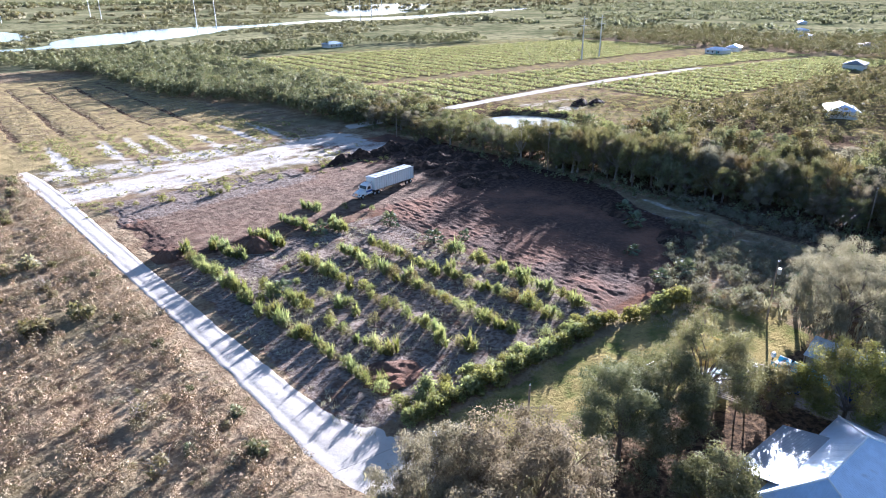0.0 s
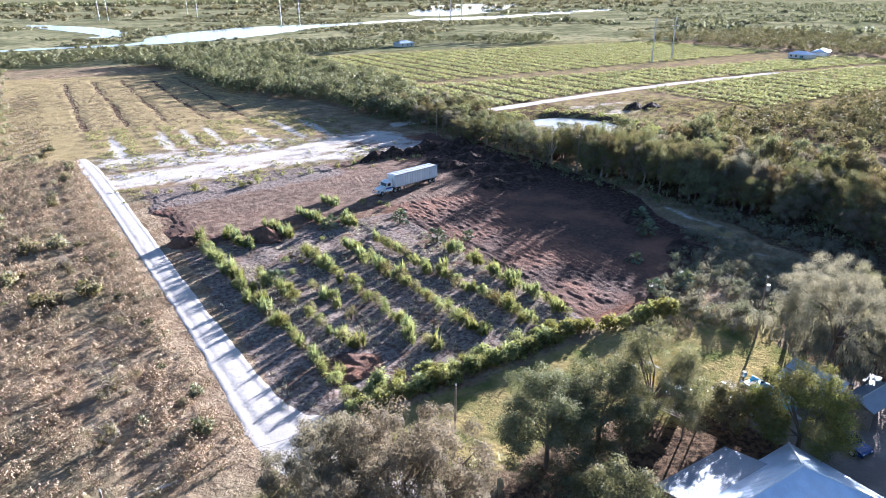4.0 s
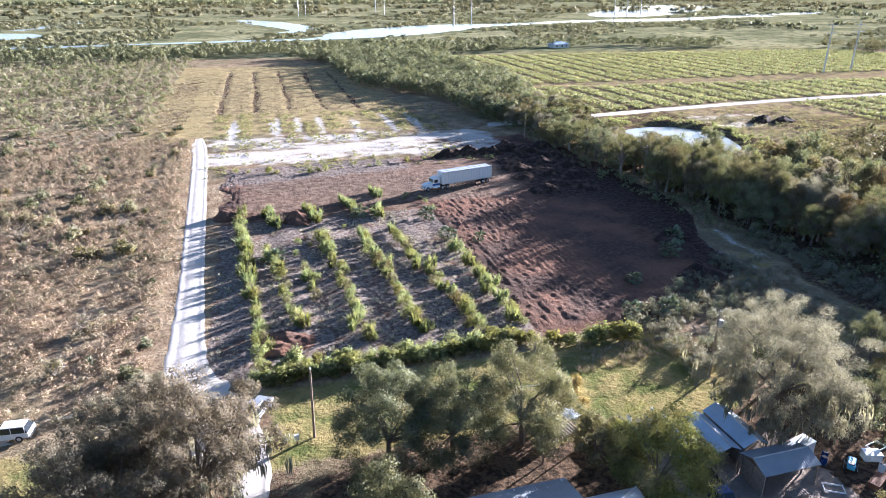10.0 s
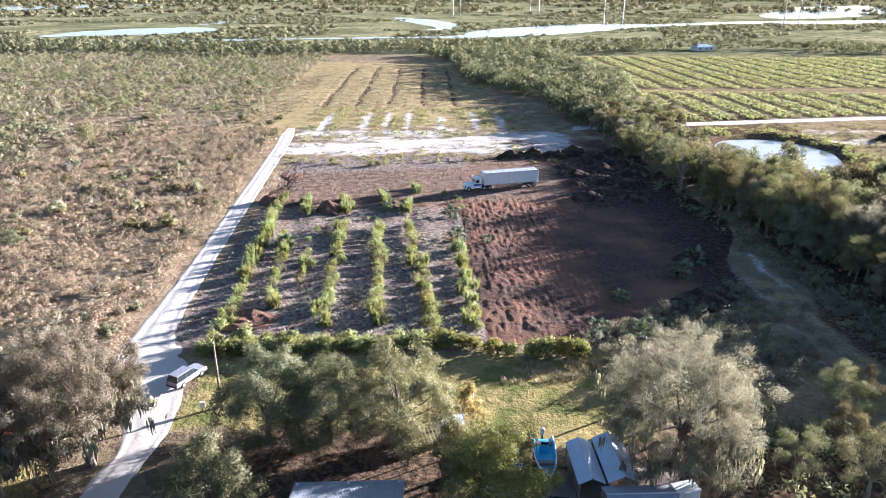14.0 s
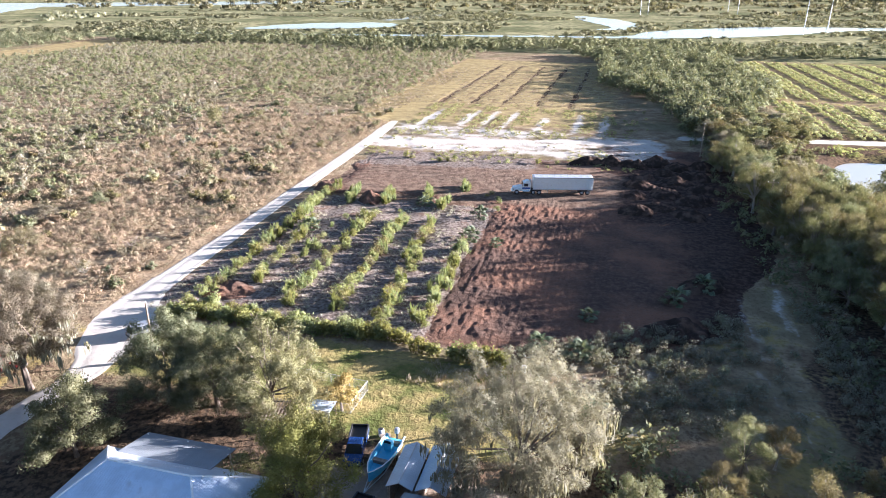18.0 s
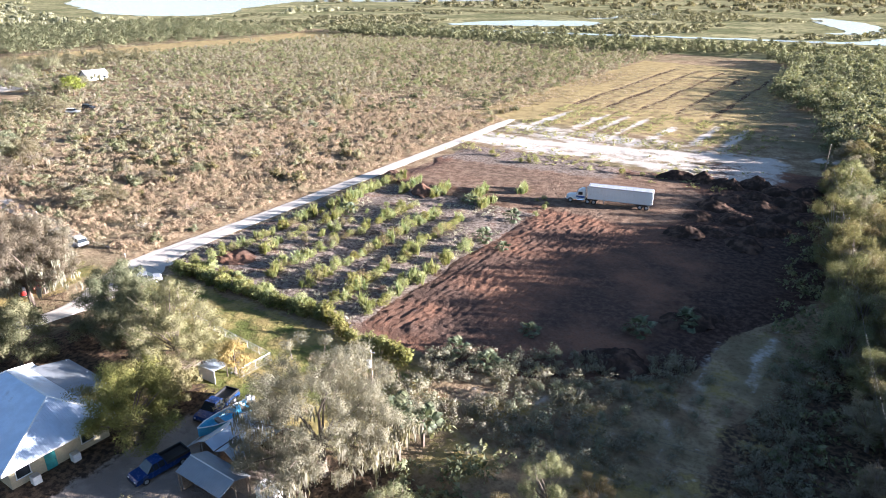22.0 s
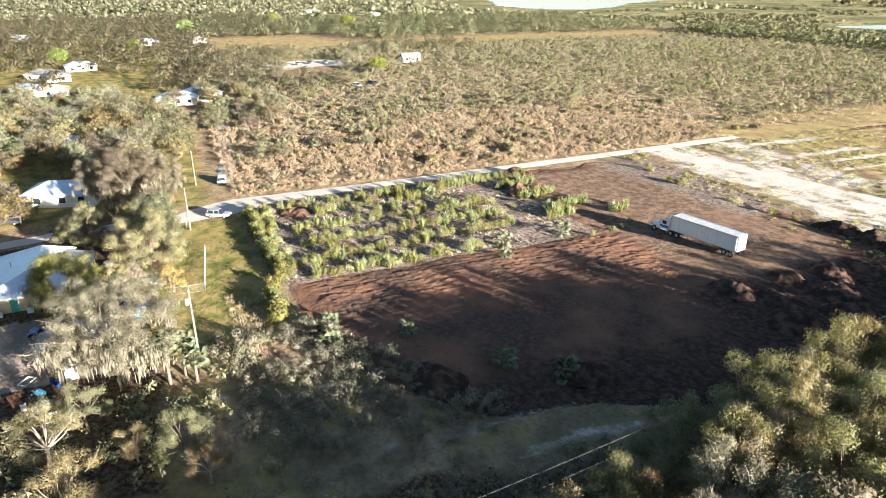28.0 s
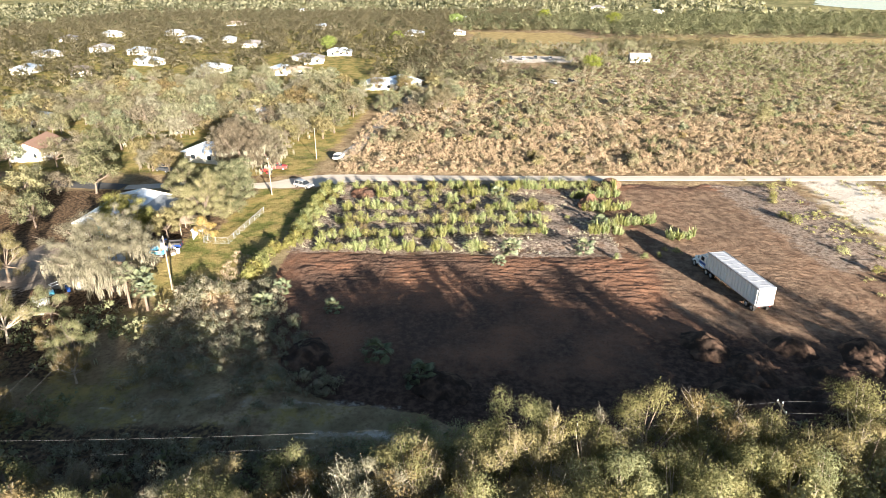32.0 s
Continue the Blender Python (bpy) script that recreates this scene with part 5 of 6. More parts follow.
for x, y in ((48, 141), (50, 141.5), (52, 142), (38, 143), (40, 142.6), (66, 144), (74, 145.5), (79, 146), (30, 146), (33, 145)):
    plant("shrub", citrus[int(rng.integers(0, 4))], x, y, "yellow-green bush on the bare strip before the sand", "shrub", "bushes before the sand", rng.uniform(0.7, 1.2))

under = [foliage(clumps(6, 3.0, 1.9, 0.2), 0.8, 10, 0.26) for _ in range(5)]
p = scatter(108, 172, 20, 215, 3.4, 0.5, lambda x, y: (x > np.interp(y, [20, 34, 64, 76, 100, 130, 150, 215], [112, 124, 122, 118.5, 117, 116.5, 116.5, 114])) & (x < 150) & (np.hypot(x - 163, y - 152) > 24))
stuff("undergrowth", p, under, "woods", "dark undergrowth of bushes beneath the woods", "bushes", (0.6, 1.3))
p = scatter(94, 130, -2, 36, 2.3, 0.5, lambda x, y: (fbm(x, y, 9, 19) > 0.36) & (np.hypot(x - 107, y - 31.5) > 2))
stuff("undergrowth", p, under, "woods", "dark shaded bushes and weeds below the mossy oak", "bushes", (0.5, 1.15))
a = rng.uniform(0, 6.28, 150)
r = rng.uniform(1.15, 1.6, 150)
p = np.stack([163 + 15 * r * np.cos(a), 152 + 20 * r * np.sin(a)], 1)
stuff("bank_bushes", p[p[:, 0] > 150], under, "shrub", "green bushes and tall grass round the pond", "bushes", (0.5, 1.3))
p = scatter(176, 236, 128, 192, 3.6, 0.5, lambda x, y: (fbm(x, y, 16, 91) > 0.42) & (np.abs(y - 193 - 0.12 * (x - 150)) > 6))
stuff("bank_bushes", p, under, "olive", "olive weeds on the rough bank beside the pond", "bushes", (0.3, 0.9))

# ---- paints and building materials ----
M.update(
    white=plain("white_paint", (0.78, 0.78, 0.76), 0.45, vary=0.12, dirt=(0.5, 0.45, 0.38)),
    truck_blue=plain("truck_blue", (0.03, 0.10, 0.32), 0.3, vary=0.1),
    steel=plain("steel", (0.55, 0.56, 0.58), 0.38, 0.8, 0.2), chrome=plain("chrome", (0.8, 0.8, 0.8), 0.15, 1.0, 0.05),
    rubber=plain("rubber", (0.022, 0.02, 0.019), 0.85, vary=0.3), black=plain("black_paint", (0.02, 0.02, 0.022), 0.5, vary=0.3),
    glass=plain("dark_glass", (0.02, 0.025, 0.03), 0.08, vary=0.1), tarp=plain("tarp", (0.36, 0.38, 0.42), 0.7, vary=0.25, scale=1.5, bump=0.3),
    red=plain("red_paint", (0.40, 0.03, 0.025), 0.4, vary=0.15), orange=plain("orange_lens", (0.7, 0.22, 0.03), 0.3),
    silver=plain("silver_paint", (0.42, 0.42, 0.43), 0.3, 0.5, 0.1), dark_grey=plain("dark_grey_paint", (0.06, 0.065, 0.075), 0.3, 0.3, 0.1),
    blue=plain("blue_paint", (0.012, 0.04, 0.15), 0.25, vary=0.12), sky_blue=plain("boat_blue", (0.10, 0.42, 0.62), 0.4, vary=0.15, dirt=(0.25, 0.33, 0.35)),
    wood=plain("weathered_wood", (0.27, 0.21, 0.16), 0.85, vary=0.4, scale=5, bump=0.4), pole=plain("pole_wood", (0.26, 0.20, 0.145), 0.9, vary=0.4, scale=4, bump=0.4),
    wire=plain("wire", (0.06, 0.06, 0.06), 0.6), galv=plain("galvanised", (0.5, 0.51, 0.52), 0.45, 0.6, 0.2),
    cream=plain("cream_wall", (0.55, 0.46, 0.30), 0.8, vary=0.2, scale=1.2, dirt=(0.36, 0.29, 0.2)), teal=plain("teal_paint", (0.05, 0.28, 0.27), 0.5),
    stucco=plain("white_stucco", (0.70, 0.67, 0.60), 0.85, vary=0.12, scale=1.5), brown_roof=plain("brown_shingles", (0.22, 0.13, 0.09), 0.9, vary=0.3, scale=6, bump=0.4),
    grey_roof=plain("grey_shingles", (0.22, 0.21, 0.21), 0.9, vary=0.3, scale=6, bump=0.4), tan_roof=plain("tan_shingles", (0.34, 0.27, 0.21), 0.9, vary=0.3, scale=6, bump=0.4),
    concrete=plain("concrete", (0.42, 0.40, 0.37), 0.85, vary=0.2, scale=1.2, bump=0.2), rust=plain("rusty_iron", (0.22, 0.10, 0.05), 0.85, 0.2, 0.4),
    asphalt=plain("asphalt", (0.06, 0.06, 0.062), 0.9, vary=0.3, scale=0.8, bump=0.3),
)


def sheet_mat(name, col, rough, pitch=0.25):
    """Ribbed metal sheeting, its ribs running down the slope (object y or x by the mesh's own u)."""
    k = Nodes(name)
    p = k.n("TexCoord").outputs["UV"]
    sep = k.n("SeparateXYZ", Vector=p)
    saw = k.math("PINGPONG", sep.outputs[0], pitch / 2)
    rib = k.step(saw, pitch * 0.36, pitch * 0.47)
    dirt = k.noise(0.5, 5, k.place(), 0.65)
    c = k.mix(k.step(dirt, 0.35, 0.7), tuple(0.82 * x for x in col), col)
    k.put(k.b.inputs["Base Color"], k.mix(k.math("MULTIPLY", k.step(dirt, 0.6, 0.75), 0.35), c, (0.24, 0.20, 0.17)))
    k.put(k.b.inputs["Roughness"], k.math("MULTIPLY_ADD", dirt, 0.3, rough - 0.15))
    k.b.inputs["Metallic"].default_value = 0.35
    k.bump(rib, 0.8, 0.03)
    return k.m


# white metal whose bluish base colour carries the sky it reflects
M["sheet"] = sheet_mat("sky_tinted_roofing", (0.62, 0.70, 0.80), 0.4)
M["old_sheet"] = sheet_mat("weathered_metal_roofing", (0.50, 0.56, 0.63), 0.45)
M["grey_sheet"] = sheet_mat("grey_metal_roofing", (0.30, 0.32, 0.34), 0.55)


def slope(name, corners, mat, parent, label="", thick=0.06):
    """A flat roof slope with thickness; corners: eave start, eave end, then the upper edge back. u runs along the eave."""
    c = [Vector(p) for p in corners]
    n = (c[1] - c[0]).cross(c[-1] - c[0]).normalized()
    if n.z < 0:
        n = -n
    lo = [p - n * thick for p in c]
    k = len(c)
    ob = part(name, (np.array([*c, *lo]), [tuple(range(k)), tuple(range(2 * k - 1, k - 1, -1))] + [(i, i + k, (i + 1) % k + k, (i + 1) % k) for i in range(k)]), M[mat], parent, label)
    e = (c[1] - c[0]).normalized()
    s = n.cross(e)
    uv = ob.data.uv_layers.new()
    for loop in ob.data.loops:
        q = ob.data.vertices[loop.vertex_index].co - c[0]
        uv.data[loop.index].uv = (q.dot(e) + 100, q.dot(s))
    return ob


def beam(a, b, r, n=6):
    return tube([a, b], r, n)


def window(parent, x, y, z, w, h, face, frame_mat="white"):
    """A window on a wall whose outside points along face (a unit x or y way)."""
    fx, fy = face
    m = Matrix.Translation((x, y, z)) @ Matrix(((-fy, fx, 0, 0), (fx, fy, 0, 0), (0, 0, 1, 0), (0, 0, 0, 1)))
    ob = part("window", moved(joined([box(-w / 2 - 0.08, -w / 2, -0.02, 0.06, 0, h), box(w / 2, w / 2 + 0.08, -0.02, 0.06, 0, h), box(-w / 2 - 0.08, w / 2 + 0.08, -0.02, 0.06, h, h + 0.08), box(-w / 2 - 0.12, w / 2 + 0.12, -0.02, 0.1, -0.08, 0)]), m), M[frame_mat], parent)
    part("pane", moved(box(-w / 2, w / 2, -0.01, 0.02, 0, h), m), M["glass"], ob)


STREET = [(35, -0.5, 2.0), (34, -10, 2.4), (31, -30, 2.4), (31, -60, 2.4), (31, -120, 2.4)]
tagged(solid("street", ribbon(STREET, 2.0, 6, 0.05, 0.3), M["asphalt"], smooth=True), "narrow grey asphalt street between the houses", "road", kind="structure")

# ---- metal-roofed house ----
house = thing("house", pose(0, 0, 0), "long low house with a white metal roof tinted by reflected sky", "house")
part("wall", box(48.6, 64.2, 6.8, 16.4, -0.3, 2.75), M["cream"], house)
part("rear_wing_wall", box(50.6, 59.0, 16.45, 19.0, -0.3, 2.5), M["cream"], house)
X0, X1, Y0, Y1, ZE, ZR, RX0, RX1, RY = 47.8, 65.2, 6.0, 17.2, 2.75, 5.2, 51.6, 60.0, 13.2
slope("roof_slope", [(X0, Y0, ZE), (X1, Y0, ZE), (RX1, RY, ZR), (RX0, RY, ZR)], "sheet", house)
slope("roof_slope", [(X1, Y1, ZE), (X0, Y1, ZE), (RX0, RY, ZR), (RX1, RY, ZR)], "sheet", house)
slope("roof_slope", [(X0, Y1, ZE), (X0, Y0, ZE), (RX0, RY, ZR)], "sheet", house)
slope("roof_slope", [(X1, Y0, ZE), (X1, Y1, ZE), (RX1, RY, ZR)], "sheet", house)
slope("porch_roof", [(59.8, 20.2, 2.55), (50.0, 20.2, 2.55), (50.0, 14.9, 3.75), (59.8, 14.9, 3.75)], "grey_sheet", house, "weathered grey metal porch roof")
for a, b in (((RX0, RY, ZR), (RX1, RY, ZR)), ((X0, Y0, ZE), (RX0, RY, ZR)), ((X0, Y1, ZE), (RX0, RY, ZR)), ((X1, Y0, ZE), (RX1, RY, ZR)), ((X1, Y1, ZE), (RX1, RY, ZR))):
    part("ridge_cap", beam(a, b, 0.1, 6), M["white"], house)
for a, b in (((X0, Y0, ZE - 0.08), (X1, Y0, ZE - 0.08)), ((X1, Y0, ZE - 0.08), (X1, Y1, ZE - 0.08)), ((X0, Y0, ZE - 0.08), (X0, Y1, ZE - 0.08))):
    part("fascia", beam(a, b, 0.09, 4), M["white"], house)
for y in (8.0, 14.2):
    window(house, 64.21, y, 0.95, 1.2, 1.1, (1, 0))
for x in (51.5, 55.5, 60):
    window(house, x, 6.79, 0.95, 1.3, 1.1, (0, -1))
door = part("door", box(64.2, 64.27, 10.0, 11.0, 0, 2.05), M["teal"], house, "teal painted door")
part("handle", box(64.27, 64.33, 10.82, 10.9, 0.98, 1.06), M["chrome"], door)
part("vent_pipe", tube([(56.5, 9.5, 4.2), (56.5, 9.5, 5.0)], 0.09, 8), M["steel"], house)
part("vent_pipe", tube([(60.8, 13.6, 4.2), (60.8, 13.6, 4.9)], 0.09, 8), M["steel"], house)
for x in (50.3, 54.8, 59.3):
    part("porch_post", box(x - 0.07, x + 0.07, 19.7, 19.84, -0.2, 2.75), M["white"], house)
for y, label in ((8.6, "white washing machine standing outside the house"), (12.4, "white air conditioner beside the house wall")):
    ob = thing("appliance", pose(65.0, y, 0), label, "appliance")
    part("case", box(-0.36, 0.36, -0.38, 0.38, -0.05, 0.95, 0.03), M["white"], ob)
    part("lid", box(-0.34, 0.34, -0.36, 0.36, 0.955, 0.985), M["steel"], ob)


# ---- sheds ----


def gable_shed(x0, x1, y0, y1, ze, zr, along, mat, label, posts=True):
    """An open-sided shed with a gabled metal roof on posts."""
    ob = thing("shed", pose(0, 0, 0), label, "shed", "sheds under the oak")
    mx, my = (x0 + x1) / 2, (y0 + y1) / 2
    if along == "y":
        a, b = (mx, y0, zr), (mx, y1, zr)
        slope("roof_slope", [(x0, y1, ze), (x0, y0, ze), a, b], mat, ob)
        slope("roof_slope", [(x1, y0, ze), (x1, y1, ze), b, a], mat, ob)
    else:
        a, b = (x0, my, zr), (x1, my, zr)
        slope("roof_slope", [(x0, y0, ze), (x1, y0, ze), b, a], mat, ob)
        slope("roof_slope", [(x1, y1, ze), (x0, y1, ze), a, b], mat, ob)
    part("ridge_cap", beam(a, b, 0.07), M["galv"], ob)
    for x in (x0 + 0.15, x1 - 0.15):
        for y in np.linspace(y0 + 0.15, y1 - 0.15, 3):
            part("post", box(x - 0.06, x + 0.06, y - 0.06, y + 0.06, -0.2, ze), M["wood"], ob)
    if posts:
        part("back_wall", box(x0 + 0.25, x0 + 0.3, y0 + 0.3, y1 - 0.3, 0, ze - 0.1), M["wood"], ob)
        part("back_wall", box(x0 + 0.3, x1 - 0.3, y1 - 0.35, y1 - 0.3, 0, ze - 0.1), M["wood"], ob)
    return ob


gable_shed(75.3, 77.8, 19.2, 25.0, 2.4, 3.0, "y", "old_sheet", "open shed with a blue-grey metal gable roof")
gable_shed(78.0, 80.9, 19.2, 25.5, 2.45, 3.2, "y", "old_sheet", "metal-roofed shed joined beside another")
gable_shed(77.2, 83.4, 15.4, 18.9, 2.4, 3.1, "x", "grey_sheet", "dark grey metal-roofed lean shed with firewood")
wood_pile = thing("firewood_pile", pose(80.6, 14.7, 0), "stack of pale split firewood under the shed's edge", "firewood")
for i in range(14):
    part("log", tube([(-0.9 + (i % 7) * 0.27, -0.45, 0.14 + 0.25 * (i // 7)), (-0.9 + (i % 7) * 0.27, 0.45, 0.14 + 0.25 * (i // 7))], 0.125, 7), M["wood"], wood_pile)
canopy = thing("lean_to", pose(64.2, 29.6, 0, 0, 0, 4), "small white-roofed lean-to inside the wire pen", "shed")
slope("roof_slope", [(-1.5, 1.1, 1.75), (1.5, 1.1, 1.75), (1.5, -1.1, 2.0), (-1.5, -1.1, 2.0)], "sheet", canopy)
part("wall", box(-1.35, 1.35, -0.95, -0.9, -0.1, 1.75), M["white"], canopy)
for x in (-1.35, 1.35):
    part("post", box(x - 0.05, x + 0.05, 0.9, 1.0, -0.1, 1.72), M["wood"], canopy)
arbour = thing("arbour", pose(61.6, 27.0, 0, 0, 0, 12), "slatted timber arbour over a dirt patio", "pergola")
for x in (-2, 2):
    for y in (-1.6, 1.6):
        part("post", box(x - 0.07, x + 0.07, y - 0.07, y + 0.07, -0.2, 2.4), M["wood"], arbour)
for y in (-1.6, 1.6):
    part("rail", box(-2.3, 2.3, y - 0.05, y + 0.05, 2.405, 2.55), M["wood"], arbour)
for i in range(13):
    part("slat", box(-2.25 + i * 0.37, -2.13 + i * 0.37, -2.0, 2.0, 2.555, 2.62), M["wood"], arbour)

# ---- wire pen ----
fence = thing("wire_fence", pose(0, 0, 0), "galvanised chain-link pen on the lawn", "fence")
line = [(50.5, 37.2), (67.2, 36.0), (66.9, 31.3), (62.5, 31.2)]
for (ax, ay), (bx, by) in zip(line[:-1], line[1:]):
    n = max(1, round(math.hypot(bx - ax, by - ay) / 2.4))
    for i in range(n + 1):
        x, y = ax + (bx - ax) * i / n, ay + (by - ay) * i / n
        part("post", tube([(x, y, -0.2), (x, y, 1.3)], 0.035, 6), M["galv"], fence)
    part("top_rail", beam((ax, ay, 1.27), (bx, by, 1.27), 0.025), M["galv"], fence)
    part("bottom_wire", beam((ax, ay, 0.08), (bx, by, 0.08), 0.012, 4), M["galv"], fence)
    wires, length = [], math.hypot(bx - ax, by - ay)
    for k in range(int(length / 0.28)):
        u0, u1, u2 = k * 0.28 / length, min(1, (k * 0.28 + 1.2) / length), max(0, (k * 0.28 - 1.2) / length)
        for u in (u1, u2):
            wires.append(beam((ax + (bx - ax) * k * 0.28 / length, ay + (by - ay) * k * 0.28 / length, 0.06), (ax + (bx - ax) * u, ay + (by - ay) * u, 1.26), 0.005, 3))
    tagged(part("mesh", joined(wires), M["galv"], fence), kind="stuff")


# ---- poles and wires ----


def utility_pole(x, y, h, label, lean=0.0, can=False, arm=False):
    ob = thing("utility_pole", pose(x, y, 0, 0, lean, 0), label, "utility pole", "utility poles")
    part("shaft", tube([(0, 0, -0.3), (0, 0, h * 0.5), (0, 0, h)], [0.15, 0.125, 0.095], 10), M["pole"], ob)
    part("insulator", tube([(0, 0, h), (0, 0, h + 0.09), (0, 0, h + 0.2)], [0.05, 0.08, 0.04], 8), M["white"], ob)
    if can:
        part("transformer", tube([(0.0, -0.38, h - 1.75), (0, -0.38, h - 1.7), (0, -0.38, h - 0.95), (0, -0.38, h - 0.88)], [0.2, 0.26, 0.26, 0.2], 14), M["galv"], ob, "grey transformer can")
        part("bracket", box(-0.04, 0.04, -0.2, 0.1, h - 1.4, h - 1.3), M["steel"], ob)
        part("bracket", tube([(0, 0, h - 0.1), (0.5, 0, h - 0.02)], 0.03, 6), M["steel"], ob)
    if arm:
        part("crossarm", box(-1.0, 1.0, -0.06, 0.06, h - 0.5, h - 0.38), M["pole"], ob)
        for dx in (-0.9, 0.9):
            part("insulator", tube([(dx, 0, h - 0.38), (dx, 0, h - 0.2)], [0.06, 0.04], 8), M["white"], ob)


def wire(a, b, sag, label="thin dark overhead wire between two poles"):
    a, b = Vector(a), Vector(b)
    pts = [a.lerp(b, t / 14) - Vector((0, 0, sag * 4 * (t / 14) * (1 - t / 14))) for t in range(15)]
    tagged(solid("overhead_wire", tube(pts, 0.012, 4), M["wire"]), label, "wire", "overhead wires")


utility_pole(39.0, 35.3, 8.2, "slim wooden utility pole on the lawn's corner", 1.0)
utility_pole(85.5, 33.9, 8.7, "wooden utility pole with a transformer by the mossy oak", 0, True)
utility_pole(132.0, 38.0, 9.0, "wooden utility pole standing in the woods", 0, False)
utility_pole(123.0, 108.8, 9.3, "wooden utility pole with a crossarm above the woods' edge", 0, False, True)
utility_pole(116.5, 166.0, 9.0, "wooden utility pole at the woods' northern end")
wire((39.0, 35.3, 8.35), (85.5, 33.9, 8.85), 0.9)
wire((39.0, 35.3, 6.9), (85.5, 33.9, 6.9), 1.1)
wire((85.5, 33.9, 8.85), (132, 38, 9.2), 0.6)
wire((85.5, 33.9, 6.9), (132, 38, 7.4), 0.7)
wire((132, 38, 9.2), (123, 108.8, 9.5), 1.0)
wire((132, 38, 7.6), (123.9, 108.8, 8.9), 1.1)
wire((123, 108.8, 9.5), (116.5, 166, 9.2), 0.8)
wire((123.9, 108.8, 8.9), (116.5, 166, 7.9), 0.9)
wire((39.0, 35.3, 8.35), (9.0, 38.0, 8.2), 0.5)
utility_pole(9.0, 38.0, 8.0, "wooden utility pole beside the side lane")
meter = thing("meter_box", pose(37.2, 34.6, 0), "small pale meter box on a post in the grass", "meter box")
part("post", box(-0.06, 0.06, -0.06, 0.06, -0.2, 0.6), M["wood"], meter)
part("case", box(-0.28, 0.28, -0.16, 0.16, 0.605, 1.25, 0.03), M["white"], meter)
for x, y, h in ((290, 819, 42), (313, 817, 42), (503, 793, 42), (520, 791, 42), (581, 856, 42), (277, 1212, 46), (262, 1215, 46), (341, 278, 26), (365, 283, 26), (120, 1150, 44), (132, 1152, 44)):
    ob = thing("transmission_pole", pose(x, y, 0), "tall pale steel power-line pole over the marsh", "power pole", "transmission poles")
    part("shaft", tube([(0, 0, -0.5), (0, 0, h)], [0.55, 0.25], 10), M["galv"], ob)
    for z in (h - 1.5, h - 5.5):
        part("arm", box(-3.2, 3.2, -0.12, 0.12, z, z + 0.3), M["galv"], ob)


# ---- vehicles ----


def wheel(parent, x, y, r, w, rim="steel"):
    ob = part("wheel", tube([(x, y - w / 2, r), (x, y - w * 0.35, r), (x, y + w * 0.35, r), (x, y + w / 2, r)], [r * 0.9, r, r, r * 0.9], 18), M["rubber"], parent)
    s = 1 if y > 0 else -1
    part("rim", tube([(x, y + s * (w / 2 + 0.004), r), (x, y + s * (w / 2 + 0.03), r), (x, y + s * (w / 2 + 0.035), r)], [r * 0.58, r * 0.52, r * 0.3], 14), M[rim], ob)


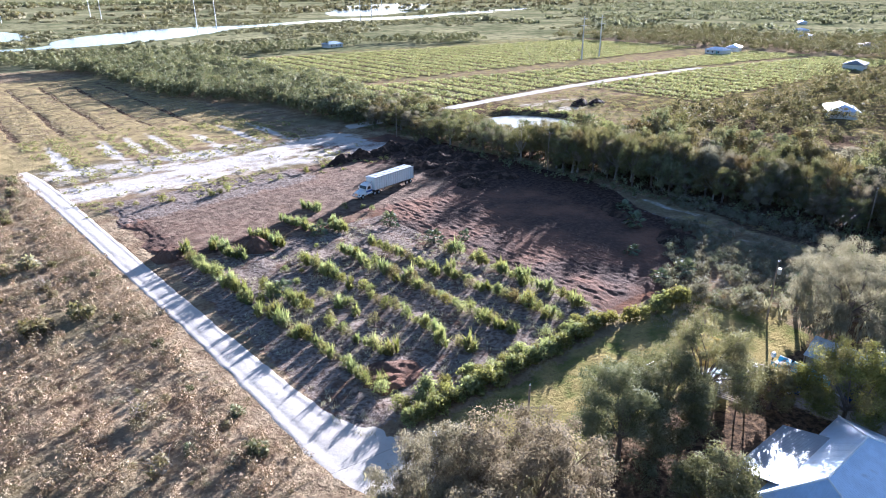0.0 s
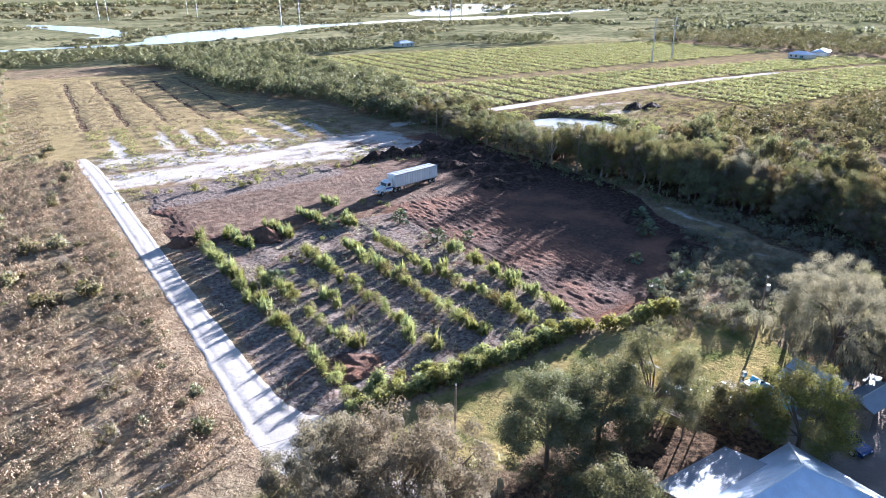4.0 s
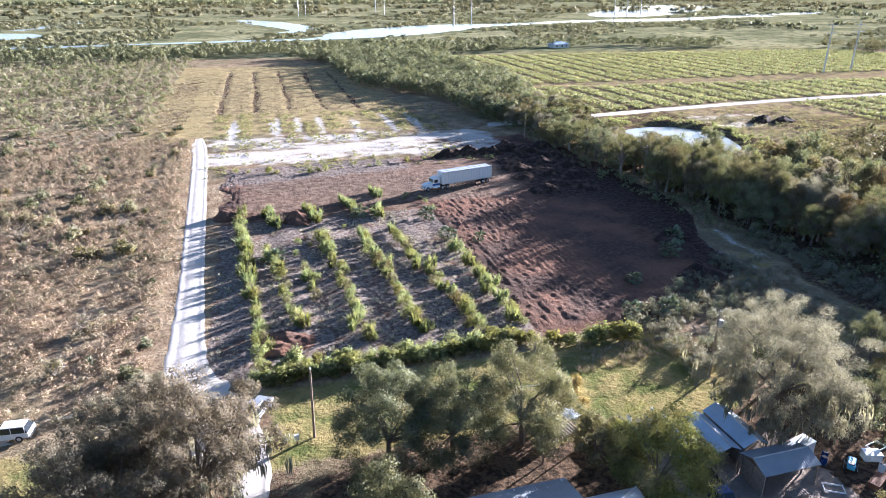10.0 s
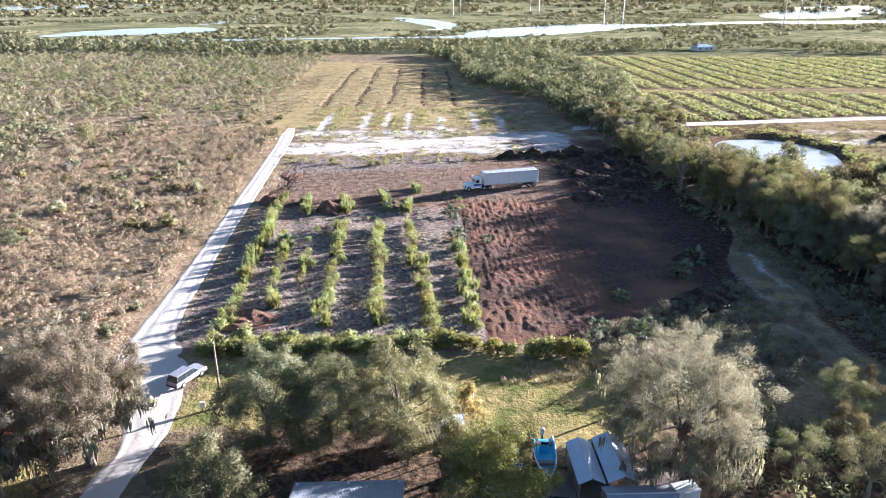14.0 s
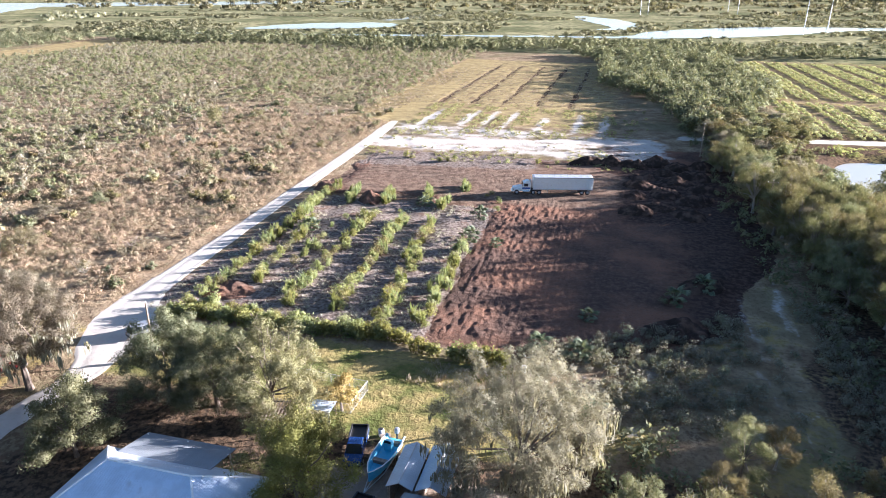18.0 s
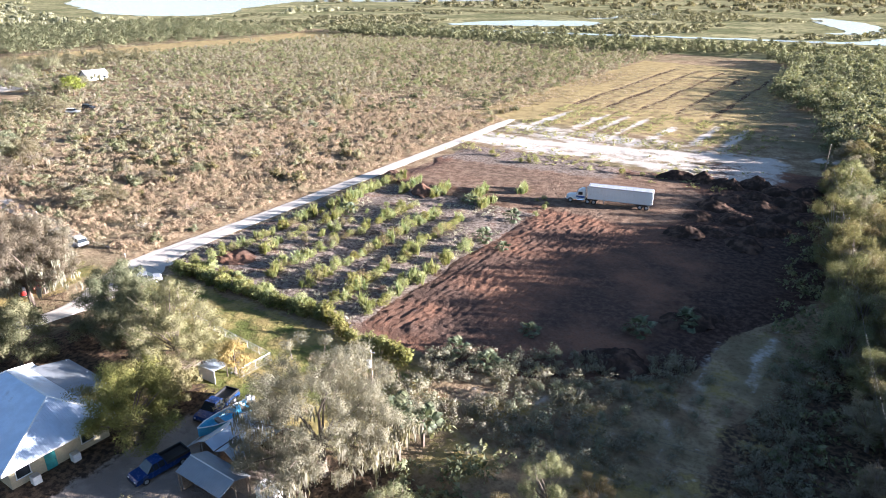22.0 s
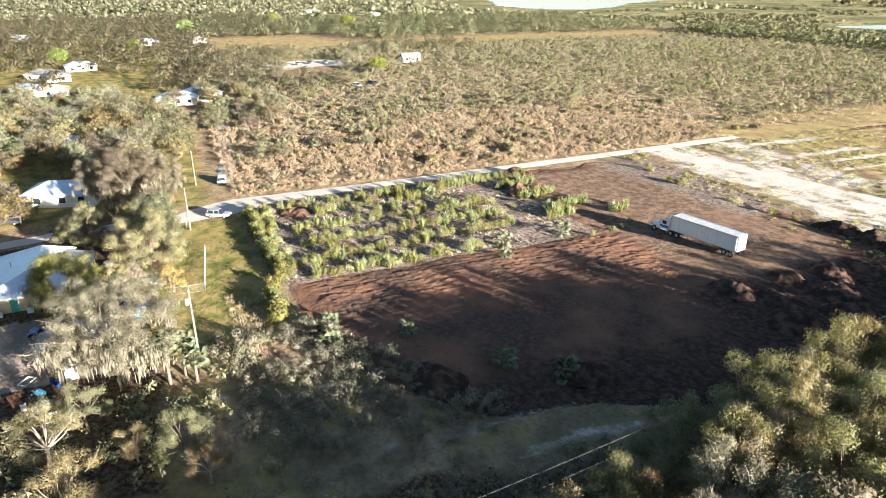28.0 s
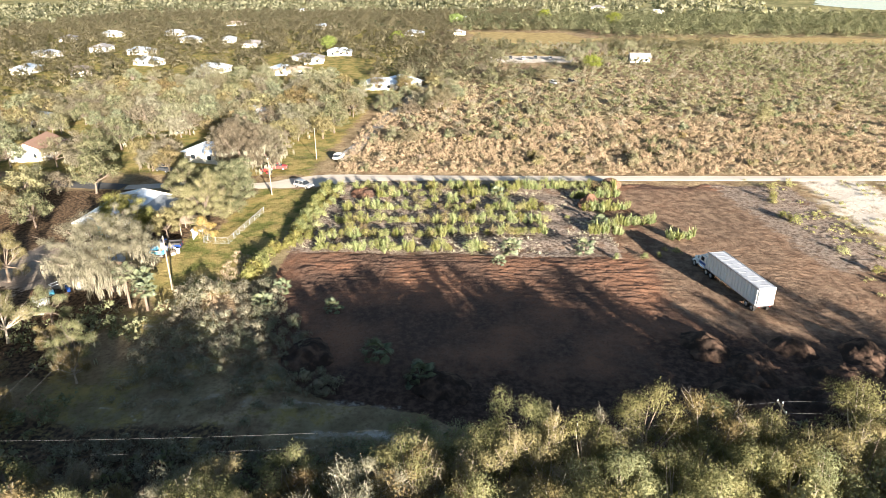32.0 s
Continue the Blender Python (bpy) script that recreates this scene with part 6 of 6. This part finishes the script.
def semi(m):
    ob = thing("dump_truck", m, "white semi truck with blue stripes hauling a tall white open-topped trailer", "truck")
    fr = part("trailer", box(-6.9, 6.4, -1.27, 1.27, 1.25, 3.95, 0.04), M["white"], ob, "tall white ribbed trailer box")
    part("tarp", joined([box(-6.75, 6.25, -1.15, 1.15, 3.955, 4.0)] + [tube([(x, -1.15, 3.99), (x, 0, 4.02), (x, 1.15, 3.99)], 0.03, 5) for x in np.arange(-6, 6.3, 1.5)]), M["tarp"], fr, "grey roll tarp over bows")
    for i in range(18):
        x = -6.7 + i * 0.76
        for y in (-1.37, 1.275):
            part("rib", box(x, x + 0.11, y, y + 0.095, 1.3, 3.85), M["white"], fr)
    for y in (-1.38, 1.275):
        part("top_rail", box(-6.95, 6.45, y, y + 0.105, 3.86, 4.02), M["steel"], fr)
        part("bottom_rail", box(-6.95, 6.45, y, y + 0.065, 1.18, 1.29), M["steel"], fr)
    gate = part("tailgate", box(-7.0, -6.905, -1.25, 1.25, 1.3, 3.85), M["white"], fr, "white tailgate with cross bars")
    for z in (1.8, 2.5, 3.2):
        part("cross_bar", box(-7.05, -7.003, -1.2, 1.2, z, z + 0.12), M["steel"], gate)
    for y in (-0.9, 0.8):
        part("tail_light", box(-7.0, -6.93, y, y + 0.14, 1.08, 1.17), M["red"], fr)
    part("chassis", joined([box(-6.6, 6.2, y, y + 0.15, 0.9, 1.2) for y in (-0.5, 0.35)] + [box(-6.4, -3.6, -0.9, 0.9, 0.7, 0.9)]), M["black"], fr)
    for x in (3.0,):
        for y in (-0.8, 0.72):
            part("landing_leg", box(x - 0.07, x + 0.07, y, y + 0.08, 0.25, 1.2), M["steel"], fr)
    for x in (-5.9, -4.6):
        for y in (-1.05, 1.05):
            wheel(ob, x, y, 0.51, 0.42, "steel")
    for x in (5.0, 6.3, 10.0):
        for y in (-1.03, 1.03):
            wheel(ob, x, y, 0.51, 0.42 if x < 9 else 0.3, "steel")
    part("frame", joined([box(4.3, 10.9, y, y + 0.12, 0.62, 0.9) for y in (-0.45, 0.33)]), M["black"], ob)
    prof = [(6.95, 0.75), (6.95, 2.55), (7.15, 2.78), (8.15, 2.8), (8.55, 2.62), (8.8, 1.88), (8.85, 0.75)]
    cab = part("cab", loft([[(x, y, z) for x, z in prof] for y in (-1.08, 1.08)]), M["white"], ob, "white day cab")
    for y in (-1.09, 1.085):
        part("side_window", box(7.5, 8.4, y, y + 0.012, 1.85, 2.5), M["glass"], cab)
        part("door_stripe", box(6.98, 8.82, y, y + 0.01, 1.2, 1.62), M["truck_blue"], cab, "blue painted side stripe")
    part("windscreen", moved(box(-0.02, 0.02, -0.95, 0.95, -0.34, 0.34), Matrix.Translation((8.72, 0, 2.26)) @ Matrix.Rotation(radians(-18.7), 4, "Y")), M["glass"], cab)
    hood = part("hood", loft([[(x, y * w, z) for y, z in ((-1, 0.75), (-1, 1.35), (-0.8, h), (0.8, h), (1, 1.35), (1, 0.75))] for x, w, h in ((8.86, 0.95, 1.85), (9.9, 0.85, 1.72), (10.75, 0.72, 1.55), (10.95, 0.66, 1.35))]), M["white"], ob, "white sloping hood")
    part("grille", box(10.96, 11.0, -0.5, 0.5, 0.8, 1.35), M["chrome"], hood)
    part("bumper", box(10.9, 11.15, -1.15, 1.15, 0.45, 0.74, 0.04), M["chrome"], ob)
    for y in (-0.92, 0.78):
        part("headlight", box(10.72, 10.9, y, y + 0.14, 0.95, 1.2), M["glass"], ob)
    for y in (-1, 1):
        part("fender", tube([(9.35, y * 1.03, 0.7), (9.55, y * 1.03, 1.1), (10.0, y * 1.03, 1.22), (10.45, y * 1.03, 1.1), (10.65, y * 1.03, 0.7)], 0.16, 6), M["white"], ob)
        part("fuel_tank", tube([(7.2, y * 0.98, 0.75), (8.6, y * 0.98, 0.75)], 0.3, 12), M["chrome"], ob)
        part("exhaust_pipe", tube([(6.8, y * 0.85, 1.0), (6.8, y * 0.85, 3.4)], 0.08, 8), M["chrome"], ob)
        part("mirror", box(8.75, 8.82, y * 1.3 - 0.1, y * 1.3 + 0.1, 1.9, 2.4), M["chrome"], ob)
    part("roof_fairing", loft([[(7.1, y, 2.79), (7.3, y, 3.1), (7.9, y, 3.05), (8.3, y, 2.76)] for y in (-0.8, 0.8)]), M["white"], ob)
    return ob


semi(pose(82.0, 120.2, 0.1, 0, 0, 193))


def car(m, paint, label, kind="suv"):
    """A car about 4.7 m long, or a pickup of 5.6 m, heading along x."""
    ob = thing("pickup_truck" if kind == "pickup" else "car", m, label, "pickup truck" if kind == "pickup" else "car")
    ln = 2.8 if kind == "pickup" else 2.35
    body = [(-ln, 0.45), (-ln, 0.98), (ln - 1.35, 1.02), (ln - 0.2, 0.9), (ln, 0.65), (ln, 0.4)]
    shell = part("body", loft([[(x, y * k, z) for x, z in body] for y, k in ((-0.9, 1), (-0.86, 1.04), (0.86, 1.04), (0.9, 1))]), M[paint], ob)
    if kind == "pickup":
        top = [(-0.35, 1.0), (-0.2, 1.62), (0.95, 1.66), (1.6, 1.03)]
    else:
        top = [(-2.25, 1.0), (-2.0, 1.58), (0.3, 1.62), (1.1, 1.03)]
    cabin = part("cabin", loft([[(x, y * (1 if z < 1.2 else 0.82), z) for x, z in top] for y in (-0.84, 0.84)]), M["glass"], ob, "dark glass cabin")
    a, b = top[1], top[2]
    part("roof", box(a[0] + 0.02, b[0] - 0.02, -0.7, 0.7, 1.6, 1.69, 0.02), M[paint], cabin)
    for x, z in ((a[0], a[1]), (0.45 if kind == "pickup" else -0.7, 1.62), (b[0], b[1])):
        for y in (-0.705, 0.705):
            part("pillar", tube([(x - 0.05, y * 1.17, 1.0), (x, y, z)], 0.04, 4), M[paint], cabin)
    if kind == "pickup":
        part("bed", joined([box(-2.7, -0.45, -0.75, 0.75, 1.0, 1.03), box(-2.78, -0.4, -0.92, -0.78, 0.98, 1.3), box(-2.78, -0.4, 0.78, 0.92, 0.98, 1.3), box(-2.78, -2.68, -0.78, 0.78, 0.98, 1.3)]), M["black"], ob, "black bed liner and rails")
    for x in (-ln + 0.95, ln - 0.95):
        for y in (-0.83, 0.83):
            wheel(ob, x, y, 0.36, 0.24)
    for y in (-0.75, 0.52):
        part("headlight", box(ln - 0.06, ln + 0.01, y, y + 0.22, 0.62, 0.76), M["white"], shell)
        part("tail_light", box(-ln - 0.015, -ln + 0.02, y, y + 0.22, 0.72, 0.92), M["red"], shell)
    part("bumper", box(ln - 0.02, ln + 0.08, -0.85, 0.85, 0.38, 0.56), M["black"], shell)
    part("bumper", box(-ln - 0.08, -ln + 0.02, -0.85, 0.85, 0.38, 0.56), M["black"], shell)
    return ob


car(pose(33.4, 41.0, 0.03, 0, 0, 62), "silver", "silver-grey wagon stopped on the sand lane")
car(pose(8.6, 43.8, 0.05, 0, 0, 175), "white", "white car parked at the lane's end")
car(pose(73.2, 16.2, 0.02, 0, 0, -96), "blue", "bright blue pickup truck hitched in the yard", "pickup")
car(pose(69.9, 25.6, 0.02, 0, 0, -78), "blue", "dark blue pickup with an open black bed", "pickup")
car(pose(-19, -11, 0.05, 0, 0, 20), "dark_grey", "dark pickup parked in a driveway", "pickup")
car(pose(19.0, 30.6, 0.02, 0, 0, 100), "red", "red car half hidden beneath the mossy oak")
car(pose(22, 3, 0.02, 0, 0, 70), "dark_grey", "dark car parked in front of a white-roofed house")
for x, y, a, c in ((-206, 96, 5, "dark_grey"), (-204, 103, 8, "white"), (-207, 110, 0, "dark_grey"), (-205, 118, 3, "silver"), (-118, 112, 30, "white"), (-122, 120, 20, "dark_grey")):
    car(pose(x, y, 0.05, 0, 0, a), c, "car parked on the distant sandy yard")

# ---- boat on its trailer ----
boat = thing("boat", pose(73.3, 24.3, 0.55, 0, 0, -95), "open blue fishing boat with a grey outboard on a trailer", "boat")
sec = [(-3.0, 1.0, 0.95), (-1.5, 1.08, 0.98), (0.5, 1.05, 1.05), (2.0, 0.75, 1.18), (3.0, 0.3, 1.32), (3.4, 0.04, 1.38)]
part("hull", loft([[(x, -w, h), (x, -w * 0.8, 0.3), (x, 0, 0.12 + 0.05 * max(0, x)), (x, w * 0.8, 0.3), (x, w, h), (x, w - 0.12 * min(1, w), h), (x, w * 0.7, 0.5), (x, -w * 0.7, 0.5), (x, -w + 0.12 * min(1, w), h)] for x, w, h in sec]), M["sky_blue"], boat)
part("gunwale", joined([tube([(x, s * w, h + 0.02) for x, w, h in sec], 0.06, 6) for s in (-1, 1)]), M["white"], boat, "white gunwale")
part("console", box(-1.6, -0.9, -0.4, 0.4, 0.5, 1.45, 0.05), M["sky_blue"], boat)
part("windshield", box(-0.95, -0.91, -0.36, 0.36, 1.455, 1.75), M["glass"], boat)
for x in (-2.3, 0.6):
    part("bench", box(x, x + 0.45, -0.75, 0.75, 0.5, 0.85), M["wood"], boat, "weathered bench")
motor = part("outboard", box(-3.55, -3.1, -0.22, 0.22, 0.95, 1.6, 0.08), M["silver"], boat, "grey outboard motor")
part("leg", box(-3.4, -3.25, -0.08, 0.08, 0.1, 0.95), M["black"], motor)
tr = thing("boat_trailer", pose(73.3, 24.3, 0, 0, 0, -95), "galvanised boat trailer with two wheels", "trailer")
for s in (-1, 1):
    part("rail", joined([tube([(-3.0, s * 0.7, 0.5), (1.5, s * 0.7, 0.5), (4.6, 0, 0.5)], 0.06, 6)]), M["galv"], tr)
    wheel(tr, -1.2, s * 0.98, 0.33, 0.2)
part("tongue", tube([(1.5, 0, 0.5), (5.0, 0, 0.48)], 0.06, 6), M["galv"], tr)
part("axle", tube([(-1.2, -0.95, 0.33), (-1.2, 0.95, 0.33)], 0.05, 6), M["galv"], tr)
part("cross_member", joined([box(x, x + 0.1, -0.75, 0.75, 0.5, 0.6) for x in (-2.6, 0.6)]), M["galv"], tr)


# ---- yard clutter ----


def barrel(x, y, mat, label):
    ob = thing("barrel", pose(x, y, 0), label, "barrel", "barrels in the yard")
    part("shell", tube([(0, 0, -0.03), (0, 0, 0.05), (0, 0, 0.3), (0, 0, 0.6), (0, 0, 0.85), (0, 0, 0.88)], [0.26, 0.29, 0.3, 0.3, 0.29, 0.25], 14), M[mat], ob)
    part("lid", tube([(0, 0, 0.882), (0, 0, 0.9)], 0.24, 14), M["black"], ob)


def crate(x, y, w, d, h, mat, name, label, cat, a=0.0):
    ob = thing(name, pose(x, y, 0, 0, 0, a), label, cat)
    part("case", box(-w / 2, w / 2, -d / 2, d / 2, -0.04, h, 0.03), M[mat], ob)
    part("lid", box(-w / 2 - 0.03, w / 2 + 0.03, -d / 2 - 0.03, d / 2 + 0.03, h + 0.002, h + 0.06), M[mat], ob)


barrel(71.5, 28.6, "white", "white upright tank on the lawn")
barrel(86.3, 17.6, "blue", "blue plastic barrel among the clutter")
barrel(87.0, 18.2, "blue", "blue plastic barrel among the clutter")
barrel(90.8, 15.2, "white", "white plastic barrel beneath the mossy oak")
crate(85.2, 19.4, 2.2, 1.4, 1.6, "white", "utility_box", "white covered utility box beside the sheds", "box", 12)
crate(91.5, 17.0, 1.6, 1.1, 0.7, "white", "chest", "white chest freezer lying in the yard", "freezer", -20)
crate(72.2, 28.0, 1.0, 0.8, 0.5, "wood", "crate", "wooden crate on the grass", "crate", 30)
crate(89.0, 14.0, 2.2, 0.9, 0.5, "rust", "scrap_bin", "rusty flat scrap bin", "bin", 25)
for x, y, a in ((93.5, 18.2, 10), (84.6, 14.6, -30)):
    ob = thing("bed_frame", pose(x, y, 0.1, 0, 0, a), "pale rectangular frame lying in the dirt", "frame")
    for bx in ((-0.9, 0.9, -0.55, -0.5), (-0.9, 0.9, 0.5, 0.55), (-0.9, -0.85, -0.5, 0.5), (0.85, 0.9, -0.5, 0.5)):
        part("bar", box(*bx, -0.12, 0.03), M["white"], ob)
mower = thing("riding_mower", pose(88.4, 16.4, 0, 0, 0, 40), "blue riding mower parked beneath the oak", "mower")
part("body", box(-0.8, 0.9, -0.35, 0.35, 0.3, 0.75, 0.06), M["sky_blue"], mower)
part("seat", box(-0.6, -0.15, -0.25, 0.25, 0.755, 0.85, 0.02), M["black"], mower)
part("deck", box(-0.4, 0.5, -0.6, 0.6, 0.14, 0.28, 0.03), M["black"], mower)
part("steering_wheel", tube([(0.2, 0, 0.75), (0.05, 0, 1.1)], 0.03, 6), M["black"], mower)
for x, r in ((-0.55, 0.28), (0.65, 0.2)):
    for y in (-0.45, 0.45):
        wheel(mower, x, y, r, 0.2)
tractor = thing("tractor", pose(22.4, 28.6, 0, 0, 0, 60), "old red tractor beneath the mossy oak by the lane", "tractor")
part("hood", box(0, 1.6, -0.35, 0.35, 0.8, 1.4, 0.06), M["red"], tractor)
part("seat", box(-0.9, -0.4, -0.25, 0.25, 1.15, 1.3, 0.03), M["black"], tractor)
part("axle_housing", box(-0.8, 0.2, -0.5, 0.5, 0.5, 1.0), M["red"], tractor)
for y in (-0.75, 0.75):
    wheel(tractor, -0.6, y, 0.7, 0.35, "red")
    wheel(tractor, 1.3, y * 0.8, 0.4, 0.2, "red")


# ---- houses ----


def build_house(m, w, d, h, rise, wall, roof, label, garage=True, hip=True, group="houses of the suburb"):
    ob = thing("house", m, label, "house", group)
    part("wall", box(-w / 2, w / 2, -d / 2, d / 2, -0.4, h), M[wall], ob)
    e = 0.6
    x0, x1, y0, y1 = -w / 2 - e, w / 2 + e, -d / 2 - e, d / 2 + e
    r = d * 0.5 if hip else -0.0
    a, b = (x0 + r, 0, h + rise), (x1 - r, 0, h + rise)
    slope("roof_slope", [(x0, y0, h), (x1, y0, h), b, a], roof, ob, thick=0.14)
    slope("roof_slope", [(x1, y1, h), (x0, y1, h), a, b], roof, ob, thick=0.14)
    if hip:
        slope("roof_slope", [(x0, y1, h), (x0, y0, h), a], roof, ob, thick=0.14)
        slope("roof_slope", [(x1, y0, h), (x1, y1, h), b], roof, ob, thick=0.14)
    else:
        for s, x in ((-1, -w / 2), (1, w / 2)):
            part("gable", loft([[(x, -d / 2, h), (x, d / 2, h), (x, 0, h + rise * 0.86)], [(x - s * 0.1, -d / 2, h), (x - s * 0.1, d / 2, h), (x - s * 0.1, 0, h + rise * 0.86)]]), M[wall], ob)
    for x in (-w * 0.3, 0.05 * w, w * 0.32):
        window(ob, x, d / 2 + 0.005, 0.9, 1.3, 1.2, (0, 1))
        window(ob, x, -d / 2 - 0.005, 0.9, 1.3, 1.2, (0, -1))
    for y in (-d * 0.2, d * 0.2):
        window(ob, w / 2 + 0.005, y, 0.9, 1.2, 1.2, (1, 0))
    part("door", box(-0.2 * w - 0.5, -0.2 * w + 0.5, d / 2, d / 2 + 0.05, 0, 2.05), M["teal" if roof == "sheet" else "wood"], ob)
    if garage:
        part("garage_door", box(w / 2, w / 2 + 0.05, -d * 0.1, -d * 0.1 + 2.6, 0, 2.15), M["white"], ob)
    return ob


styles = [(14, 9, 2.7, 1.9, "stucco", "sheet", "pale house with a white metal roof among oaks", True, True), (15, 10, 2.7, 2.0, "stucco", "grey_roof", "white stucco house with a grey roof", True, True),
          (13, 9, 2.6, 2.4, "stucco", "brown_roof", "white house with a brown shingle gable roof", True, False), (16, 9, 2.6, 1.6, "stucco", "tan_roof", "long pale house with a tan roof", True, True),
          (10, 7, 2.6, 2.2, "stucco", "grey_roof", "small white house with a dark gable roof beyond the scrub", False, False)]
first = {}
for i, (x, y, a, k) in enumerate([(10, 12, 75, 0), (8.5, -38, 10, 2), (-26, -62, 15, 0), (-41, 2, 80, 0), (-104, 38, 84, 0), (-112, 47, 40, 0), (-144, -144, 10, 0), (-140, -114, 30, 3), (-177, -98, 70, 0), (-151, -52, 80, 0), (-143, -10, 95, 3),
                                  (-194, -16, 60, 1), (-222, -4, 100, 0), (-267, -70, 80, 1), (-298, -99, 15, 0), (-298, -126, 70, 0), (-225, -126, 85, 0), (-241, -160, 10, 1), (-209, -175, 80, 0), (-305, -221, 20, 1), (-343, -208, 75, 0), (-353, -163, 90, 0),
                                  (-352, 27, 80, 0), (-363, 59, 20, 1), (-521, 60, 60, 0), (-188, -11, 10, 1), (-146, -15, 45, 0), (-650, 281, 30, 0), (-744, 228, 60, 1), (-688, -149, 20, 0), (-420, -60, 40, 0), (-455, -150, 80, 3), (-196, 165, 85, 4),
                                  (256, 91, 30, 0), (415, 145, 10, 1), (440, 241, 80, 0), (272, 472, 8, 0), (469, 245, 20, 0), (560, 190, 40, 3), (620, 260, 10, 0), (700, 300, 60, 0), (861, 369, 30, 0), (520, 110, 70, 3), (600, 60, 20, 0)]):
    if k not in first:
        first[k] = build_house(pose(x, y, 0, 0, 0, a), *styles[k])
    else:
        copy_thing(first[k], pose(x, y, 0, 0, 0, a))
